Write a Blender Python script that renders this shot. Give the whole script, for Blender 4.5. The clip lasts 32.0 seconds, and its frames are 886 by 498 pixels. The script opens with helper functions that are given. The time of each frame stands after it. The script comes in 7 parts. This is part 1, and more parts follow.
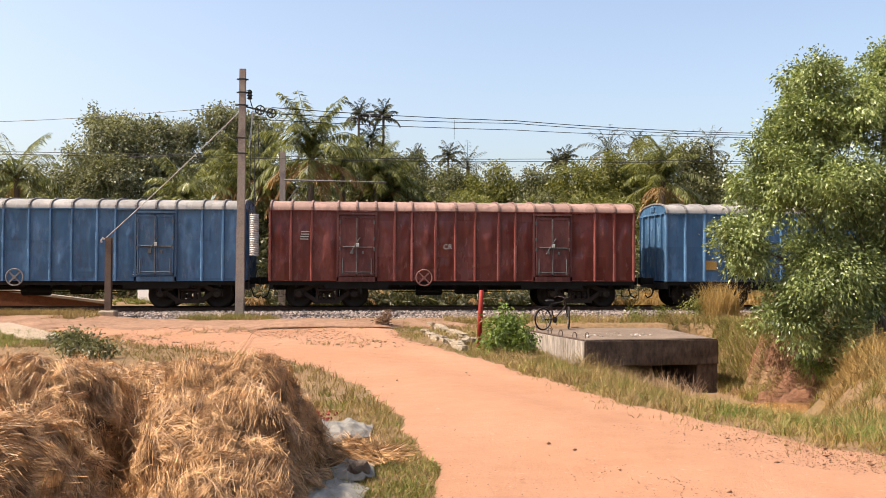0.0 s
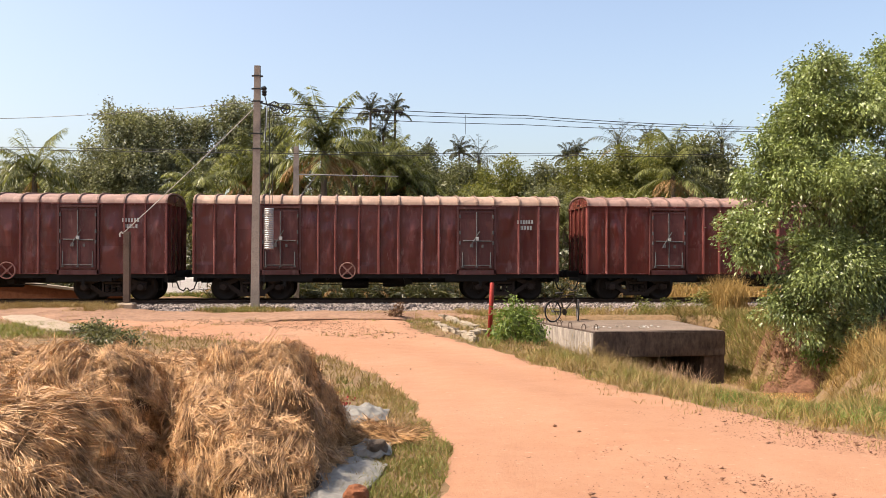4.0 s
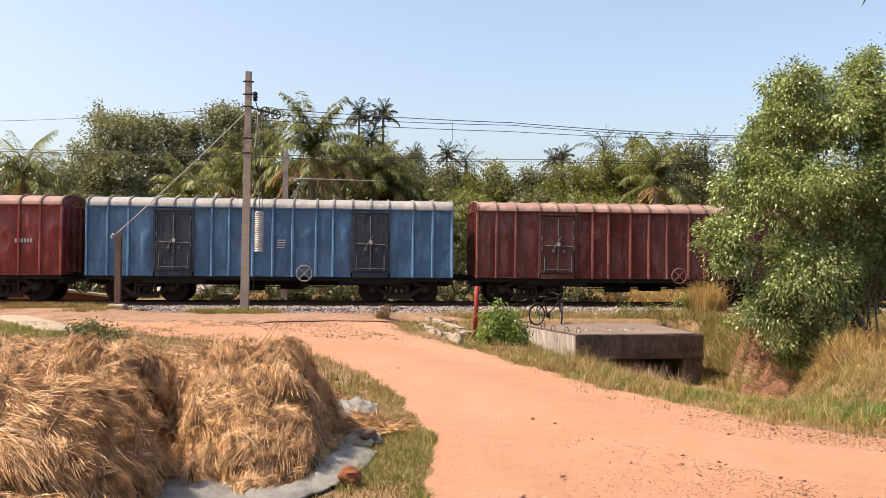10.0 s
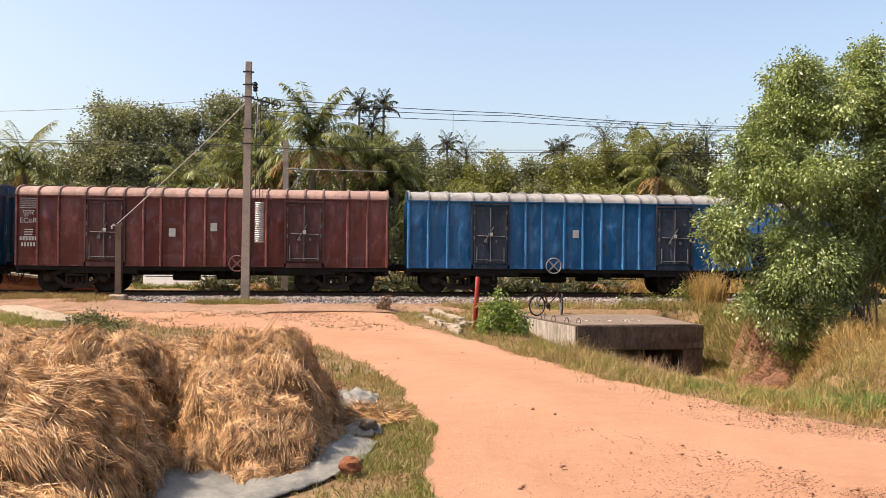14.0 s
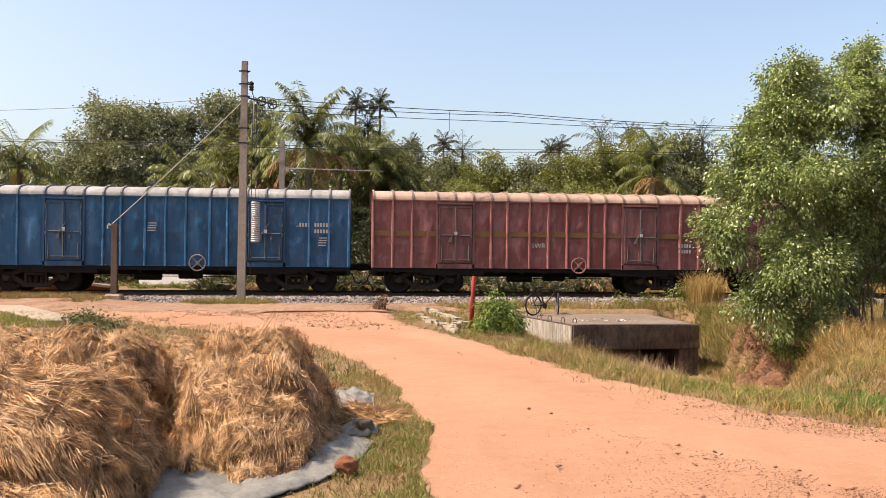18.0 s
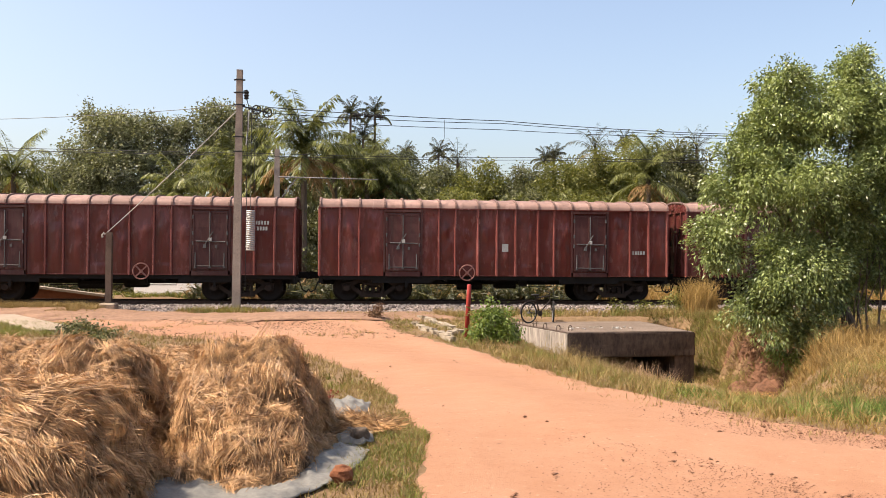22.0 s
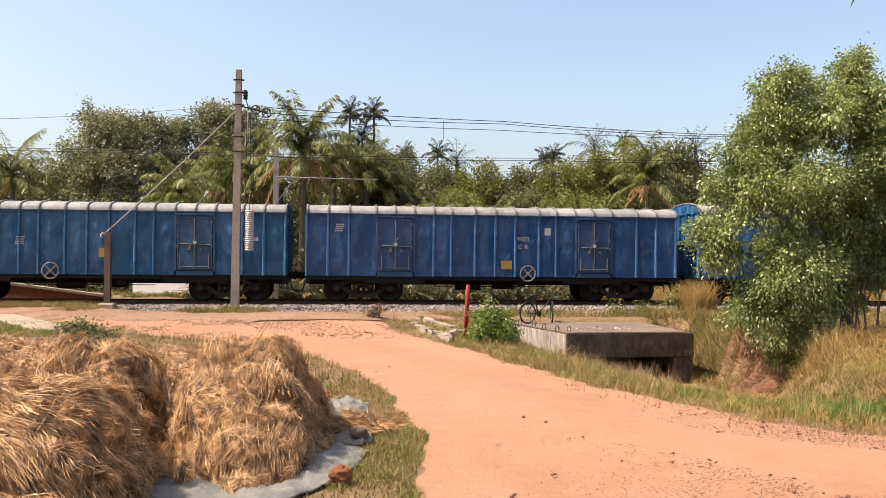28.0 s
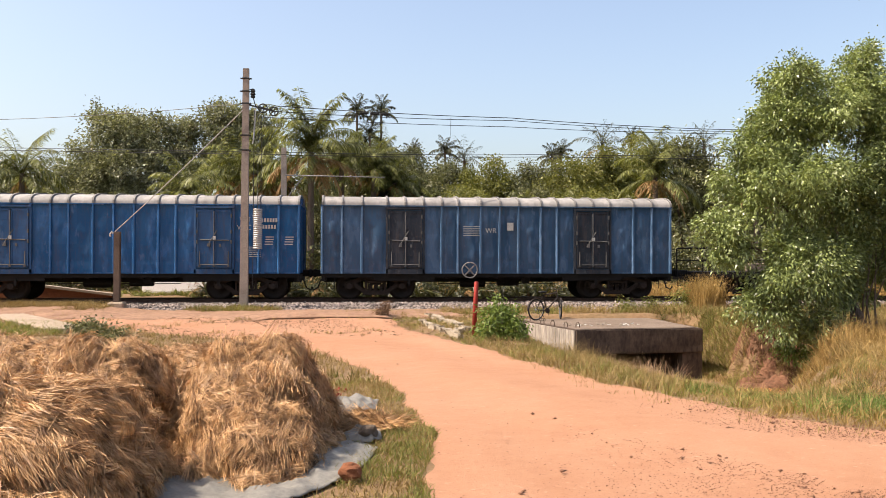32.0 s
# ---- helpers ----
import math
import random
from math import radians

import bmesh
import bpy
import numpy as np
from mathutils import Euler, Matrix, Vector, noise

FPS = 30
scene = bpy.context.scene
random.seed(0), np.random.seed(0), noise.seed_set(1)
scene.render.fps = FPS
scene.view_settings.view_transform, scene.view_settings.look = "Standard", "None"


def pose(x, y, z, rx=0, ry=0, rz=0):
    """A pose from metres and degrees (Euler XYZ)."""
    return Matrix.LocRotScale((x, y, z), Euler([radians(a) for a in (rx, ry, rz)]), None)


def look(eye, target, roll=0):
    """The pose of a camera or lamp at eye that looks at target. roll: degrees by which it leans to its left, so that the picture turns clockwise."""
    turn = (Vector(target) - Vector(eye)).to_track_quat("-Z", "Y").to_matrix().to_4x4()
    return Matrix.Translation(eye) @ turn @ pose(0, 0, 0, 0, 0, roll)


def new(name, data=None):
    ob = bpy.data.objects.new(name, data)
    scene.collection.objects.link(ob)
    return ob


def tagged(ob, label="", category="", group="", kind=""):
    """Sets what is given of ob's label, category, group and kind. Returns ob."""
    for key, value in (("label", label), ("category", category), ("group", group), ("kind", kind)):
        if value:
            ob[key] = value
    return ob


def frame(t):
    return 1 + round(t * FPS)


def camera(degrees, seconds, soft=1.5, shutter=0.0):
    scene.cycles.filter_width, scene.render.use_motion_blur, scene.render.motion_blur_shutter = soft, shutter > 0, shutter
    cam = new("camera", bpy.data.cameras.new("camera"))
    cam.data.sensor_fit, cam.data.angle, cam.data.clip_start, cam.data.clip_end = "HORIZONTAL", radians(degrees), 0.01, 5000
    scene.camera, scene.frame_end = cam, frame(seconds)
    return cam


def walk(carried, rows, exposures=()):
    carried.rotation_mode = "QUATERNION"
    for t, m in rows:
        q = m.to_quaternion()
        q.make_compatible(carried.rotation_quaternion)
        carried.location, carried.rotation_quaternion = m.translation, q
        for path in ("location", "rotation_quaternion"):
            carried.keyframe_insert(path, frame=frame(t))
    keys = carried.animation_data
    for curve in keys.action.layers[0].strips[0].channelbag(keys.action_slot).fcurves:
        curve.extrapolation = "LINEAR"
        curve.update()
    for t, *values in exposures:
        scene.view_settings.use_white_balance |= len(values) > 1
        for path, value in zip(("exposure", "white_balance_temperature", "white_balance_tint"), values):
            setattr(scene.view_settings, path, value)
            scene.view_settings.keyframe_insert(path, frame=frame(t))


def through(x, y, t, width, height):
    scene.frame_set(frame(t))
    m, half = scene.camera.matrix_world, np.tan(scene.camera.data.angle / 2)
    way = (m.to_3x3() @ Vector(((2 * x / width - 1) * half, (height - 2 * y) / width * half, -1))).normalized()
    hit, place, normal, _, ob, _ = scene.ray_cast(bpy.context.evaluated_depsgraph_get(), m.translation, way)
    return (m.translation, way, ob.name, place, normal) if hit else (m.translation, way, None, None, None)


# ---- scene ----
# ---------- camera ----------
EYE = Vector((0.0, 0.0, 1.6))
cam = camera(54, 32.0, soft=0.45)


def aim(yaw, pitch, roll, ahead):
    """A pose at the spot where the filmer stands, from compass turn, tilt, lean and a step towards the track."""
    a, b = radians(yaw), radians(pitch)
    way = Vector((math.sin(a) * math.cos(b), math.cos(a) * math.cos(b), math.sin(b)))
    eye = EYE + Vector((way.x, way.y, 0)) * ahead
    return look(eye, eye + way * 30, roll)


walk(cam, [(t, aim(yaw, pitch, roll, ahead)) for t, yaw, pitch, roll, ahead in [
    (0, 5.3, 1.03, 0.16, 1.08), (0.5, 4.95, 0.88, 0.1, 1.09), (1, 4.83, 0.62, 0.13, 0.78), (1.5, 4.72, 0.55, 0.13, 0.74),
    (2, 4.52, 0.40, 0.14, 0.72), (2.5, 4.45, 0.42, 0.15, 0.71), (3, 4.47, 0.331, 0.149, 0.702), (3.5, 4.43, 0.39, 0.06, 0.71),
    (5.5, 5.36, 1.133, 0.306, 0), (6, 5.487, 1.114, 0.176, 0), (6.5, 5.602, 1.139, 0.188, 0), (7, 5.629, 1.035, 0.241, 0),
    (7.5, 5.749, 0.782, 0.359, 0), (8, 5.512, 0.746, 0.397, 0), (8.5, 5.26, 0.719, 0.455, 0), (9, 5.324, 0.774, 0.459, 0),
    (9.5, 5.424, 0.799, 0.445, 0), (10, 5.429, 0.834, 0.491, 0), (10.5, 5.426, 0.922, 0.547, 0), (11, 5.409, 0.995, 0.64, 0),
    (11.5, 5.419, 1.05, 0.743, 0), (12, 5.449, 0.962, 0.772, 0), (12.5, 5.307, 0.69, 0.704, 0), (13, 5.4, 0.56, 0.66, 0),
    (13.5, 5.348, 0.255, 0.565, 0), (14, 5.41, 0.221, 0.522, 0), (14.5, 5.431, 0.117, 0.442, 0), (16.5, 5.481, -0.057, 0.605, 0),
    (17, 5.612, 0.166, 0.604, 0), (17.5, 5.626, 0.223, 0.512, 0), (18, 5.656, 0.197, 0.537, 0), (18.5, 5.693, 0.266, 0.54, 0),
    (19, 5.684, 0.241, 0.598, 0), (19.5, 5.763, 0.312, 0.658, 0), (20, 5.859, 0.469, 0.622, 0), (20.5, 5.885, 0.63, 0.397, 0),
    (21, 5.917, 0.708, 0.305, 0), (21.5, 5.917, 0.753, 0.305, 0), (22, 5.962, 0.727, 0.381, 0), (22.5, 5.922, 0.753, 0.447, 0),
    (23, 5.941, 0.72, 0.457, 0), (23.5, 5.891, 0.732, 0.37, 0), (24, 5.891, 0.713, 0.356, 0), (24.5, 5.943, 0.725, 0.383, 0),
    (25, 5.957, 0.748, 0.426, 0), (25.5, 5.978, 0.801, 0.409, 0), (27.5, 6.037, 0.739, 0.391, 0), (28, 6.031, 0.75, 0.46, 0),
    (28.5, 6.158, 0.718, 0.566, 0), (29, 6.144, 0.713, 0.518, 0), (29.5, 6.222, 0.721, 0.473, 0), (30, 6.224, 0.655, 0.434, 0),
    (30.5, 6.117, 0.661, 0.443, 0), (31, 5.98, 0.766, 0.311, 0), (31.5, 5.837, 0.45, 0.238, 0), (32, 5.503, 0.557, 0.1, 0),
]], exposures=[(0.0, 0.75, 7100.0, 13.0), (32.0, 0.75, 7100.0, 13.0)])

# ---------- light ----------
SUN_EL, SUN_AZ = radians(54), radians(-97)   # azimuth from +y towards +x
world = bpy.data.worlds.new("sky")
scene.world = world
world.use_nodes = True
wn = world.node_tree
bg = wn.nodes["Background"]
sky = wn.nodes.new("ShaderNodeTexSky")
sky.sky_type, sky.sun_disc = "NISHITA", False
sky.sun_elevation, sky.sun_rotation = SUN_EL, SUN_AZ
sky.air_density, sky.dust_density, sky.ozone_density = 1.0, 3.6, 1.4
wn.links.new(sky.outputs[0], bg.inputs[0])
bg.inputs[1].default_value = 0.162
sun = new("sun", bpy.data.lights.new("sun", "SUN"))
sun.data.energy, sun.data.angle, sun.data.color = 5.0, radians(0.53), (1.0, 0.93, 0.83)
sun_way = Vector((math.sin(SUN_AZ) * math.cos(SUN_EL), math.cos(SUN_AZ) * math.cos(SUN_EL), math.sin(SUN_EL)))
sun.matrix_world = look(sun_way * 50, (0, 0, 0))

# ---------- materials ----------
def material(name, rough=0.8, metal=0.0, spec=0.3):
    m = bpy.data.materials.new(name)
    m.use_nodes = True
    b = m.node_tree.nodes["Principled BSDF"]
    b.inputs["Roughness"].default_value, b.inputs["Metallic"].default_value = rough, metal
    b.inputs["Specular IOR Level"].default_value = spec
    return m, m.node_tree, b


def add(tree, kind, **values):
    n = tree.nodes.new(kind)
    for key, value in values.items():
        n.inputs[key].default_value = value
    return n


def ramp(tree, fac, stops):
    r = tree.nodes.new("ShaderNodeValToRGB")
    while len(r.color_ramp.elements) < len(stops):
        r.color_ramp.elements.new(0.5)
    for e, (at, col) in zip(r.color_ramp.elements, stops):
        e.position, e.color = at, (*col, 1) if len(col) == 3 else col
    tree.links.new(fac, r.inputs[0])
    return r.outputs[0]


def mix(tree, fac, a, b, how="MIX"):
    n = tree.nodes.new("ShaderNodeMix")
    n.data_type, n.blend_type = "RGBA", how
    for sock, v in ((n.inputs[0], fac), (n.inputs[6], a), (n.inputs[7], b)):
        if isinstance(v, bpy.types.NodeSocket):
            tree.links.new(v, sock)
        else:
            sock.default_value = v if isinstance(v, float) else (*v, 1)
    return n.outputs[2]


def noise_of(tree, scale, detail=6.0, coords="Object", rough=0.6, stretch=None, distort=0.0):
    c = tree.nodes.new("ShaderNodeTexCoord").outputs[coords]
    if stretch:
        mp = tree.nodes.new("ShaderNodeMapping")
        mp.inputs["Scale"].default_value = stretch
        tree.links.new(c, mp.inputs[0])
        c = mp.outputs[0]
    n = add(tree, "ShaderNodeTexNoise", Scale=scale, Detail=detail, Roughness=rough, Distortion=distort)
    tree.links.new(c, n.inputs["Vector"])
    return n.outputs["Fac"]


def bump(tree, bsdf, height, strength=0.3, distance=0.02):
    b = add(tree, "ShaderNodeBump", Strength=strength, Distance=distance)
    tree.links.new(height, b.inputs["Height"])
    tree.links.new(b.outputs[0], bsdf.inputs["Normal"])


def grainy(name, dark, light, scale=3.0, fine=40.0, rough=0.85, metal=0.0, spec=0.3, relief=0.3, stretch=None, depth=0.01, coords="Object"):
    """A two-scale mottled surface between two colours with a fine grain and relief."""
    m, t, b = material(name, rough, metal, spec)
    big, small = noise_of(t, scale, 5, stretch=stretch, coords=coords), noise_of(t, fine, 4, stretch=stretch, coords=coords)
    col = ramp(t, big, [(0.3, dark), (0.7, light)])
    col = mix(t, 0.45, col, ramp(t, small, [(0.25, [c * 0.55 for c in dark]), (0.75, [min(1, c * 1.25) for c in light])]))
    t.links.new(col, b.inputs["Base Color"])
    bump(t, b, small, relief, depth)
    return m


def leafy(name, dark, light, rough=0.5, through=0.25, spec=0.35, patch=0.35, blotch=0.35):
    """Leaves: each one a shade of its own, a little light shining through."""
    m, t, b = material(name, rough, 0, spec)
    g = t.nodes.new("ShaderNodeNewGeometry")
    col = ramp(t, g.outputs["Random Per Island"], [(0.0, dark), (0.55, [0.62 * p + 0.38 * q for p, q in zip(dark, light)]), (1.0, light)])
    col = mix(t, blotch, col, ramp(t, noise_of(t, patch, 3), [(0.35, dark), (0.65, light)]))
    t.links.new(col, b.inputs["Base Color"])
    tr = t.nodes.new("ShaderNodeBsdfTranslucent")
    t.links.new(mix(t, 1.0, col, (1.0, 1.0, 0.55), "MULTIPLY"), tr.inputs[0])
    mx = t.nodes.new("ShaderNodeMixShader")
    mx.inputs[0].default_value = through
    out = t.nodes["Material Output"]
    t.links.new(b.outputs[0], mx.inputs[1])
    t.links.new(tr.outputs[0], mx.inputs[2])
    t.links.new(mx.outputs[0], out.inputs[0])
    return m


def wagon_paint(name, dirt=0.5, rough=0.5):
    """Wagon paint: the wagon's own colour, faded, stained with brown dust low down its sheets and streaked with rust."""
    m, t, b = material(name, rough, 0.0, 0.3)
    info = t.nodes.new("ShaderNodeObjectInfo")
    base = info.outputs["Color"]
    c = t.nodes.new("ShaderNodeTexCoord").outputs["Object"]
    shift = t.nodes.new("ShaderNodeVectorMath")
    shift.operation = "ADD"
    rnd = t.nodes.new("ShaderNodeMath")
    rnd.operation = "MULTIPLY"
    rnd.inputs[1].default_value = 90.0
    t.links.new(info.outputs["Random"], rnd.inputs[0])
    t.links.new(c, shift.inputs[0])
    t.links.new(rnd.outputs[0], shift.inputs[1])

    def nz(scale, detail, stretch):
        mp = t.nodes.new("ShaderNodeMapping")
        mp.inputs["Scale"].default_value = stretch
        t.links.new(shift.outputs[0], mp.inputs[0])
        n = add(t, "ShaderNodeTexNoise", Scale=scale, Detail=detail, Roughness=0.65)
        t.links.new(mp.outputs[0], n.inputs["Vector"])
        return n.outputs["Fac"]

    fade = nz(1.3, 3, (1, 1, 0.4))
    streak = nz(1.0, 5, (7, 7, 0.7))
    fine = nz(14, 5, (1, 1, 1))
    pale = mix(t, 0.07, mix(t, 1.0, base, (1.9, 1.9, 1.9), "MULTIPLY"), (0.5, 0.46, 0.44))
    col = mix(t, ramp(t, fade, [(0.52, (0, 0, 0)), (0.57, (0.3, 0.3, 0.3))]), base, pale)
    snap = t.nodes.new("ShaderNodeVectorMath")
    snap.operation = "SNAP"
    snap.inputs[1].default_value = (0.79, 20.0, 1.31)
    t.links.new(shift.outputs[0], snap.inputs[0])
    cell = t.nodes.new("ShaderNodeTexWhiteNoise")
    cell.noise_dimensions = "3D"
    t.links.new(snap.outputs[0], cell.inputs["Vector"])
    col = mix(t, ramp(t, cell.outputs["Value"], [(0.5, (0, 0, 0)), (1.0, (0.25, 0.25, 0.25))]), col, pale)
    scuff = nz(1.7, 7, (2.4, 1, 0.8))
    col = mix(t, ramp(t, scuff, [(0.60, (0, 0, 0)), (0.66, (0.25, 0.25, 0.25))]), col, mix(t, 0.35, pale, (0.33, 0.30, 0.28)))
    worn = nz(2.3, 6, (1, 1, 0.6))
    col = mix(t, ramp(t, worn, [(0.56, (0, 0, 0)), (0.7, (0.6, 0.6, 0.6))]), col, mix(t, 0.5, base, (0.03, 0.02, 0.018)))
    col = mix(t, ramp(t, streak, [(0.5, (0, 0, 0)), (0.8, (dirt, dirt, dirt))]), col, (0.075, 0.05, 0.042))
    col = mix(t, ramp(t, fine, [(0.58, (0, 0, 0)), (0.78, (dirt, dirt, dirt))]), col, (0.10, 0.055, 0.04))
    t.links.new(col, b.inputs["Base Color"])
    t.links.new(ramp(t, fade, [(0.3, (rough - 0.06,) * 3), (0.7, (rough + 0.12,) * 3)]), b.inputs["Roughness"])
    dents = t.nodes.new("ShaderNodeMath")
    dents.operation = "MULTIPLY_ADD"
    dents.inputs[1].default_value = 9.0
    t.links.new(nz(1.5, 2, (1.2, 1, 0.55)), dents.inputs[0])
    t.links.new(fine, dents.inputs[2])
    bump(t, b, dents.outputs[0], 0.35, 0.008)
    return m


PAINT = wagon_paint("wagon_paint", 0.4, 0.2)
ROOF = wagon_paint("roof_paint", 0.25, 0.7)
DOOR = wagon_paint("door_paint", 0.7, 0.6)
# grime plus the deep shade below the floors, put into one near-black
STEEL = grainy("grimy_shade_dark_steel", (0.003108, 0.002486, 0.002176), (0.009324, 0.007147, 0.005905), 2, 30, 0.8)
BOGIE = grainy("dusty_cast_steel", (0.01239, 0.007992, 0.006183), (0.03579, 0.02344, 0.01751), 3, 30, 0.85)
WHEEL = grainy("wheel_steel", (0.0111, 0.00814, 0.00666), (0.0259, 0.0185, 0.0148), 3, 40, 0.7, 0.3)
PALE = grainy("pale_paint", (0.2812, 0.2664, 0.2442), (0.4588, 0.444, 0.4144), 4, 30, 0.6)
WHITE = grainy("white_lettering", (0.2498, 0.2498, 0.2386), (0.4163, 0.4107, 0.3941), 5, 40, 0.7)
# near-black that paints the shade behind an open door leaf
BLACK = grainy("doorway_shade_black", (0.00222, 0.001998, 0.001776), (0.00666, 0.005772, 0.00518), 2, 20, 0.9)
YELLOW = grainy("worn_yellow_paint", (0.2368, 0.1258, 0.0296), (0.37, 0.222, 0.0592), 3, 25, 0.7)
RAIL = grainy("rusty_rail", (0.037, 0.02072, 0.0148), (0.0888, 0.0518, 0.037), 4, 40, 0.6, 0.3)
CONCRETE = grainy("weathered_concrete", (0.1628, 0.1295, 0.0999), (0.2812, 0.2331, 0.185), 1.5, 25, 0.9, relief=0.5)
MAST = grainy("mast_concrete", (0.1828, 0.1454, 0.1216), (0.329, 0.2738, 0.2275), 2, 25, 0.9, relief=0.4)
# stained concrete whose dark tone also carries the unlit faces' shade
OLD_CONCRETE = grainy("stained_shade_dark_concrete", (0.010, 0.007, 0.0055), (0.115, 0.078, 0.058), 2.4, 11, 0.9, relief=0.6, stretch=(1, 1, 0.45))
BROWN_CONCRETE = grainy("stained_brown_concrete", (0.09472, 0.06675, 0.04773), (0.2013, 0.1517, 0.1146), 1.2, 18, 0.9, relief=0.6)
# pale tone paints the sunlit left face; the streaks are run marks
STREAKED = grainy("streaked_sunlit_concrete", (0.016, 0.012, 0.010), (0.42, 0.36, 0.30), 2.2, 12, 0.9, relief=0.5, stretch=(1, 3.5, 0.35))
RUST = grainy("rusty_steel", (0.0629, 0.0407, 0.0296), (0.148, 0.1036, 0.0777), 3, 40, 0.85, relief=0.4)
LATCH = grainy("bare_latch_steel", (0.03, 0.03, 0.032), (0.15, 0.148, 0.145), 5, 40, 0.7, 0.0)
TUBE = grainy("dull_steel_tube", (0.1184, 0.1147, 0.111), (0.222, 0.2146, 0.2072), 3, 30, 0.6, 0.3)
GALV = grainy("galvanised_steel", (0.3108, 0.3034, 0.296), (0.5328, 0.5254, 0.5106), 3, 30, 0.45, 0.5)
WIRE = grainy("dark_wire", (0.0222, 0.0222, 0.0222), (0.0518, 0.0518, 0.0518), 3, 30, 0.5, 0.5)
ROPE = grainy("pale_wire_rope", (0.259, 0.2368, 0.2146), (0.407, 0.3848, 0.3552), 3, 60, 0.6, 0.2)
RED = grainy("red_paint", (0.1924, 0.01628, 0.01184), (0.3108, 0.0333, 0.0222), 3, 30, 0.55)
CLOD = grainy("brown_clods", (0.1776, 0.0999, 0.0592), (0.3256, 0.2072, 0.1332), 3, 12, 0.95, relief=0.5)
ROUGH_EARTH = grainy("rough_trampled_earth", (0.1406, 0.074, 0.0444), (0.2812, 0.1665, 0.1073), 1.1, 7, 0.95, relief=0.9, depth=0.03)
BALLAST = grainy("ballast_stone", (0.06, 0.05, 0.045), (0.16, 0.135, 0.12), 6, 60, 0.9, relief=0.6)
BARK = grainy("bark", (0.074, 0.0518, 0.037), (0.1628, 0.1221, 0.0888), 3, 30, 0.9, relief=0.6, stretch=(1, 1, 0.3))
# heap core, darkened so the gaps between straws look deeply shaded
STRAW_BASE = grainy("packed_straw_gap_shade", (0.03, 0.015, 0.007), (0.11, 0.06, 0.028), 3, 40, 0.9, relief=0.8, stretch=(1, 1, 2.5))
TARP = grainy("grey_tarpaulin", (0.1118, 0.1053, 0.09152), (0.2064, 0.194, 0.1707), 1.5, 30, 0.6, relief=0.25)
STONE = grainy("pale_stone", (0.1924, 0.1406, 0.0962), (0.3552, 0.2812, 0.2072), 4, 30, 0.9, relief=0.6)
PLASTER = grainy("whitewash", (0.4884, 0.4588, 0.444), (0.6364, 0.6142, 0.592), 1, 20, 0.9)
RUBBER = grainy("black_rubber", (0.00888, 0.00888, 0.00888), (0.0222, 0.0222, 0.0222), 4, 40, 0.8)
LATERITE = grainy("laterite_stone", (0.0888, 0.02886, 0.01243), (0.1687, 0.0666, 0.03108), 6, 30, 0.95, relief=0.8)
RED_STONE = grainy("broken_laterite", (0.15, 0.048, 0.021), (0.30, 0.115, 0.052), 6, 30, 0.95, relief=0.8)
GRIT = grainy("dark_grit", (0.1036, 0.0481, 0.0296), (0.2368, 0.1221, 0.074), 6, 30, 0.95)
SHRUB = leafy("shrub_leaves", (0.0488, 0.0814, 0.0147), (0.24, 0.317, 0.0722), 0.5, 0.36)
ACACIA = leafy("acacia_leaves", (0.050, 0.072, 0.023), (0.405, 0.475, 0.165), 0.36, 0.27, 0.5)
DARK_LEAF = leafy("dark_tree_leaves", (0.0277, 0.0293, 0.0114), (0.258, 0.262, 0.125), 0.42, 0.3)
DUSTY_LEAF = leafy("dusty_tree_leaves", (0.045, 0.046, 0.024), (0.375, 0.385, 0.225), 0.45, 0.32)
LIGHT_LEAF = leafy("light_tree_leaves", (0.055, 0.066, 0.015), (0.30, 0.29, 0.075), 0.45, 0.36)
PALM_LEAF = leafy("palm_leaflets", (0.042, 0.053, 0.016), (0.33, 0.335, 0.115), 0.30, 0.42)
ARECA_LEAF = leafy("dark_palm_leaflets", (0.0222, 0.02664, 0.00888), (0.1036, 0.1036, 0.037), 0.35, 0.2)
BRUSH = leafy("dead_brushwood", (0.0629, 0.0296, 0.0148), (0.222, 0.1221, 0.0629), 0.8, 0.1)
GOLD_GRASS = leafy("golden_grass_blades", (0.1776, 0.0962, 0.0296), (0.45, 0.305, 0.105), 0.7, 0.2)
DRY_PALM = leafy("dry_palm_leaflets", (0.185, 0.1018, 0.03866), (0.444, 0.2768, 0.1265), 0.7, 0.25)
VERGE = leafy("verge_grass_blades", (0.0765, 0.08835, 0.019), (0.2958, 0.2976, 0.08075), 0.6, 0.36)
GRASS = leafy("green_grass", (0.068, 0.070, 0.016), (0.305, 0.285, 0.076), 0.6, 0.36)
DRY_GRASS = leafy("dry_grass", (0.1406, 0.0888, 0.031), (0.385, 0.275, 0.108), 0.7, 0.2)
STRAW = leafy("straw", (0.10, 0.042, 0.016), (0.73, 0.44, 0.212), 0.5, 0.03, patch=11.0, blotch=0.75)
SEED_GRASS = leafy("seeding_grass_stalks", (0.2516, 0.148, 0.0888), (0.5328, 0.37, 0.2664), 0.7, 0.2)


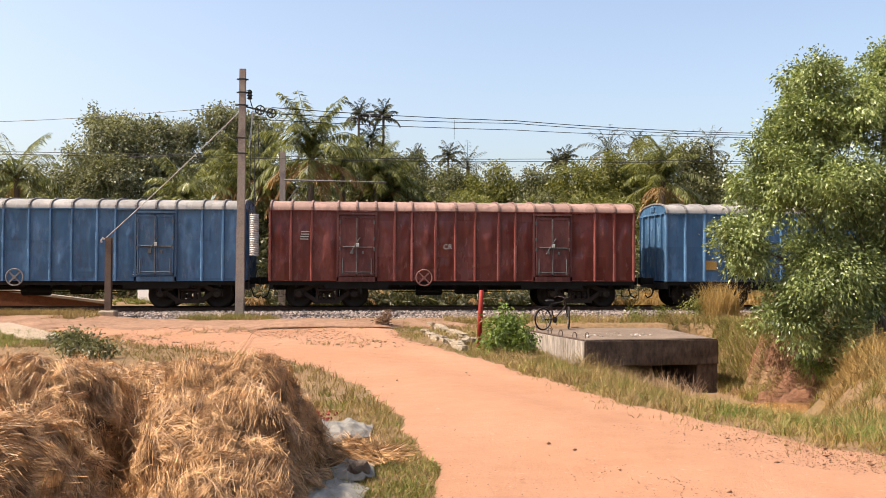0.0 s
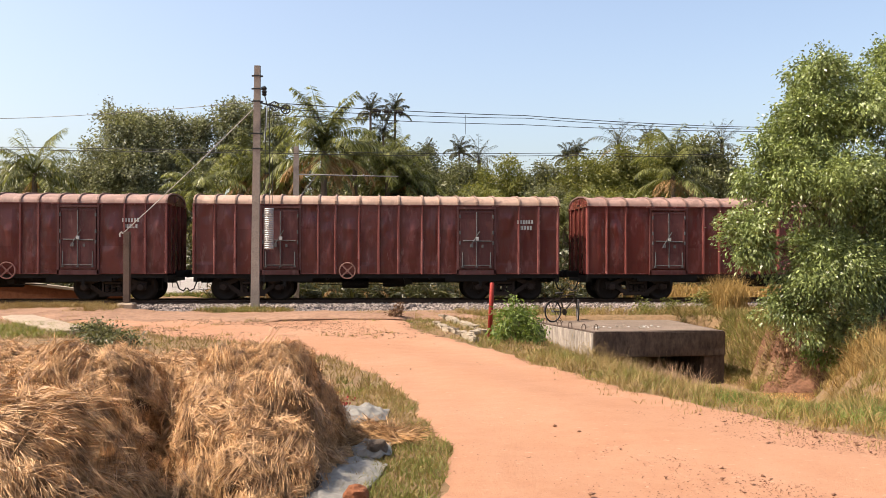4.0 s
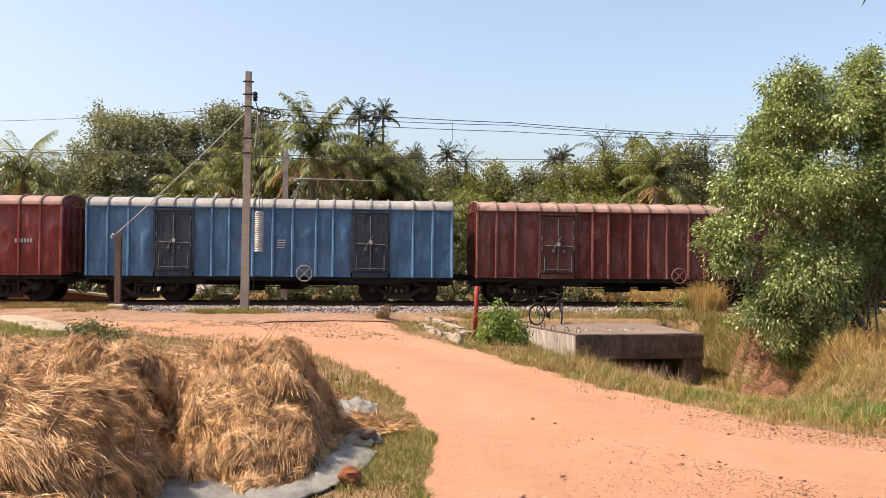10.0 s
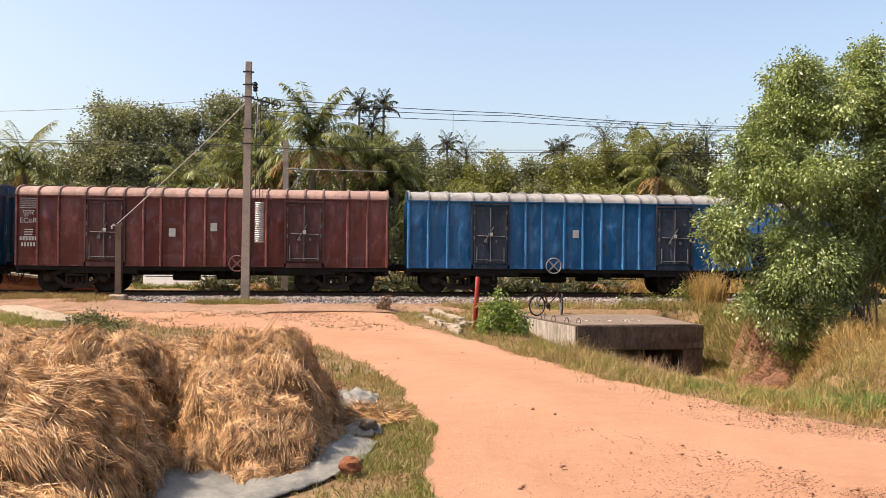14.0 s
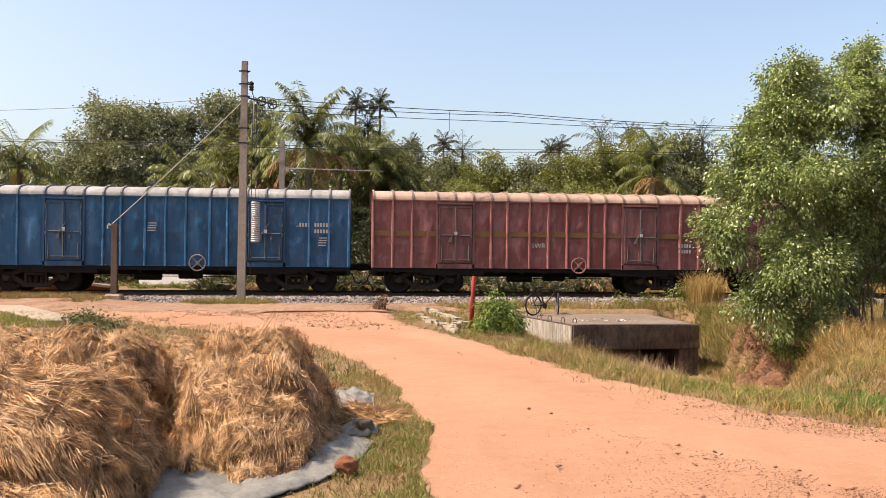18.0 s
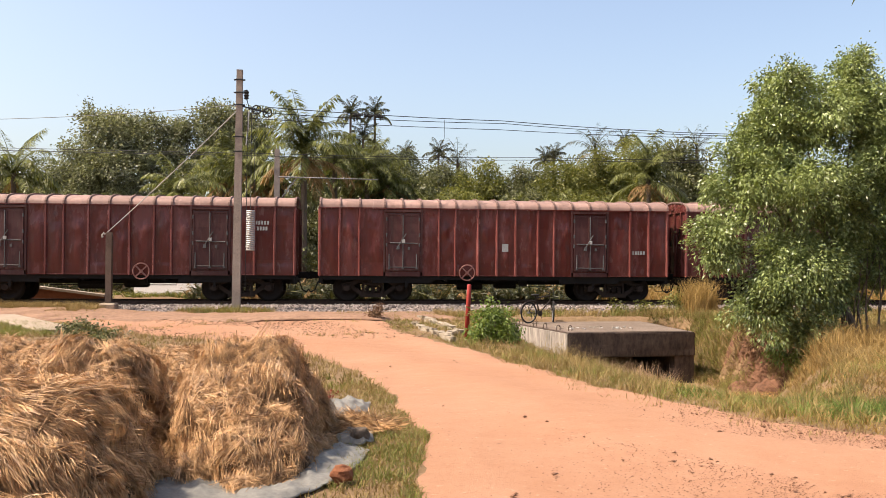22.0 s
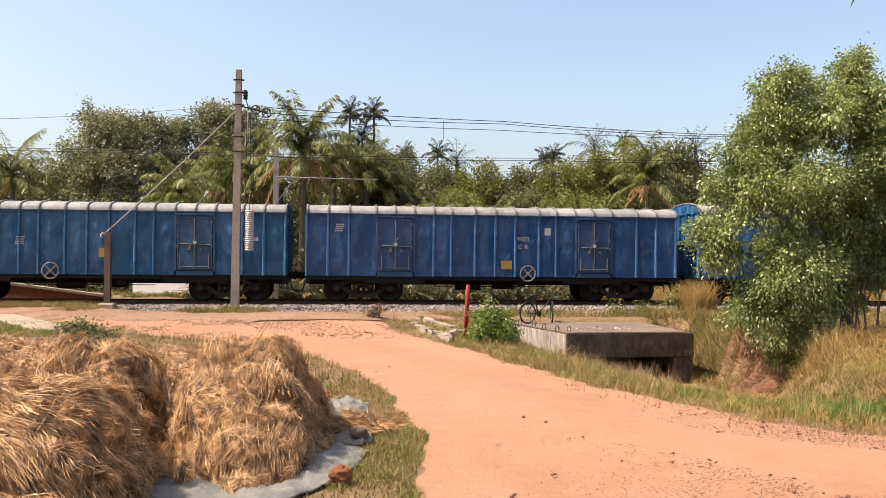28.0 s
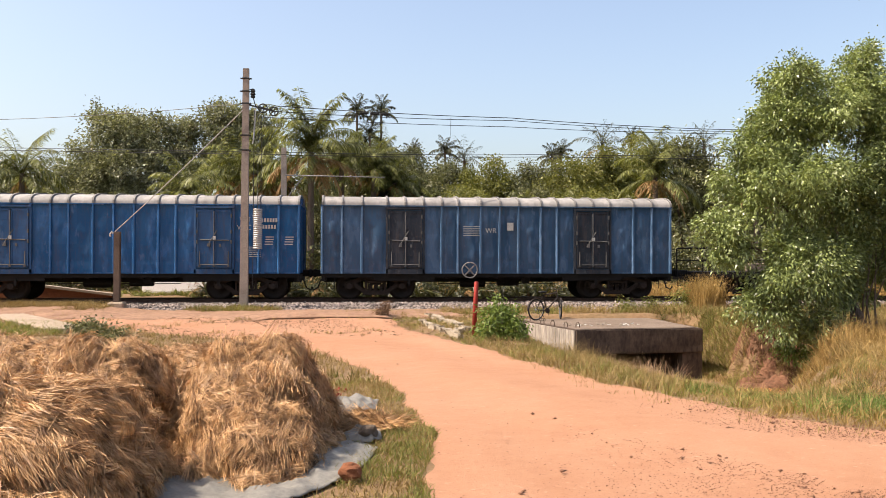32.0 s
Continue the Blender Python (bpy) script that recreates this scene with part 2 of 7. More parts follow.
def ground_material():
    """Grassed earth: green and straw-coloured patches over brown soil."""
    m, t, b = material("grassy_earth", 0.95, 0, 0.2)
    a, f = noise_of(t, 0.35, 5), noise_of(t, 9, 6)
    col = ramp(t, a, [(0.3, (0.1776, 0.0999, 0.05328)), (0.5, (0.1406, 0.0925, 0.0444)), (0.7, (0.2516, 0.1406, 0.0777))])
    col = mix(t, 0.5, col, ramp(t, f, [(0.25, (0.0629, 0.0444, 0.0222)), (0.75, (0.296, 0.185, 0.1036))]))
    t.links.new(col, b.inputs["Base Color"])
    bump(t, b, f, 0.7, 0.04)
    return m


def road_material():
    """Trodden red earth, paler and smoother along the wheel lines, with grit and small stones."""
    m, t, b = material("trodden_red_earth", 0.95, 0, 0.15)
    a, mid, f = noise_of(t, 0.3, 4), noise_of(t, 2.5, 8, rough=0.75), noise_of(t, 30, 6, rough=0.7)
    col = ramp(t, a, [(0.3, (0.2871, 0.1436, 0.0811)), (0.7, (0.3349, 0.188, 0.1179))])
    col = mix(t, 0.35, col, ramp(t, mid, [(0.3, (0.2283, 0.1021, 0.05663)), (0.7, (0.3608, 0.2013, 0.1301))]))
    col = mix(t, ramp(t, f, [(0.57, (0, 0, 0)), (0.70, (0.6, 0.6, 0.6))]), col, (0.1988, 0.0851, 0.04591))
    col = mix(t, ramp(t, noise_of(t, 9, 8, rough=0.8), [(0.60, (0, 0, 0)), (0.68, (0.4, 0.4, 0.4))]), col, (0.2209, 0.1036, 0.05739))
    col = mix(t, ramp(t, noise_of(t, 14, 4), [(0.62, (0, 0, 0)), (0.75, (0.5, 0.5, 0.5))]), col, (0.4859, 0.2812, 0.1913))
    t.links.new(col, b.inputs["Base Color"])
    bump(t, b, f, 0.6, 0.02)
    return m


GROUND, ROAD = ground_material(), road_material()


def water_material():
    m, t, b = material("muddy_water", 0.08, 0, 0.5)
    t.links.new(ramp(t, noise_of(t, 2, 3), [(0.3, (0.20, 0.10, 0.03)), (0.7, (0.32, 0.17, 0.06))]), b.inputs["Base Color"])
    bump(t, b, noise_of(t, 12, 2), 0.05, 0.01)
    return m


WATER = water_material()

# ---------- building helpers ----------
def part(name, bm, mat, parent=None, label="", at=None, kind=""):
    """Links a bmesh or a mesh as one object, under a thing if one is given."""
    me = bm
    if isinstance(bm, bmesh.types.BMesh):
        me = bpy.data.meshes.new(name)
        bm.to_mesh(me)
        bm.free()
    if mat and not me.materials:
        me.materials.append(mat)
    ob = new(name, me)
    ob.parent = parent
    if at is not None:
        ob.matrix_basis = at if isinstance(at, Matrix) else Matrix.Translation(at)
    return tagged(ob, label, kind=kind)


def thing(name, at, label, category, group=""):
    ob = new(name)
    ob.empty_display_size = 0.2
    ob.matrix_basis = at if isinstance(at, Matrix) else Matrix.Translation(at)
    return tagged(ob, label, category, group)


def box(bm, c, s, m=None, bevel=0.0):
    r = bmesh.ops.create_cube(bm, size=1, matrix=(m or Matrix()) @ Matrix.Translation(c) @ Matrix.Diagonal((*s, 1)))
    if bevel:
        edges = list({e for v in r["verts"] for e in v.link_edges})
        bmesh.ops.bevel(bm, geom=edges, offset=bevel, segments=1, affect="EDGES")
    return bm


def beam(bm, p, q, w, h, up=(0, 0, 1)):
    """A bar from p to q of width w and height h."""
    p, q = Vector(p), Vector(q)
    z = (q - p).normalized()
    x = Vector(up).cross(z)
    x = x.normalized() if x.length > 1e-4 else Vector((1, 0, 0))
    y = z.cross(x)
    m = Matrix((x, y, z)).transposed().to_4x4()
    m.translation = (p + q) / 2
    bmesh.ops.create_cube(bm, size=1, matrix=m @ Matrix.Diagonal((w, h, (q - p).length, 1)))
    return bm


def tube(bm, pts, radii, seg=8, caps=True):
    """A round tube along points, with a radius at each."""
    pts = [Vector(p) for p in pts]
    if not hasattr(radii, "__len__"):
        radii = [radii] * len(pts)
    rings, ref = [], None
    for i, p in enumerate(pts):
        d = (pts[min(i + 1, len(pts) - 1)] - pts[max(i - 1, 0)]).normalized()
        if ref is None:
            ref = d.orthogonal().normalized()
        ref = (ref - d * ref.dot(d)).normalized()
        side = d.cross(ref)
        rings.append([bm.verts.new(p + (ref * math.cos(a) + side * math.sin(a)) * radii[i]) for a in [2 * math.pi * k / seg for k in range(seg)]])
    for a, b in zip(rings, rings[1:]):
        for k in range(seg):
            bm.faces.new((a[k], a[(k + 1) % seg], b[(k + 1) % seg], b[k]))
    if caps:
        bm.faces.new(rings[0][::-1])
        bm.faces.new(rings[-1])
    return bm


def lathe(bm, profile, seg=20, m=None, axis="y"):
    """Turns a profile of (radius, along) pairs about an axis."""
    m = m or Matrix()
    rings = []
    for r, a in profile:
        ring = []
        for k in range(seg):
            c, s = math.cos(2 * math.pi * k / seg) * r, math.sin(2 * math.pi * k / seg) * r
            ring.append(bm.verts.new(m @ Vector((c, a, s) if axis == "y" else (c, s, a))))
        rings.append(ring)
    for p, q in zip(rings, rings[1:]):
        for k in range(seg):
            bm.faces.new((p[k], p[(k + 1) % seg], q[(k + 1) % seg], q[k]))
    bm.faces.new(rings[0][::-1])
    bm.faces.new(rings[-1])
    return bm


def smooth(me):
    me.polygons.foreach_set("use_smooth", [True] * len(me.polygons))
    return me


def raw(name, verts, faces, mat):
    me = bpy.data.meshes.new(name)
    verts, faces = np.asarray(verts, dtype=np.float32), np.asarray(faces, dtype=np.int32)
    me.vertices.add(len(verts))
    me.vertices.foreach_set("co", verts.ravel())
    n = faces.shape[1]
    me.loops.add(faces.size)
    me.loops.foreach_set("vertex_index", faces.ravel())
    me.polygons.add(len(faces))
    me.polygons.foreach_set("loop_start", np.arange(len(faces), dtype=np.int32) * n)
    me.update(calc_edges=True)
    me.validate()
    me.materials.append(mat)
    return me


def unit(v):
    return v / np.maximum(np.linalg.norm(v, axis=1, keepdims=True), 1e-6)


def leaf_mesh(name, at, way, length, width, mat, rng, droop=0.0):
    """Many small leaves: a four-cornered blade folded along its middle at each place, pointing its way."""
    n = len(at)
    way = unit(way)
    side = unit(np.cross(way, rng.normal(size=(n, 3))))
    norm = np.cross(side, way)
    L, W = np.broadcast_to(length, n)[:, None], np.broadcast_to(width, n)[:, None]
    mid = at + way * L * 0.45
    tip = at + way * L
    tip[:, 2] -= L[:, 0] * droop
    v = np.stack([at, mid + side * W / 2 + norm * W * 0.12, tip, mid - side * W / 2 + norm * W * 0.12], 1).reshape(-1, 3)
    return raw(name, v, np.arange(4 * n).reshape(n, 4), mat)


def blade_mesh(name, at, way, length, width, mat, rng, bend=0.35):
    """Grass blades: two-piece ribbons that bend over towards their tips."""
    n = len(at)
    L, W = np.broadcast_to(length, n)[:, None], np.broadcast_to(width, n)[:, None]
    way = unit(way)
    side = unit(np.cross(way, rng.normal(size=(n, 3)) * [1, 1, 0.1]))
    lean = rng.normal(size=(n, 3)) * [1, 1, 0.2]
    mid = at + way * L * 0.55
    tip = at + unit(way + lean * bend) * L
    v = np.stack([at - side * W / 2, at + side * W / 2, mid + side * W * 0.4, mid - side * W * 0.4, tip], 1).reshape(-1, 3)
    i = np.arange(n)[:, None] * 5
    f = np.concatenate([i + [0, 1, 2], i + [0, 2, 3], i + [3, 2, 4]], 0)
    return raw(name, v, f, mat)

# ---------- land ----------
TRACK_Y, GROUND_LOW = 34.4, -0.28


def step(a, b, v):
    s = np.clip((v - a) / (b - a), 0, 1)
    return s * s * (3 - 2 * s)


def waves(x, y):
    return (np.sin(x * 1.7 + 0.6 * np.sin(y * 1.1)) * np.sin(y * 1.3 + 1.0) + 0.6 * np.sin(x * 3.9 + y * 2.3) + 0.4 * np.sin(x * 7.3 - y * 6.1)) / 2.0


def height(x, y):
    """The lie of the land: level by the road, a little lower along the track, a ditch on the right."""
    x, y = np.asarray(x, dtype=float), np.asarray(y, dtype=float)
    z = GROUND_LOW * step(9, 19, y)
    bear = x / np.maximum(y, 1.0) + 0.012 * np.sin(y * 1.7)
    wide = 1 - step(0.49, 0.60, bear)
    turn = step(10.45, 11.3, x)
    back = turn * (1 - step(21.0, 23.2, y)) + (1 - turn) * (1 - step(27.2, 28.5, y))
    fall = np.clip((y - 8.4) / 9.8, 0, 1)
    z = z - 1.6 * step(3.3, 7.2, x) * wide * fall * (1.35 - 0.35 * fall) * back
    z = z - 0.18 * step(9, 13, x) * step(7.5, 16, y) * (1 - step(20, 29, y)) * (1 - wide)
    z = z + 0.14 * step(-6.6, -9, x) * step(27.0, 30.0, y) * (1 - step(34, 60, y))
    bumpy = 0.03 * (1 - step(28, 31, y))
    return z + bumpy * waves(x, y) * (0.3 + 0.7 * step(2.5, 5.0, np.abs(x - 2.2)))


def axis_steps(spans):
    out = []
    for a, b, n in spans:
        out += list(np.linspace(a, b, n, endpoint=False))
    return np.array(out + [spans[-1][1]])


def grid_mesh(name, xs, ys, zfun, mat):
    gx, gy = np.meshgrid(xs, ys)
    v = np.stack([gx, gy, zfun(gx, gy)], 2).reshape(-1, 3)
    nx, ny = len(xs), len(ys)
    i = (np.arange(ny - 1)[:, None] * nx + np.arange(nx - 1)[None, :]).ravel()
    return smooth(raw(name, v, np.stack([i, i + 1, i + nx + 1, i + nx], 1), mat))


gx_lines = axis_steps([(-2500, -60, 14), (-60, -16, 22), (-16, 22, 230), (22, 70, 24), (70, 2500, 14)])
gy_lines = axis_steps([(-400, -10, 10), (-10, 3, 12), (3, 33, 190), (33, 70, 24), (70, 3000, 16)])
ground = part("ground", grid_mesh("ground", gx_lines, gy_lines, height, GROUND), None,
              label="grassed brown earth beside a dirt road and a railway", kind="structure")

# the dirt road: from the filmer's feet in a bend to the crossing, and a branch to the right
ROAD_LEFT = [(0.2, -12), (0.35, 3), (0.51, 5.77), (0.62, 7.5), (0.62, 8.7), (0.44, 10.6), (0.04, 13.6), (-0.71, 16.7), (-1.7, 19.0), (-2.9, 20.0), (-4.3, 21.2), (-6.5, 23.6), (-8.6, 25.4), (-13, 29.0), (-22, 33.0)]
ROAD_RIGHT = [(14.0, -12), (12.0, 4.7), (4.95, 7.6), (4.3, 8.2), (3.85, 9.1), (3.45, 10.3), (3.05, 12.0), (2.85, 14.8), (2.4, 18.5), (1.7, 20.8), (1.0, 24.0), (1.1, 27.0), (-3.0, 29.8), (-10.0, 31.4), (-22, 36.0)]


def along(line, n):
    p = np.array(line, dtype=float)
    d = np.r_[0, np.cumsum(np.hypot(*np.diff(p, axis=0).T))]
    u = np.linspace(0, d[-1], n)
    q = np.stack([np.interp(u, d, p[:, 0]), np.interp(u, d, p[:, 1])], 1)
    for _ in range(12):
        q[1:-1] = (q[:-2] + 2 * q[1:-1] + q[2:]) / 4
    return q


NA, NB = 420, 60
edge_l, edge_r = along(ROAD_LEFT, NA), along(ROAD_RIGHT, NA)
k = np.arange(NA)
edge_l[:, 0] += 0.05 * np.sin(k * 0.31) + 0.035 * np.sin(k * 0.73 + 1) + 0.025 * np.sin(k * 1.37)
edge_r[:, 0] += 0.07 * np.sin(k * 0.27 + 2) + 0.05 * np.sin(k * 0.8) + 0.03 * np.sin(k * 1.5)
u = np.linspace(0, 1, NB)[None, :, None]
road_xy = edge_l[:, None, :] * (1 - u) + edge_r[:, None, :] * u
rx, ry = road_xy[..., 0], road_xy[..., 1]
rut = 0.018 * np.sin(u[..., 0] * 9.5 + 0.02 * k[:, None])
rim = np.minimum(np.minimum(u[..., 0], 1 - u[..., 0]) * 12, 1)
rz = height(rx, ry) + 0.004 + 0.02 * rim + rut * rim
i = (np.arange(NA - 1)[:, None] * NB + np.arange(NB - 1)[None, :]).ravel()
road = part("road", smooth(raw("road", np.stack([rx, ry, rz], 2).reshape(-1, 3), np.stack([i, i + 1, i + NB + 1, i + NB], 1), ROAD)), None,
            label="dusty unpaved road of trodden red earth", kind="structure")


def rough_patch():
    """The rough trampled earth between the road's bend and the ballast."""
    xs = np.linspace(-15, 3.6, 190)
    low = 26.3 + 0.5 * np.sin(xs * 0.9) + 0.35 * np.sin(xs * 2.3 + 1) + 0.2 * np.sin(xs * 5.1) + 0.1 * np.sin(xs * 11) + 0.5 * step(-1, 3, xs)
    ledge = step(-3.4, -2.4, xs) * (1 - step(0.7, 1.3, xs))
    low = low * (1 - ledge) + (26.35 + 0.16 * np.sin(xs * 0.9 + 2.0) - 0.05 * xs) * ledge
    high = np.full_like(xs, 30.5)
    rows = 110
    v = np.linspace(0, 1, rows)[:, None] ** 1.25
    gx, gy = np.broadcast_to(xs, (rows, 190)), low * (1 - v) + high * v
    gy[0] += 0.14 * ledge
    rim = np.minimum(np.minimum(v * 9, 1), np.minimum((gx + 15) * 2, (3.6 - gx) * 2))
    z = height(gx, gy) + 0.065 * np.clip(rim, -0.3, 1) + 0.022 * (waves(gx * 1.9, gy * 1.9) + 0.5 * waves(gx * 4.3 + 3, gy * 4.1)) * np.clip(rim, 0, 1) - 0.02 * (rim < 0.12)
    z[1:] += 0.085 * ledge * (1 - step(27.5, 29.5, gy[1:]))
    i = (np.arange(rows - 1)[:, None] * 190 + np.arange(189)[None, :]).ravel()
    return smooth(raw("rough_ground", np.stack([gx, gy, z], 2).reshape(-1, 3), np.stack([i, i + 1, i + 191, i + 190], 1), ROUGH_EARTH))


part("rough_ground", rough_patch(), None, label="rough trampled brown earth beside the crossing", kind="structure")


def on_road(x, y, slack=0.0):
    """Whether places lie between the two edges of the road."""
    poly = np.concatenate([edge_l[::4], edge_r[::-4]])
    inside = np.zeros(np.shape(x), bool)
    px, py = poly[:, 0], poly[:, 1]
    for a in range(len(poly)):
        b = a - 1
        cross = ((py[a] > y) != (py[b] > y)) & (x < (px[b] - px[a]) * (y - py[a]) / (py[b] - py[a] + 1e-12) + px[a])
        inside ^= cross
    return inside


# railway bed, sleepers and rails
def bed_profile(x, y):
    d = np.abs(y - TRACK_Y)
    z = -0.17 - step(2.5, 5.0, d) * 0.20 - 0.14 * step(-8.0, -10.0, x)
    return z + 0.02 * np.sin(x * 9.1 + y * 5) * np.sin(y * 13 + x * 3)


bed = part("ballast_bed", grid_mesh("ballast_bed", axis_steps([(-400, -24, 30), (-24, 34, 260), (34, 400, 30)]), np.linspace(TRACK_Y - 5.0, TRACK_Y + 5.0, 54), bed_profile, BALLAST), None,
           label="grey crushed-stone ballast bed under the rails", kind="structure")
rng = np.random.default_rng(7)
n = 36000
sx, sd = rng.uniform(-22, 32, n), TRACK_Y - 1.0 - 3.2 * rng.random(n) ** 0.9
ok = ~((sx < -6.0) & (rng.random(n) < np.clip((-6.0 - sx) / 4, 0, 1) * 0.85))
sx, sd = sx[ok], sd[ok]
n = len(sx)
size = rng.uniform(0.028, 0.078, n)
base = np.stack([sx, sd, bed_profile(sx, sd) + size * 0.35], 1)
octa = np.array([(1, 0, 0), (-1, 0, 0), (0, 1, 0), (0, -1, 0), (0, 0, 0.8), (0, 0, -0.8)], float)
jit = octa[None] * rng.uniform(0.6, 1.3, (n, 6, 1)) + rng.normal(0, 0.18, (n, 6, 3))
v = (base[:, None] + jit * size[:, None, None]).reshape(-1, 3)
of = np.array([(0, 2, 4), (2, 1, 4), (1, 3, 4), (3, 0, 4), (2, 0, 5), (1, 2, 5), (3, 1, 5), (0, 3, 5)])
def stone_material():
    m, t, b = material("ballast_stones", 0.9, 0, 0.25)
    g = t.nodes.new("ShaderNodeNewGeometry")
    t.links.new(ramp(t, g.outputs["Random Per Island"], [(0, (0.055, 0.045, 0.040)), (0.5, (0.172, 0.138, 0.122)), (1, (0.335, 0.275, 0.245))]), b.inputs["Base Color"])
    return m


STONES = stone_material()
part("ballast_stones", raw("ballast_stones", v, (np.arange(n)[:, None, None] * 6 + of[None]).reshape(-1, 3), STONES), None,
     label="loose grey crushed stones on the railway bed", kind="stuff")

def build_rail(bm):
    prof = [(-0.07, -0.142), (0.07, -0.142), (0.07, -0.128), (0.012, -0.112), (0.012, -0.04), (0.035, -0.03), (0.035, -0.004), (0.028, 0.002), (-0.028, 0.002), (-0.035, -0.004), (-0.035, -0.03), (-0.012, -0.04), (-0.012, -0.112), (-0.07, -0.128)]
    one, two = [[bm.verts.new((x, y, z)) for y, z in prof] for x in (-400, 400)]
    bm.faces.new(one)
    bm.faces.new(two[::-1])
    for j in range(len(prof)):
        q = (j + 1) % len(prof)
        bm.faces.new((one[q], one[j], two[j], two[q]))


rail_bm = bmesh.new()
build_rail(rail_bm)
rail_me = bpy.data.meshes.new("rail")
rail_bm.to_mesh(rail_me)
rail_bm.free()
for side in (-0.838, 0.838):
    part("rail", rail_me, RAIL, None, "rusty steel rail on concrete sleepers", (0, TRACK_Y + side, 0), "structure")
sl = bmesh.new()
box(sl, (0, 0, 0), (0.24, 2.7, 0.14), bevel=0.02)
sl_me = bpy.data.meshes.new("sleeper")
sl.to_mesh(sl_me)
sl.free()
sl_me.materials.append(CONCRETE)
sleepers = thing("sleepers", (0, TRACK_Y, -0.215), "row of concrete sleepers bedded in the ballast", "sleepers")
for j in range(110):
    part("sleeper", sl_me, None, sleepers, at=((j - 50) * 0.62, 0, 0))

# ---------- the train ----------
RIBS = [0.0, 0.73, 1.60, 2.23, 2.93, 4.30, 5.24, 5.98, 6.72]
EAVE, FLOOR_Z, TOP = 3.55, 0.99, 3.98
HALF = 1.50
ARCH = [(-1.56, EAVE), (-1.55, 3.64), (-1.50, 3.72), (-1.40, 3.79), (-1.20, 3.86), (-0.8, 3.93), (0, TOP)]
ARCH = ARCH + [(-y, z) for y, z in ARCH[-2::-1]]


def rib_places(f):
    return sorted({round(s * x * f, 4) for x in RIBS for s in (-1, 1)})


def side_sheet(f, seed, nx=230, nz=34):
    """One side's sheets between the posts, buckled by the load."""
    r = random.Random(seed)
    L = RIBS[-1] * f
    ribs = rib_places(f)
    bm = bmesh.new()
    for sgn in (-1,):
        cols = []
        for a in range(nx + 1):
            x = -L + 2 * L * a / nx
            cols.append(x)
        bulges = []
        for p, q in zip(ribs, ribs[1:]):
            if q - p > 1.2:
                bulges.append([])
            else:
                swell = r.uniform(0.038, 0.050) * r.choice((1, 1, 1, 0.5, -0.6))
                bulges.append([(r.uniform(0.5, 0.62), r.uniform(0.40, 0.5), swell, r.uniform(0.24, 0.34), r.uniform(0.30, 0.40)),
                               (r.uniform(0.35, 0.7), r.uniform(0.2, 0.9), r.uniform(0.010, 0.028) * r.choice((-1, 1)), r.uniform(0.12, 0.25), r.uniform(0.06, 0.16)),
                               (r.uniform(0.3, 0.7), r.uniform(0.6, 0.85), r.uniform(0.01, 0.03), r.uniform(0.10, 0.2), r.uniform(0.05, 0.10))])
        grid = []
        for x in cols:
            j = max(0, min(len(ribs) - 2, sum(1 for p in ribs if p <= x) - 1))
            w = (x - ribs[j]) / (ribs[j + 1] - ribs[j])
            col = []
            for b in range(nz + 1):
                h = b / nz
                d = 0.0
                for cx, ch, amp, ww, hh in bulges[j]:
                    d += amp * math.exp(-abs((w - cx + 0.10 * noise.noise((h * 5, j, seed))) / ww) ** 4 - ((h - ch + 0.08 * noise.noise((w * 4, j, seed + 9.0))) / hh) ** 6) * min(1, 7 * w, 7 * (1 - w))
                d += 0.006 * noise.noise((x * 2.1, h * 4 + 5 * sgn, seed)) - (0.010 if 0.155 < h < 0.20 else 0)
                col.append(bm.verts.new((x, sgn * (HALF + d), FLOOR_Z + (EAVE - FLOOR_Z) * h)))
            grid.append(col)
        for a in range(nx):
            for b in range(nz):
                fv = (grid[a][b], grid[a + 1][b], grid[a + 1][b + 1], grid[a][b + 1])
                bm.faces.new(fv if sgn < 0 else fv[::-1])
    me = bpy.data.meshes.new("side_wall")
    bm.to_mesh(me)
    bm.free()
    for p in me.polygons:
        p.use_smooth = abs(p.normal.y) > 0.6 and p.area < 0.06
    me.materials.append(PAINT)
    return me


def build_end(bm):
    """An end wall under the arch, standing at x = 0 and facing along x, with its thickness."""
    prof = [(-HALF, FLOOR_Z)] + [(y * 0.96, z - 0.012) for y, z in ARCH] + [(HALF, FLOOR_Z)]
    out, inn = [[bm.verts.new((x, y, z)) for y, z in prof] for x in (0.0, -0.03)]
    bm.faces.new(out[::-1])
    bm.faces.new(inn)
    for j in range(len(prof)):
        q = (j + 1) % len(prof)
        bm.faces.new((out[j], out[q], inn[q], inn[j]))


def roof_sheet(f):
    L = RIBS[-1] * f
    bm = bmesh.new()
    n = 60
    rows = []
    for a in range(n + 1):
        x = -L - 0.03 + (2 * L + 0.06) * a / n
        rows.append([bm.verts.new((x, y, z + 0.010 * noise.noise((x * 1.3, y * 2, 3.0)))) for y, z in ARCH])
    for p, q in zip(rows, rows[1:]):
        for b in range(len(ARCH) - 1):
            bm.faces.new((p[b], q[b], q[b + 1], p[b + 1]))
    me = bpy.data.meshes.new("roof")
    bm.to_mesh(me)
    bm.free()
    me.materials.append(ROOF)
    return smooth(me)


def mesh_of(name, build, mat):
    bm = bmesh.new()
    build(bm)
    me = bpy.data.meshes.new(name)
    bm.to_mesh(me)
    bm.free()
    me.materials.append(mat)
    return me


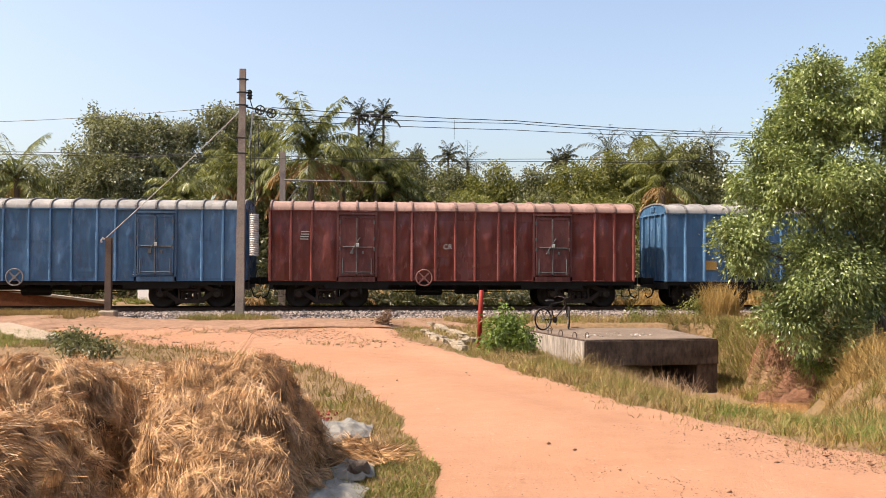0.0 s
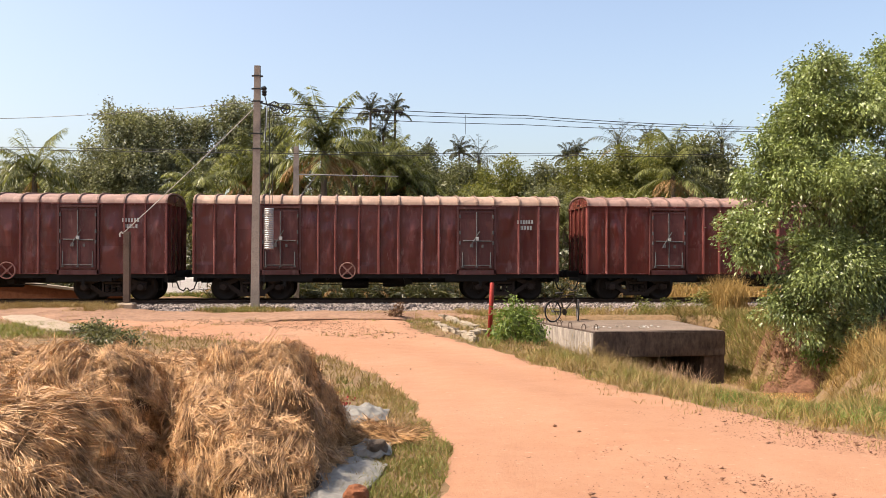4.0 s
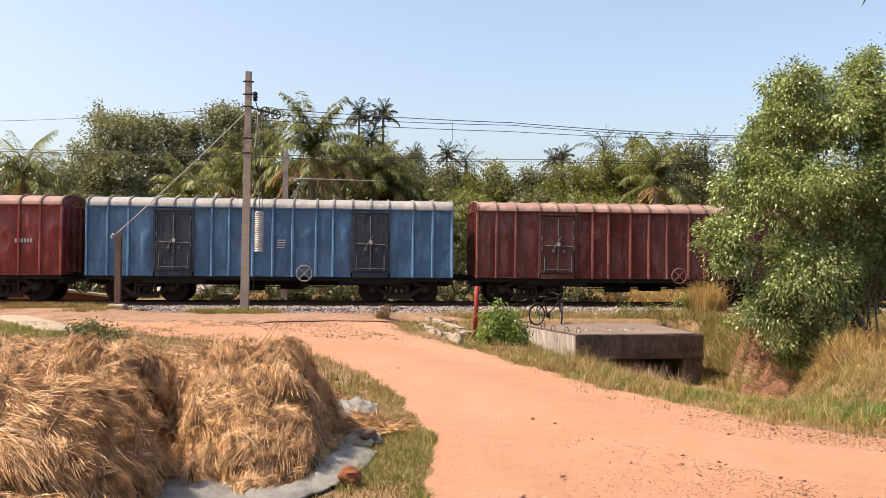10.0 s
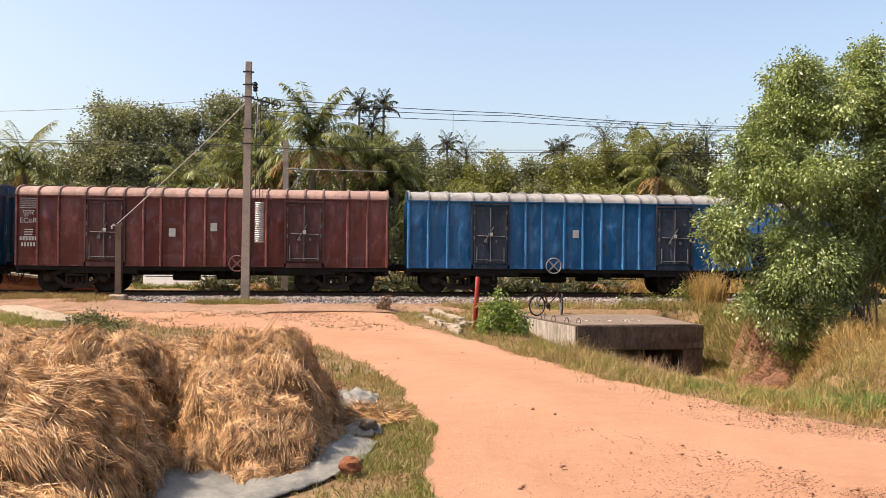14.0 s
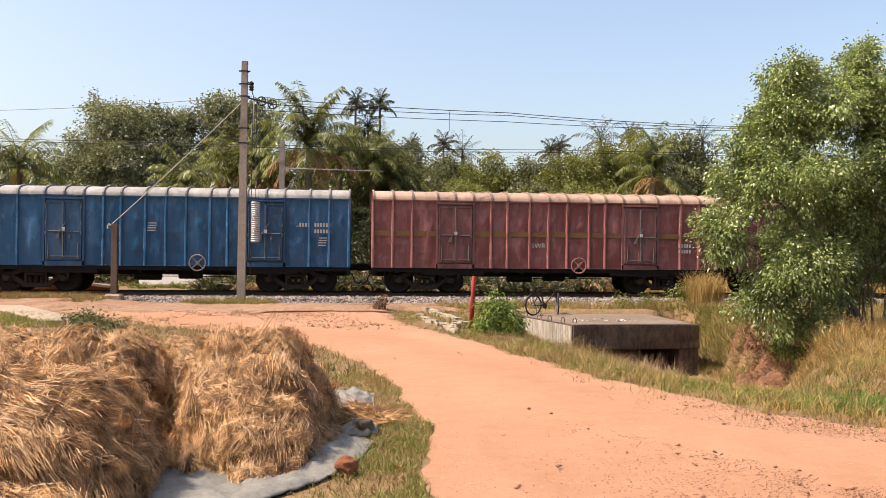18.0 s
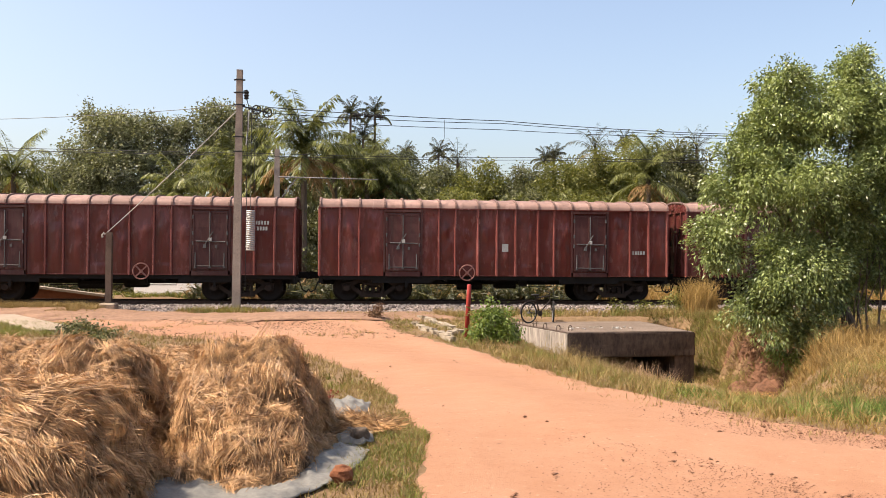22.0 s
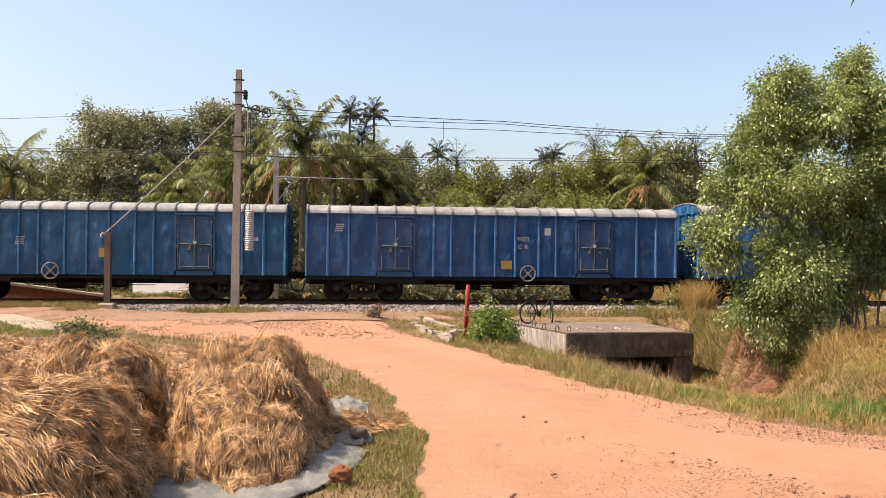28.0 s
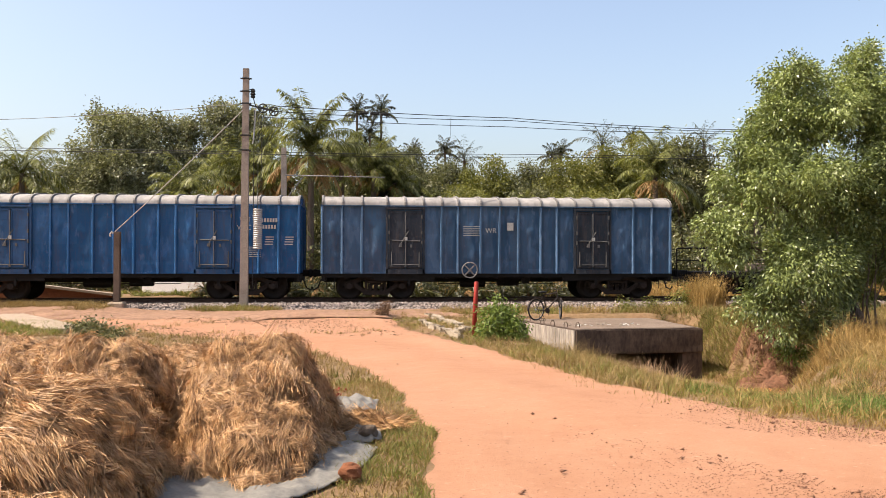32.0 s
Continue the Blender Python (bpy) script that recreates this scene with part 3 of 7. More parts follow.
def build_roof_rib(bm):
    for (y1, z1), (y2, z2) in zip(ARCH, ARCH[1:]):
        beam(bm, (0, y1 * 1.014, z1 + 0.022), (0, y2 * 1.014, z2 + 0.022), 0.05, 0.062, up=(1, 0, 0))


def build_post(bm):
    prof = [(-0.072, 0.0), (-0.030, -0.085), (0.022, -0.085), (0.045, 0.0)]
    lo, hi = [[bm.verts.new((x, y - HALF, z)) for x, y in prof] for z in (FLOOR_Z, EAVE)]
    bm.faces.new(lo)
    bm.faces.new(hi[::-1])
    for j in range(4):
        q = (j + 1) % 4
        bm.faces.new((lo[q], lo[j], hi[j], hi[q]))


def build_cant(f):
    def go(bm):
        L = RIBS[-1] * f
        for s in (-1, 1):
            box(bm, (0, s * (HALF + 0.055), EAVE - 0.01), (2 * L + 0.14, 0.07, 0.045))
            box(bm, (0, s * (HALF + 0.02), FLOOR_Z + 0.02), (2 * L, 0.05, 0.04))
    return go


def build_leaf(bm):
    box(bm, (0, 0, 0), (0.62, 0.035, 2.02), bevel=0.01)
    for z in (-0.95, 0.0, 0.95):
        box(bm, (0, -0.03, z), (0.60, 0.03, 0.045))
    for x in (-0.28, 0.28):
        box(bm, (x, -0.03, 0), (0.045, 0.03, 1.95))


def build_upper_leaf(bm):
    box(bm, (0, 0, 0), (0.62, 0.03, 1.30), bevel=0.01)
    for z in (-0.6, 0.6):
        box(bm, (0, -0.025, z), (0.6, 0.025, 0.045))


def build_door_frame(bm):
    for x in (-0.70, 0.70):
        box(bm, (x, 0, 0), (0.075, 0.10, 2.38))
    box(bm, (0, -0.03, 1.09), (1.46, 0.12, 0.06))
    box(bm, (0, 0.02, 1.13), (1.30, 0.04, 0.08))
    box(bm, (0, 0, -1.12), (1.46, 0.10, 0.16))


def build_bars(bm):
    for x in (-0.52, 0.0, 0.52):
        tube(bm, [(x, -0.09, -0.92), (x, -0.09, -0.42)], 0.018, 6)
        box(bm, (x, -0.07, -0.93), (0.08, 0.06, 0.05))
    tube(bm, [(-0.55, -0.09, -0.88), (0.55, -0.09, -0.88)], 0.014, 6)
    tube(bm, [(-0.5, -0.09, -0.03), (0.55, -0.09, -0.05)], 0.02, 6)
    tube(bm, [(0.0, -0.09, 0.95), (0.0, -0.10, -0.42)], 0.018, 6)
    for x in (-0.62, 0.62):
        for z in (0.80, -0.1, 0.25):
            box(bm, (x, -0.07, z), (0.05, 0.06, 0.12))
    tube(bm, [(-0.25, -0.10, -0.25), (0.05, -0.12, 0.2), (0.12, -0.1, 0.3)], 0.016, 6)
    box(bm, (-0.18, -0.09, -0.2), (0.10, 0.06, 0.12))
    box(bm, (0.22, -0.09, -0.22), (0.07, 0.05, 0.10))


def build_lock(bm):
    box(bm, (0.02, -0.12, 0.03), (0.11, 0.03, 0.12), bevel=0.01)


def build_underframe(f):
    L = RIBS[-1] * f

    def go(bm):
        box(bm, (0, 0, 0.78), (2 * L, 0.5, 0.28))
        for s in (-1, 1):
            box(bm, (s * (L - 0.02), 0, 0.82), (0.12, 2.9, 0.24))
    return go


def build_sill(f):
    def go(bm):
        box(bm, (0, 0, 0.915), (2 * RIBS[-1] * f, 0.08, 0.15))
        for x in (-3.62 * f, 3.62 * f):
            box(bm, (x, 0.02, 0.78), (2.3, 0.09, 0.12))
            box(bm, (x + 0.15, -0.06, 0.66), (0.09, 0.03, 0.24))
    return go


def build_tank(bm):
    lathe(bm, [(0.17, -0.5), (0.19, -0.45), (0.19, 0.45), (0.17, 0.5)], 12, Matrix.Translation((-0.9, -0.3, 0.62)) @ Matrix.Rotation(radians(90), 4, "Z"))


def build_footstep(bm):
    tube(bm, [(-0.15, 0, 0.8), (-0.15, 0, 0.42), (0.15, 0, 0.42), (0.15, 0, 0.8)], 0.015, 5)


def build_coupler(bm):
    box(bm, (0.25, 0, 0.98), (0.5, 0.22, 0.24), bevel=0.03)
    box(bm, (0.52, 0.05, 0.98), (0.16, 0.32, 0.30), bevel=0.04)


def build_hose(bm):
    tube(bm, [(0, 0, 0.80), (0.12, 0, 0.70), (0.22, 0, 0.42), (0.38, 0, 0.34), (0.47, 0, 0.45)], 0.028, 6)


def build_sideframe(bm):
    top = [(-1.18, 0.60), (-0.85, 0.66), (-0.5, 0.80), (0.5, 0.80), (0.85, 0.66), (1.18, 0.60)]
    for (x1, z1), (x2, z2) in zip(top, top[1:]):
        beam(bm, (x1, 0, z1), (x2, 0, z2), 0.16, 0.14, up=(0, 1, 0))
    for s in (-1, 1):
        beam(bm, (s * 0.88, 0, 0.60), (s * 0.42, 0, 0.28), 0.15, 0.13, up=(0, 1, 0))
        box(bm, (s * 1.0, -0.02, 0.52), (0.34, 0.22, 0.22), bevel=0.03)
        lathe(bm, [(0.11, -0.16), (0.13, -0.13), (0.13, 0.0)], 12, Matrix.Translation((s * 1.0, -0.05, 0.51)))
        box(bm, (s * 0.36, 0, 0.52), (0.08, 0.16, 0.46))
    beam(bm, (-0.5, 0, 0.25), (0.5, 0, 0.25), 0.16, 0.12, up=(0, 1, 0))


def build_spring(bm):
    prof = [(0.06, 0.305)]
    for j in range(5):
        prof += [(0.07, 0.31 + j * 0.055), (0.095, 0.335 + j * 0.055), (0.07, 0.36 + j * 0.055)]
    lathe(bm, prof, 9, axis="z")


def build_plank(bm):
    box(bm, (0, -0.03, 0.66), (0.66, 0.2, 0.10), bevel=0.02)


def build_bolster(bm):
    box(bm, (0, 0, 0.66), (0.44, 2.1, 0.26), bevel=0.03)
    for s in (-1, 1):
        beam(bm, (s * 0.55, -0.9, 0.42), (s * 0.55, 0.9, 0.42), 0.14, 0.1)


def build_wheelset(bm):
    for s in (-1, 1):
        m = Matrix.Translation((0, s * 0.80, 0)) @ (Matrix.Rotation(math.pi, 4, "Z") if s > 0 else Matrix())
        lathe(bm, [(0.08, -0.085), (0.14, -0.085), (0.15, -0.03), (0.34, -0.005), (0.40, -0.06), (0.475, -0.065), (0.495, 0.045), (0.53, 0.05), (0.53, 0.075), (0.40, 0.07), (0.36, 0.02), (0.15, 0.04), (0.10, 0.09)], 28, m)
        for j in range(4):
            a = j * math.pi / 2
            box(bm, (0.25 * math.cos(a), s * 0.835, 0.25 * math.sin(a)), (0.07, 0.01, 0.07))
    tube(bm, [(0, -1.05, 0), (0, 1.05, 0)], 0.08, 10)


def build_handwheel(bm):
    n = 24
    rim = [(0.29 * math.cos(2 * math.pi * j / n), 0, 0.29 * math.sin(2 * math.pi * j / n)) for j in range(n + 1)]
    tube(bm, rim, 0.024, 6, caps=False)
    for j in range(4):
        a = math.pi / 4 + j * math.pi / 2
        beam(bm, (0, 0, 0), (0.285 * math.cos(a), 0, 0.285 * math.sin(a)), 0.05, 0.02, up=(0, 1, 0))
    lathe(bm, [(0.06, -0.03), (0.06, 0.02)], 12)
    tube(bm, [(0, 0.02, 0), (0, 0.22, 0)], 0.025, 6)


ME = {}
LONG = {"short": 1.0, "long": 1.062, "extra": 1.106}
for size, f in LONG.items():
    ME["body", size] = [side_sheet(f, s) for s in ((1, 2, 3) if size == "short" else (4, 5) if size == "long" else (6,))]
    ME["far_side", size] = side_sheet(f, 7, 48, 6)
    ME["roof", size] = roof_sheet(f)
    ME["rail", size] = mesh_of("cant_rail", build_cant(f), PAINT)
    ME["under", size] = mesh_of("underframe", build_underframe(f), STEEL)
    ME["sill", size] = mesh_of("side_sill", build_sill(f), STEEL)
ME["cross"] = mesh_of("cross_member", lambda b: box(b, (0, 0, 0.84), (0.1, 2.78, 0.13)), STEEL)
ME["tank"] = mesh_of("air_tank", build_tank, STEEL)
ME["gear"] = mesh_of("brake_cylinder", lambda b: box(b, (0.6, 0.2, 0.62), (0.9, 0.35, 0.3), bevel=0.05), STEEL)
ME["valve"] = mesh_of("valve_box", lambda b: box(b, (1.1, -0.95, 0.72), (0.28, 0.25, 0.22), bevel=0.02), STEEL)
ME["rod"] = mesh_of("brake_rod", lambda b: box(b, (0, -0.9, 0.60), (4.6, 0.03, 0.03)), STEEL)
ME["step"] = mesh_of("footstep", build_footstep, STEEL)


def add_underframe(p, size, f):
    """The frame below the floor: sills, cross members and brake gear."""
    L = RIBS[-1] * f
    under = p("underframe", ME["under", size])
    for s in (-1, 1):
        p("side_sill", ME["sill", size], under, pose(0, s * 1.42, 0, 0, 0, 0 if s < 0 else 180))
        for y in (-1.42, 1.42):
            p("footstep", ME["step"], under, (s * (L - 0.3), y, 0))
    for j in range(13):
        p("cross_member", ME["cross"], under, (-L + 0.9 + j * (2 * L - 1.8) / 12, 0, 0))
    for name, key in (("air_tank", "tank"), ("brake_cylinder", "gear"), ("valve_box", "valve"), ("brake_rod", "rod")):
        p(name, ME[key], under)


ME["end"] = mesh_of("end_wall", build_end, PAINT)
ME["end_post"] = mesh_of("end_post", lambda b: box(b, (0.035, 0, (FLOOR_Z + EAVE) / 2), (0.07, 0.09, EAVE - FLOOR_Z - 0.04)), PAINT)
ME["end_rail"] = mesh_of("end_rail", lambda b: box(b, (0.03, 0, EAVE + 0.02), (0.07, 2.9, 0.07)), PAINT)
ME["end_plate"] = mesh_of("end_plate", lambda b: box(b, (0.02, 0, EAVE + 0.22), (0.04, 0.42, 0.2), bevel=0.01), PAINT)
ME["rib"] = mesh_of("roof_rib", build_roof_rib, ROOF)
ME["post"] = mesh_of("post", build_post, PAINT)
ME["leaf"] = mesh_of("door_leaf", build_leaf, DOOR)
ME["upper_leaf"] = mesh_of("open_door_leaf", build_upper_leaf, PAINT)
ME["frame"] = mesh_of("door_frame", build_door_frame, DOOR)
ME["bars"] = mesh_of("latch_gear", build_bars, LATCH)
ME["lock"] = mesh_of("lock", build_lock, WHITE)
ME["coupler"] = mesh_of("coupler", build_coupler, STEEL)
ME["hose"] = mesh_of("brake_hose", build_hose, RUBBER)
ME["sideframe"] = mesh_of("side_frame", build_sideframe, BOGIE)
ME["spring"] = mesh_of("spring", build_spring, BOGIE)
ME["plank"] = mesh_of("spring_plank", build_plank, BOGIE)
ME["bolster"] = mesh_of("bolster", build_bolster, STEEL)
ME["wheelset"] = smooth(mesh_of("wheelset", build_wheelset, WHEEL))
ME["handwheel"] = mesh_of("handwheel", build_handwheel, ROOF)
# flat panel, no opening: its black stands for the shade inside
def build_doorway_shade(bm):
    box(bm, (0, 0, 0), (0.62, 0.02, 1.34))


ME["doorway"] = mesh_of("dark_doorway", build_doorway_shade, BLACK)


def bars_mesh(rows):
    """Worn lettering that cannot be made out: short bars in rows."""
    bm = bmesh.new()
    for x, z, w, h in rows:
        box(bm, (x, 0, z), (w, 0.006, h))
    me = bpy.data.meshes.new("lettering")
    bm.to_mesh(me)
    bm.free()
    me.materials.append(WHITE)
    return me


def yellow_mesh(rows):
    me = bars_mesh(rows)
    me.materials.clear()
    me.materials.append(YELLOW)
    return me


def number_bars(digits, h=0.14, pitch=0.105):
    return [((j - (digits - 1) / 2) * pitch, 0, 0.07, h) for j in range(digits)]


def word(text, h, mat=WHITE):
    """Lettering as a thin mesh that faces the camera's side of the track."""
    cu = bpy.data.curves.new("word", "FONT")
    cu.body, cu.size, cu.align_x, cu.align_y, cu.extrude = text, h, "CENTER", "CENTER", 0.003
    ob = bpy.data.objects.new("word", cu)
    scene.collection.objects.link(ob)
    me = bpy.data.meshes.new_from_object(ob.evaluated_get(bpy.context.evaluated_depsgraph_get()))
    bpy.data.objects.remove(ob)
    bpy.data.curves.remove(cu)
    me.transform(Matrix.Rotation(radians(90), 4, "X"))
    me.materials.clear()
    me.materials.append(mat)
    return me


NUM6, NUM5 = bars_mesh(number_bars(6)), bars_mesh(number_bars(5))
SMALL = bars_mesh([(random.uniform(-0.03, 0.03), -j * 0.09, 0.30, 0.035) for j in range(4)])
TABLE = bars_mesh([(0, -j * 0.07, 0.62, 0.022) for j in range(6)])
OCHRE = grainy("faded_ochre_band", (0.0888, 0.0407, 0.0222), (0.1776, 0.0925, 0.037), 1.2, 20, 0.7)
STRIPE = yellow_mesh([((p + q) / 2, 0, q - p - 0.14, 0.2) for p, q in zip(rib_places(1.0), rib_places(1.0)[1:]) if q - p < 1.2])
STRIPE.materials[0] = OCHRE
PATCH = yellow_mesh([(0, 0, 0.42, 0.36)])
PLATE = bars_mesh([(0, 0, 0.24, 0.30)])
MARK_Y = -HALF - 0.06


def make_wagon(size, variant, paint, roof, label, wheel_side, marks, open_door=None):
    f = LONG[size]
    L = RIBS[-1] * f
    # the longer type of wagon is the lower one
    low = pose(0, 0, FLOOR_Z) @ Matrix.Diagonal((1, 1, 1.0 if size == "short" else 0.914, 1)) @ pose(0, 0, -FLOOR_Z)
    w = thing("covered_wagon", (0, 0, 0), label, "goods wagon", "wagons of the goods train")

    def p(name, me, parent=None, at=None, color=paint, note=""):
        if parent is None and name not in ("underframe", "coupler", "brake_hose", "bogie", "handwheel"):
            m = at if isinstance(at, Matrix) else Matrix.Translation(at or (0, 0, 0))
            at = low @ m
        ob = part(name, me, None, parent or w, note, at)
        ob.color = (*color, 1)
        return ob

    sheets = ME["body", size]
    p("side_wall", sheets[variant % len(sheets)])
    p("side_wall", ME["far_side", size], at=pose(0, 0, 0, 0, 0, 180))
    for s in (-1, 1):
        wall = p("end_wall", ME["end"], at=pose(s * L, 0, 0, 0, 0, 0 if s > 0 else 180))
        for y in (-1.05, -0.36, 0.36, 1.05):
            p("end_post", ME["end_post"], wall, (0, y, 0))
        p("end_rail", ME["end_rail"], wall, (0, 0, 0))
        p("end_plate", ME["end_plate"], wall, (0, 0, 0))
    p("roof", ME["roof", size], color=roof, note="ribbed arched sheet roof, paler than the sides")
    p("cant_rail", ME["rail", size])
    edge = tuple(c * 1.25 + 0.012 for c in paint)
    ribs = rib_places(f)
    for x in ribs + [-3.62 * f, 3.62 * f]:
        p("roof_rib", ME["rib"], at=(x, 0, 0), color=tuple(c * 0.7 for c in roof))
    for x in ribs:
        if abs(abs(x) - 2.93 * f) > 0.01 and abs(abs(x) - 4.30 * f) > 0.01:
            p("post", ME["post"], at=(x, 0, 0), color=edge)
        p("post", ME["post"], at=pose(x, 0, 0, 0, 0, 180))
    worn = (0.55, 0.006) if paint[0] > paint[2] else (0.15, 0.009)
    dark = tuple(c * worn[0] + worn[1] if variant in GRIMY else c * 0.8 + 0.006 for c in paint)
    for s in (-1, 1):
        door = p("door", ME["frame"], at=pose(s * 3.615 * f, -HALF - 0.03, (FLOOR_Z + EAVE) / 2) @ Matrix.Diagonal((1, 1, 1.08, 1)), color=dark, note="dirty double sliding door with locking bars")
        for q in (-1, 1):
            if open_door == s and q > 0:
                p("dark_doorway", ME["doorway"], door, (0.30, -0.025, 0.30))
                p("open_door_leaf", ME["upper_leaf"], door, pose(0.94, -0.09, 0.30, 0, 0, 0), note="upper leaf swung open against the side")
                lower = p("door_leaf", ME["leaf"], door, pose(0.325, -0.03, -0.70) @ Matrix.Diagonal((1, 1, 0.34, 1)), dark)
            else:
                p("door_leaf", ME["leaf"], door, (q * 0.325, -0.03, 0.0), dark)
        p("latch_gear", ME["bars"], door, (0, 0, 0))
        if open_door != s:
            p("lock", ME["lock"], door, (0, 0, 0))
    add_underframe(p, size, f)
    for s in (-1, 1):
        p("coupler", ME["coupler"], at=pose(s * L, 0, 0, 0, 0, 0 if s > 0 else 180))
        p("brake_hose", ME["hose"], at=pose(s * L, -0.45, 0, 0, 0, 0 if s > 0 else 180))
        bogie = p("bogie", ME["bolster"], at=(s * 4.72 * f, 0, 0), note="four-wheeled cast steel bogie")
        for q in (-1, 1):
            p("side_frame", ME["sideframe"], bogie, pose(0, q * 1.06, 0, 0, 0, 0 if q < 0 else 180))
            p("spring_plank", ME["plank"], bogie, pose(0, q * 1.06, 0, 0, 0, 0 if q < 0 else 180))
            for x in (-0.22, 0.0, 0.22) if q < 0 else ():
                p("spring", ME["spring"], bogie, (x, -1.08, 0))
            p("wheelset", ME["wheelset"], bogie, (q * 1.0, 0, 0.495))
    if wheel_side:
        p("handwheel", ME["handwheel"], at=(wheel_side * 1.17 * f, -HALF - 0.13, 1.12), color=tuple(0.38 * r + 0.9 * c for r, c in zip(roof, paint)) if paint[0] > paint[2] else tuple(0.8 * r for r in roof), note="four-spoked brake handwheel")
    for kind, x, z in marks:
        me = {"num6": NUM6, "num5": NUM5, "small": SMALL, "table": TABLE, "plate": PLATE, "stripe": STRIPE, "patch": PATCH}.get(kind)
        if me is None:
            me = WORDS.setdefault(kind, word(kind[1:], {"L": 0.34, "M": 0.26, "S": 0.15}[kind[0]]))
        p("lettering", me, at=(x * f, MARK_Y, FLOOR_Z + (z - 0.94) * 1.08), note={"stripe": "worn yellow band", "patch": "yellow paint patch", "plate": "pale notice plate"}.get(kind, "white painted lettering"))
    return w


WORDS = {}
GRIMY = {2, 8, 10, 11, 13, 14, 15, 16, 23, 24, 25, 34}   # wagons with blackened doors
RED_A, RED_B, RED_C, RED_D = (0.1057, 0.0234, 0.0189), (0.0893, 0.0223, 0.0196), (0.1500, 0.0235, 0.0205), (0.0928, 0.0290, 0.0276)
BLUE_A, BLUE_B, BLUE_C, BLUE_D = (0.0100, 0.0644, 0.1387), (0.0070, 0.0760, 0.1820), (0.0320, 0.0730, 0.1330), (0.0125, 0.0540, 0.1420)
BLUE_G = (0.036, 0.064, 0.092)
BLUE_F = (0.0429, 0.1074, 0.1932)
RED_E = (0.168, 0.060, 0.056)
BLUE_E = (0.0070, 0.0660, 0.1717)
PINK_ROOF, GREY_ROOF, TAN_ROOF = (0.225, 0.137, 0.112), (0.205, 0.194, 0.184), (0.275, 0.182, 0.136)
N_R, N_L = [("num6", 5.45, 2.75), ("num5", 5.45, 2.55)], [("num6", -6.3, 1.95), ("num5", -6.3, 1.75)]
VIVID = [("Mप म रे", 4.82, 2.80), ("MW C R", 4.82, 2.52), ("num6", 5.62, 2.78), ("num5", 5.62, 2.55), ("small", 5.62, 2.2), ("small", 6.35, 2.2), ("small", -6.35, 3.1), ("table", 5.0, 1.85)]
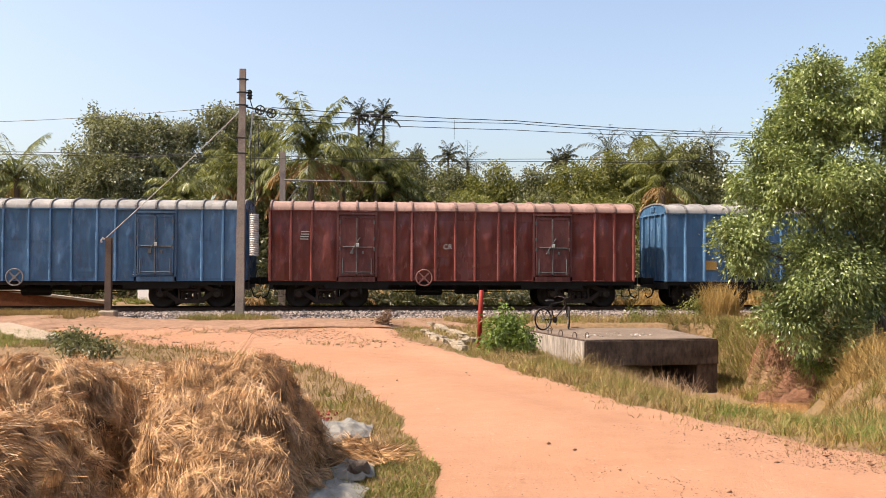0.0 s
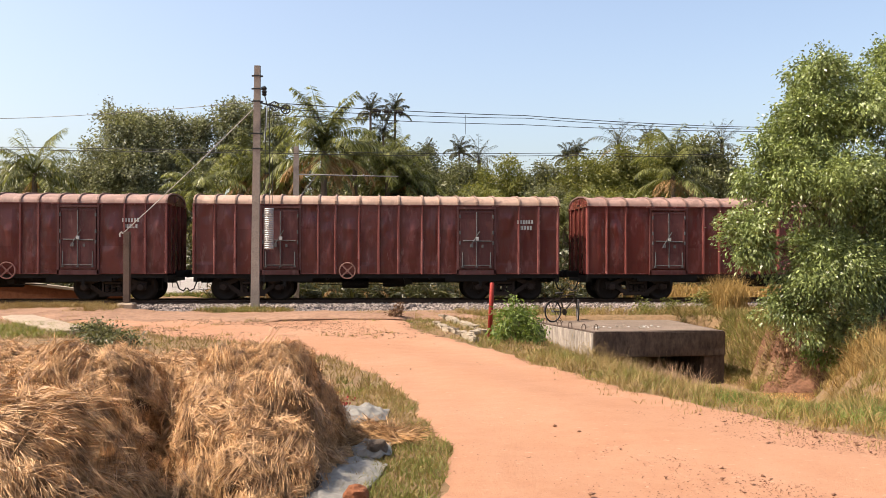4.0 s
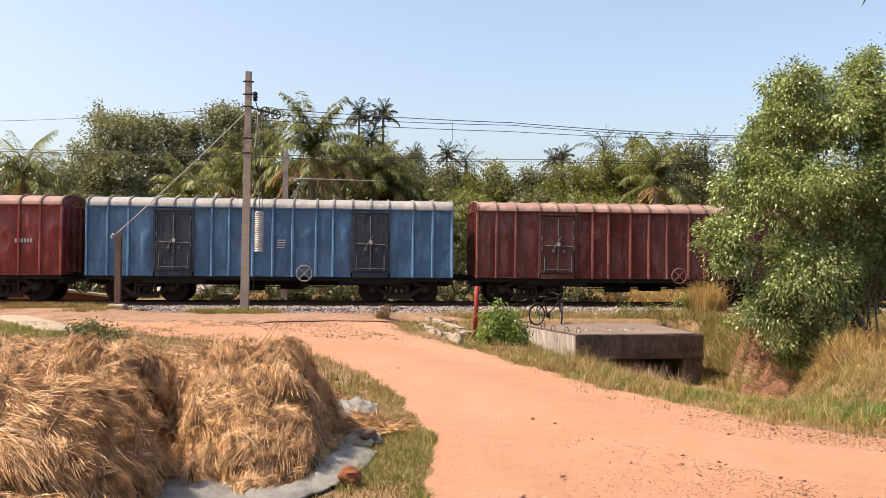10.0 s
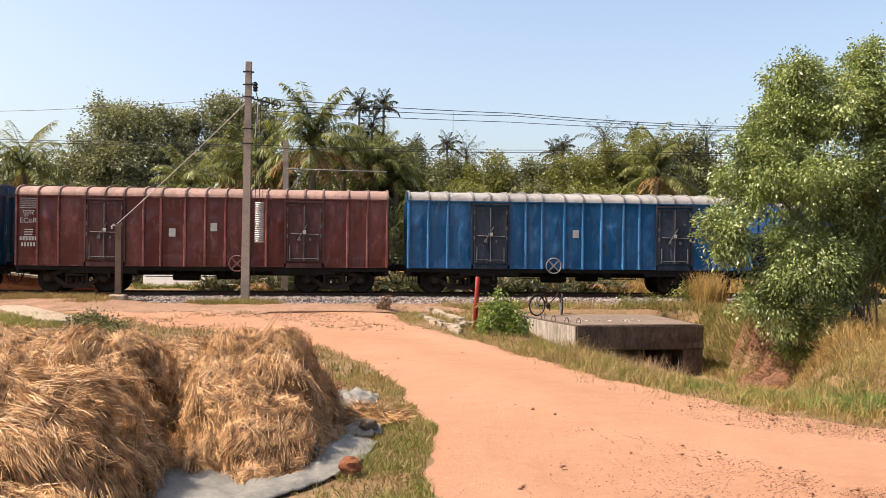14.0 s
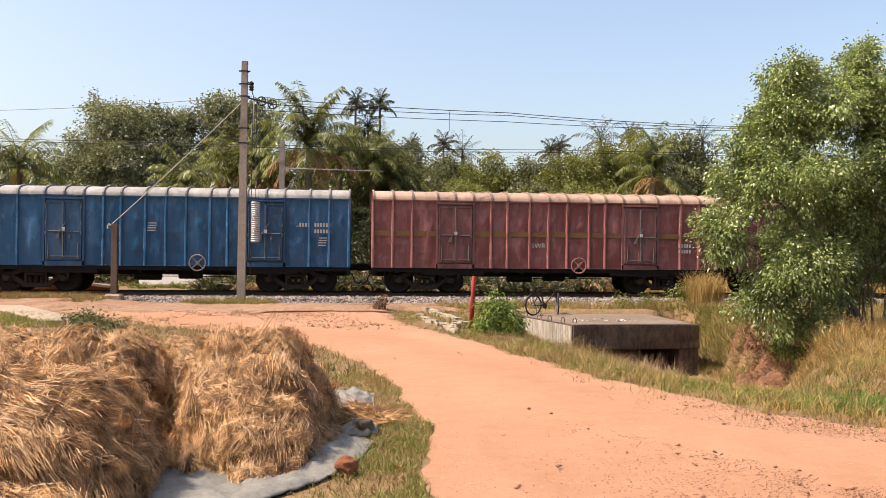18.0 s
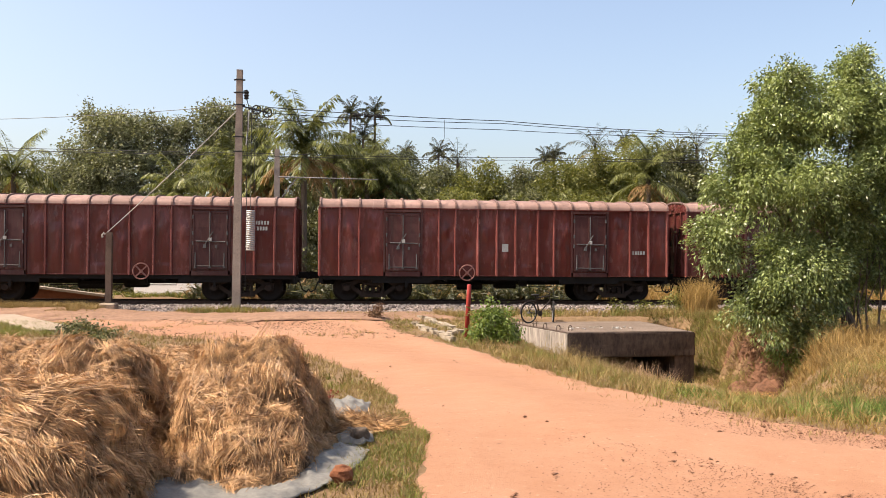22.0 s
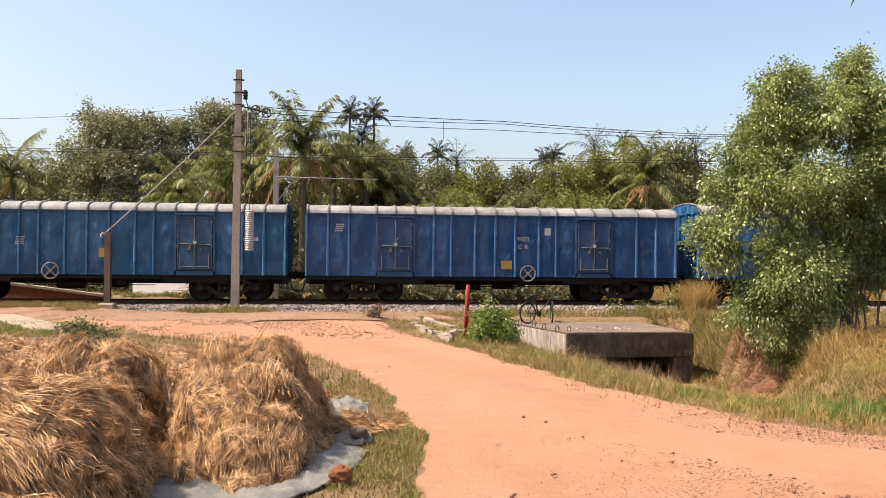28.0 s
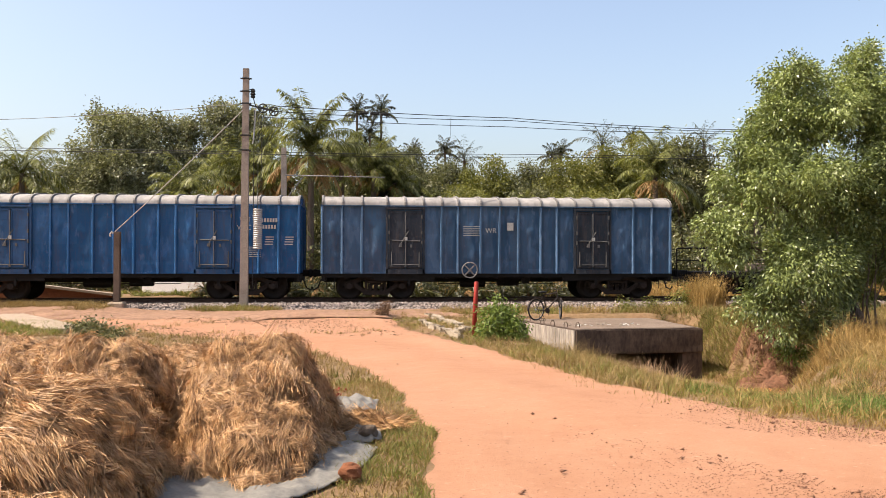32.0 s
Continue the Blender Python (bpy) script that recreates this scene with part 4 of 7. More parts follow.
# paint, roof, size, handwheel side, open door, lettering
STOCK = [
    (BLUE_F, GREY_ROOF, "short", -1, 0, [("table", -5.0, 2.6), ("small", 3.0, 1.4)]),
    (RED_A, PINK_ROOF, "short", -1, 0, [("MCR", -0.3, 2.1), ("small", -5.5, 2.6)]),
    (BLUE_F, GREY_ROOF, "short", 1, 0, [("patch", -5.0, 1.5), ("num5", 6.1, 2.0)]),
    (RED_A, PINK_ROOF, "short", -1, 1, N_R[:1] + [("small", -1.1, 2.6), ("small", 0.4, 2.7)]),
    (RED_B, PINK_ROOF, "short", 1, 0, N_R),
    (RED_B, TAN_ROOF, "short", -1, 0, N_R),
    (RED_A, PINK_ROOF, "short", 1, 0, [("num5", 5.4, 2.4), ("num5", 5.4, 2.15), ("small", 5.4, 1.95)]),
    (RED_D, PINK_ROOF, "short", 1, 0, [("num6", 5.3, 2.0), ("small", 1.1, 2.1), ("small", 5.5, 2.4)]),
    (BLUE_B, GREY_ROOF, "short", 1, 0, [("small", 5.4, 1.5), ("patch", -2.6, 1.6)]),
    (BLUE_G, GREY_ROOF, "extra", 1, 0, [("small", -2.0, 2.3), ("patch", -1.0, 1.5), ("patch", 2.4, 1.5), ("plate", 1.1, 2.4)]),
    (RED_C, PINK_ROOF, "short", -1, 0, [("Mमरे", 0.45, 2.32), ("MCR", 0.5, 2.05), ("num6", 5.4, 2.1), ("small", -6.4, 2.9)]),
    (BLUE_F, GREY_ROOF, "short", 1, 0, [("small", 0.3, 2.2)]),
    (RED_B, PINK_ROOF, "short", 1, 0, N_R[:1]),
    (RED_D, PINK_ROOF, "short", 1, 1, [("small", 5.4, 2.2), ("num5", -6.3, 2.7), ("num6", -6.3, 2.1), ("num5", -6.3, 1.85)]),
    (BLUE_A, GREY_ROOF, "short", -1, 0, [("MS", -0.42, 2.2), ("MC", 0.32, 2.2), ("Mद", -0.42, 2.56), ("Mप", 0.32, 2.56), ("plate", 1.85, 2.4), ("num6", 5.6, 2.8), ("num5", 5.6, 2.55)]),
    (RED_B, PINK_ROOF, "short", 1, 0, [("Mपूतर", -6.3, 2.72), ("MECoR", -6.3, 2.45), ("table", -6.3, 3.2), ("num6", -6.3, 1.85), ("num5", -6.3, 1.65), ("small", -6.3, 2.15), ("plate", -1.2, 2.1), ("plate", 0.3, 2.3)]),
    (BLUE_B, GREY_ROOF, "short", -1, 0, [("small", 5.5, 2.5), ("plate", -0.3, 2.2)]),
    (BLUE_D, GREY_ROOF, "long", 1, 0, [("small", 0.5, 2.4)]),
    (BLUE_A, GREY_ROOF, "short", -1, 0, [("num5", 4.85, 2.4), ("num5", 4.85, 2.15), ("num6", 5.65, 2.62), ("num6", 5.65, 2.4), ("num5", 5.65, 2.15), ("small", 6.4, 2.0)]),
    (BLUE_A, GREY_ROOF, "short", 1, 0, [("small", -0.5, 2.4), ("num5", 5.0, 2.4), ("num6", 5.72, 2.4), ("num6", 5.72, 2.18), ("small", 5.72, 1.95)]),
    (RED_E, TAN_ROOF, "short", 1, 0, [("stripe", 0, 2.15), ("MSWR", -0.4, 1.75), ("num5", 5.4, 1.8), ("num5", 5.4, 1.6)]),
    (RED_D, TAN_ROOF, "short", 1, 0, [("num5", -5.6, 1.8), ("small", 0.2, 1.4), ("num6", 5.3, 2.1)]),
    (RED_E, PINK_ROOF, "short", 0, 0, N_R[:1] + [("MN F", -0.4, 2.1), ("Mपू सी", -0.4, 2.42)]),
    (RED_B, PINK_ROOF, "short", 1, 0, N_R),
    (RED_A, PINK_ROOF, "short", -1, 0, [("plate", 0.3, 1.95), ("num6", 5.5, 1.8)]),
    (RED_B, PINK_ROOF, "short", -1, 0, [("MCR", -0.3, 1.35), ("num6", 5.4, 2.4), ("num5", 5.4, 2.2)]),
    (RED_B, PINK_ROOF, "long", 1, 0, [("MSC", -0.4, 2.1), ("num6", 5.6, 2.2)]),
    (BLUE_A, GREY_ROOF, "short", -1, 0, [("small", 0.5, 2.3), ("plate", 5.0, 2.4)]),
    (RED_B, PINK_ROOF, "short", -1, 0, [("plate", -1.2, 2.4), ("num6", 5.4, 2.4)]),
    (BLUE_A, GREY_ROOF, "long", -1, 0, [("small", -2.2, 2.3), ("patch", 0.6, 1.75), ("num6", 5.5, 2.3)]),
    (BLUE_D, GREY_ROOF, "long", 1, 0, [("MC R", 1.0, 2.1), ("Mमध्य", 1.0, 2.4), ("plate", 1.9, 2.7), ("patch", 0.4, 1.4), ("small", -5.6, 2.9)]),
    (BLUE_E, GREY_ROOF, "short", 0, 0, VIVID),
    (BLUE_E, GREY_ROOF, "short", 0, 0, VIVID),
    (BLUE_E, GREY_ROOF, "short", 0, 0, VIVID),
    (BLUE_C, GREY_ROOF, "short", -1, 0, [("MWR", -0.35, 2.45), ("plate", 0.4, 2.6), ("table", -1.1, 2.6)]),
]
OFFSET = [0.0, -0.08, 0.17, 0.15, 0.03, 0.01, 0.13, 0.07, -0.13, -0.41, 0.49, 0.38, 0.34, 0.25, 0.12, -0.01, -0.2, -0.0, 0.59, 0.52, 0.41, 0.36, 0.23, 0.06, -0.03, -0.25, -0.44, 0.3, -0.2, -0.51, 0.11, 0.86, 0.27, -0.28, -0.42]
PITCH = 14.45
NAMES = {RED_A: "rust-red", RED_B: "faded rust-red", RED_C: "bright brick-red", RED_D: "dark brownish-red", RED_E: "faded pinkish-brown",
         BLUE_A: "mid-blue", BLUE_B: "bright blue", BLUE_C: "greyish-blue", BLUE_G: "dark slate-blue", BLUE_D: "dull dark-blue", BLUE_E: "fresh deep-blue", BLUE_F: "faded light-blue"}
train = []
for j, (paint, roof, size, side, opened, marks) in enumerate(STOCK):
    note = ", one door open" if opened else " and closed doors"
    tone = "grey" if roof is GREY_ROOF else "pinkish"
    w = make_wagon(size, j, paint, roof, f"{NAMES[paint]} covered wagon with {tone} roof{note}", side, marks, opened or None)
    half = RIBS[-1] * LONG[size]
    train.append((w, j * PITCH + OFFSET[j] + half))


TAN_BOX = grainy("dusty_tan_box", (0.14, 0.105, 0.075), (0.24, 0.185, 0.14), 2, 20, 0.8)


def brake_van():
    """The open-ended van at the tail: a deck with rails, a small cabin towards the tail."""
    w = thing("brake_van", (0, 0, 0), "brown guard's brake van with open railed end decks", "brake van")
    add_underframe(lambda name, me, parent=None, at=None: part(name, me, None, parent or w, "", at), "short", 1.0)
    bm = bmesh.new()
    box(bm, (0, 0, 1.0), (13.3, 2.9, 0.10))
    part("deck", bm, STEEL, w)
    bm = bmesh.new()
    box(bm, (2.6, 0, 2.15), (3.8, 2.7, 2.2), bevel=0.05)
    cab = part("cabin", bm, PAINT, w)
    cab.color = (0.03, 0.014, 0.012, 1)
    bm = bmesh.new()
    box(bm, (2.6, 0, 3.29), (4.3, 2.9, 0.08), bevel=0.03)
    part("cabin_roof", bm, STEEL, w)
    for x in (-3.9, -2.2):
        bm = bmesh.new()
        box(bm, (x, -0.3, 1.22), (0.9, 0.7, 0.34), bevel=0.03)
        part("deck_box", bm, TAN_BOX, w)
    for s in (-1, 1):
        bm2 = bmesh.new()
        for y in (-1.4, 1.4):
            for x in (6.6, 5.0, 3.4):
                tube(bm2, [(s * x, y, 1.0), (s * x, y, 2.0)], 0.03, 6)
            for z in (1.5, 2.0):
                tube(bm2, [(s * 6.6, y, z), (s * 3.2, y, z)], 0.025, 6)
        tube(bm2, [(s * 6.6, -1.4, 2.0), (s * 6.6, 1.4, 2.0)], 0.025, 6)
        part("railing", bm2, STEEL, w)
        bogie = part("bogie", ME["bolster"], None, w, "four-wheeled cast steel bogie", (s * 4.72, 0, 0))
        for q in (-1, 1):
            part("side_frame", ME["sideframe"], None, bogie, at=pose(0, q * 1.06, 0, 0, 0, 0 if q < 0 else 180))
            part("wheelset", ME["wheelset"], None, bogie, at=(q * 1.0, 0, 0.495))
        part("coupler", ME["coupler"], None, w, at=pose(s * 6.7, 0, 0, 0, 0, 0 if s > 0 else 180))
    return w


train.append((brake_van(), len(STOCK) * PITCH - 0.2 + 6.72))

# ---------- masts, wires and posts by the track ----------
def mast(at, high, wide, label):
    """A tapered concrete mast with steel bands."""
    m = thing("overhead_line_mast", at, label, "line mast")
    bm = bmesh.new()
    rows = []
    for j in range(9):
        z, w = high * j / 8, wide * (1 - 0.28 * j / 8)
        d = w * 0.8
        rows.append([bm.verts.new((sx * w / 2 + 0.004 * noise.noise((j, sx, sy)), sy * d / 2, z)) for sx, sy in ((-1, -1), (1, -1), (1, 1), (-1, 1))])
    for a, b in zip(rows, rows[1:]):
        for q in range(4):
            bm.faces.new((a[q], a[(q + 1) % 4], b[(q + 1) % 4], b[q]))
    bm.faces.new(rows[-1])
    bmesh.ops.bevel(bm, geom=[e for e in bm.edges if abs(e.verts[0].co.z - e.verts[1].co.z) > 0.1], offset=0.018, segments=2, affect="EDGES")
    part("shaft", bm, MAST, m)
    return m


def band(parent, z, wide, high):
    bm = bmesh.new()
    w = wide * (1 - 0.28 * z / high) + 0.035
    box(bm, (0, 0, z), (w, w * 0.84, 0.05), bevel=0.008)
    for s in (-1, 1):
        box(bm, (s * (w / 2 + 0.035), 0, z), (0.07, 0.05, 0.045))
    part("band", bm, WIRE, parent)


main = mast(pose(-4.02, 31.0, -0.33, 0, 0.35, 0), 8.55, 0.29, "grey concrete overhead-line mast with pulleys and tensioning weights")
for z in (8.2, 7.75, 7.32, 6.2, 5.68):
    band(main, z, 0.29, 8.55)


def pulley(parent, at, r):
    bm = bmesh.new()
    ring = [(r * math.cos(2 * math.pi * j / 20), 0, r * math.sin(2 * math.pi * j / 20)) for j in range(21)]
    tube(bm, ring, 0.022, 6, caps=False)
    for j in range(5):
        a = j * 2 * math.pi / 5
        beam(bm, (0, 0, 0), (r * math.cos(a), 0, r * math.sin(a)), 0.03, 0.02, up=(0, 1, 0))
    lathe(bm, [(0.035, -0.05), (0.035, 0.05)], 10)
    part("pulley", bm, WIRE, parent, at=at)


bm = bmesh.new()
beam(bm, (0.10, 0, 7.28), (1.05, 0, 7.05), 0.03, 0.05)
part("pulley_arm", bm, WIRE, main)
pulley(main, (0.60, -0.06, 7.16), 0.15)
pulley(main, (0.98, -0.06, 7.06), 0.15)
bm = bmesh.new()
lathe(bm, [(0.05, 0), (0.09, 0.04), (0.06, 0.09), (0.10, 0.14), (0.06, 0.19), (0.09, 0.25), (0.05, 0.32)], 12, Matrix.Translation((0.24, 0, 7.52)), axis="z")
tube(bm, [(0.12, 0, 7.8), (0.24, 0, 7.86), (0.26, 0, 7.5), (0.36, 0, 7.16)], 0.018, 6)
part("insulator", bm, RUBBER, main, "dark ribbed insulator with a hanging cable")
bm = bmesh.new()
tube(bm, [(0.34, -0.04, 7.1), (0.28, -0.04, 6.0), (0.24, -0.04, 5.9)], 0.03, 6)
part("guide_pipe", bm, GALV, main, "bright metal conduit")
for x in (0.30, 0.56):
    bm = bmesh.new()
    tube(bm, [(x, -0.06, 7.1 if x < 0.5 else 6.95), (x, -0.06, 0.9 if x < 0.5 else 3.7)], 0.012 if x < 0.5 else 0.009, 5)
    part("guide_rod", bm, WIRE, main)
# stack of tension weights hanging by the mast
weights = thing("tension_weights", (-3.54, 30.9, 1.88), "stack of silver ribbed tension weights hanging on a rod", "weights")
disc = bmesh.new()
lathe(disc, [(0.10, 0), (0.155, 0.008), (0.16, 0.05), (0.155, 0.066), (0.08, 0.072)], 20, axis="z")
disc_me = bpy.data.meshes.new("weight")
disc.to_mesh(disc_me)
disc.free()
disc_me.materials.append(GALV)
for j in range(19):
    part("weight", smooth(disc_me), None, weights, at=(0, 0, j * 0.0745))
bm = bmesh.new()
tube(bm, [(0, 0, -0.08), (0, 0, 5.05)], 0.012, 6)
part("hanger_rod", bm, WIRE, weights)

back = mast((-3.30, 38.6, -0.3), 6.7, 0.30, "grey concrete overhead-line mast standing behind the track")
bm = bmesh.new()
tube(bm, [(0.1, -0.5, 5.45), (2.0, -0.8, 5.40), (4.4, -0.9, 5.36)], [0.03, 0.025, 0.02], 8)
tube(bm, [(0.0, -0.1, 4.3), (0.9, -0.6, 5.4)], 0.025, 6)
tube(bm, [(2.9, -0.85, 5.37), (2.95, -0.85, 5.42)], 0.05, 8)
part("cantilever", bm, TUBE, back)


def strung(pts, r, sag, name, label, mat=WIRE):
    """A wire through points, sagging between them."""
    bm = bmesh.new()
    line = []
    for p, q in zip(pts, pts[1:]):
        p, q = Vector(p), Vector(q)
        for j in range(14):
            u = j / 14
            line.append(p.lerp(q, u) - Vector((0, 0, 4 * sag * u * (1 - u))))
    line.append(Vector(pts[-1]))
    tube(bm, line, r, 5)
    tagged(part(name, bm, mat), label, "wire")


strung([(-3.0, 31.0, 6.93), (5.85, 33.6, 7.07), (14.5, 34.4, 6.88), (60, 34.4, 6.9)], 0.014, 0.05, "catenary_wire", "dark overhead catenary wire above the track")
strung([(-2.95, 31.0, 6.73), (5.86, 33.6, 6.97), (14.5, 34.4, 6.80), (60, 34.4, 6.75)], 0.012, 0.06, "contact_wire", "dark overhead contact wire above the track")
strung([(-3.7, 31.1, 6.55), (5.86, 34.0, 6.78), (14.2, 34.4, 6.70), (60, 34.4, 6.55)], 0.012, 0.04, "contact_wire", "dark overhead contact wire above the track")
strung([(-60, 38.5, 6.5), (-3.3, 38.55, 6.2), (8.1, 38.5, 6.24), (60, 38.5, 6.5)], 0.012, 0.05, "feeder_wire", "thin dark feeder wire behind the track")
strung([(-60, 38.4, 6.4), (-3.3, 38.45, 6.08), (8.1, 38.4, 6.12), (60, 38.4, 6.4)], 0.012, 0.05, "feeder_wire", "thin dark feeder wire behind the track")
strung([(-60, 34.4, 6.6), (-13.7, 34.4, 6.8), (-3.98, 31.02, 7.0)], 0.011, 0.08, "catenary_wire", "dark overhead catenary wire above the track")
strung([(3.5, 33.3, 7.0), (3.5, 33.3, 6.28)], 0.008, 0.0, "dropper_wire", "short vertical dropper hanging between the overhead wires")
strung([(-4.06, 30.86, 6.74), (-8.42, 30.85, 2.42)], 0.016, 0.05, "guy_wire", "pale steel guy wire from mast to anchor post", ROPE)
for j, x in enumerate((0.15, 0.55, 0.95)):
    bm = bmesh.new()
    lathe(bm, [(0.03, -0.16), (0.06, -0.1), (0.035, -0.06), (0.06, 0.0), (0.035, 0.05), (0.06, 0.1), (0.03, 0.16)], 8, Matrix.Rotation(radians(90), 4, "Z"))
    tagged(part("wire_insulator", bm, RUBBER, at=(x, 31.95 + 0.12 * j, 6.88 + 0.004 * j)), "small dark ribbed insulator on the overhead wire", "insulator")

anchor = thing("anchor_post", (-8.30, 30.9, -0.20), "rusty steel anchor post in a concrete footing", "post")
bm = bmesh.new()
for y in (-0.085, 0.085):
    box(bm, (0, y, 1.35), (0.20, 0.02, 2.64))
box(bm, (0, 0, 1.35), (0.03, 0.16, 2.64))
part("shaft", bm, RUST, anchor)
bm = bmesh.new()
box(bm, (0, 0, 0.12), (0.55, 0.5, 0.26), bevel=0.05)
part("footing", bm, STONE, anchor)
bm = bmesh.new()
tube(bm, [(-0.12, -0.1, 2.60), (-0.16, -0.1, 2.66), (-0.22, -0.1, 2.58), (-0.2, -0.1, 2.50)], 0.035, 6)
part("wire_clamp", bm, ROPE, anchor)
marker = thing("marker_post", pose(2.71, 20.47, -0.33, 0, 2.6, 0), "red-painted round steel marker post beside the road", "post")
part("shaft", smooth(mesh_of("shaft", lambda b: lathe(b, [(0.056, 0), (0.052, 1.34), (0.038, 1.36)], 14, axis="z"), RED)), None, marker)

# ---------- beside the road ----------
def skewed_block(bm, corners, z0, z1):
    lo, hi = [[bm.verts.new((x, y, z)) for x, y in corners] for z in (z0, z1)]
    bm.faces.new(lo[::-1])
    bm.faces.new(hi)
    for j in range(4):
        q = (j + 1) % 4
        bm.faces.new((lo[j], lo[q], hi[q], hi[j]))
    return bm


culvert = thing("culvert", (0, 0, 0), "old stained concrete slab culvert over a ditch, shade painted in", "culvert")
SLAB = [(6.03, 23.86), (9.86, 24.2), (9.75, 28.5), (5.10, 28.2)]
bm = skewed_block(bmesh.new(), SLAB, -1.12, -0.42)
bmesh.ops.bevel(bm, geom=bm.edges[:], offset=0.03, segments=2, affect="EDGES")
bmesh.ops.subdivide_edges(bm, edges=bm.edges[:], cuts=5, use_grid_fill=True)
for v in bm.verts:
    v.co += Vector((noise.noise(v.co * 2.1), noise.noise(v.co * 2.3 + Vector((5, 0, 0))), noise.noise(v.co * 2.7 + Vector((0, 7, 0))))) * 0.018
part("deck", bm, OLD_CONCRETE, culvert)
for name, c in (("abutment", [(9.25, 24.22), (9.84, 24.26), (9.7, 28.4), (9.1, 28.4)]), ("abutment", [(6.05, 23.92), (6.75, 24.0), (5.9, 28.2), (5.15, 28.15)])):
    part(name, skewed_block(bmesh.new(), c, -2.1, -1.10), OLD_CONCRETE, culvert)
part("back_wall", skewed_block(bmesh.new(), [(6.7, 27.8), (9.2, 27.9), (9.2, 28.3), (6.7, 28.2)], -2.1, -1.12), OLD_CONCRETE, culvert)
part("worn_top", skewed_block(bmesh.new(), [(6.1, 24.05), (9.7, 24.35), (9.6, 28.35), (5.2, 28.05)], -0.43, -0.408), BROWN_CONCRETE, culvert, "worn brownish top surface")
# thin skin that makes the sun side of the slab paler
part("side_face", skewed_block(bmesh.new(), [(6.0, 23.90), (6.03, 23.90), (5.10, 28.1), (5.07, 28.1)], -1.15, -0.45), STREAKED, culvert, "side face painted sunlit-pale, with dark run marks")
hook = mesh_of("rebar_hook", lambda b: tube(b, [(-0.06, 0, -0.02), (-0.06, 0, 0.10), (-0.03, 0, 0.16), (0.03, 0, 0.16), (0.06, 0, 0.10), (0.06, 0, -0.02)], 0.014, 6), RUST)
for x, y in ((5.35, 27.2), (5.58, 26.2), (5.72, 25.4), (5.95, 24.7), (6.25, 24.5)):
    part("rebar_hook", hook, None, culvert, at=pose(x, y, -0.42, 0, 0, 20))
rng = np.random.default_rng(11)
for j in range(60):
    bm = bmesh.new()
    bmesh.ops.create_icosphere(bm, subdivisions=1, radius=1)
    for v in bm.verts:
        v.co *= 0.7 + 0.5 * noise.noise(v.co + Vector((j, 0, 0)))
    s = rng.uniform(0.022, 0.062)
    part("rubble_piece", bm, CONCRETE if j % 3 else PALE, culvert, at=pose(6.1 + 2.3 * rng.random(), rng.normal(25.6, 0.35), -0.40, 0, 0, rng.uniform(0, 360)) @ Matrix.Diagonal((s * 1.6, s, s * 0.6, 1)))


BIKE = grainy("rusty_dark_enamel", (0.008, 0.006, 0.005), (0.042, 0.027, 0.02), 6, 30, 0.5)


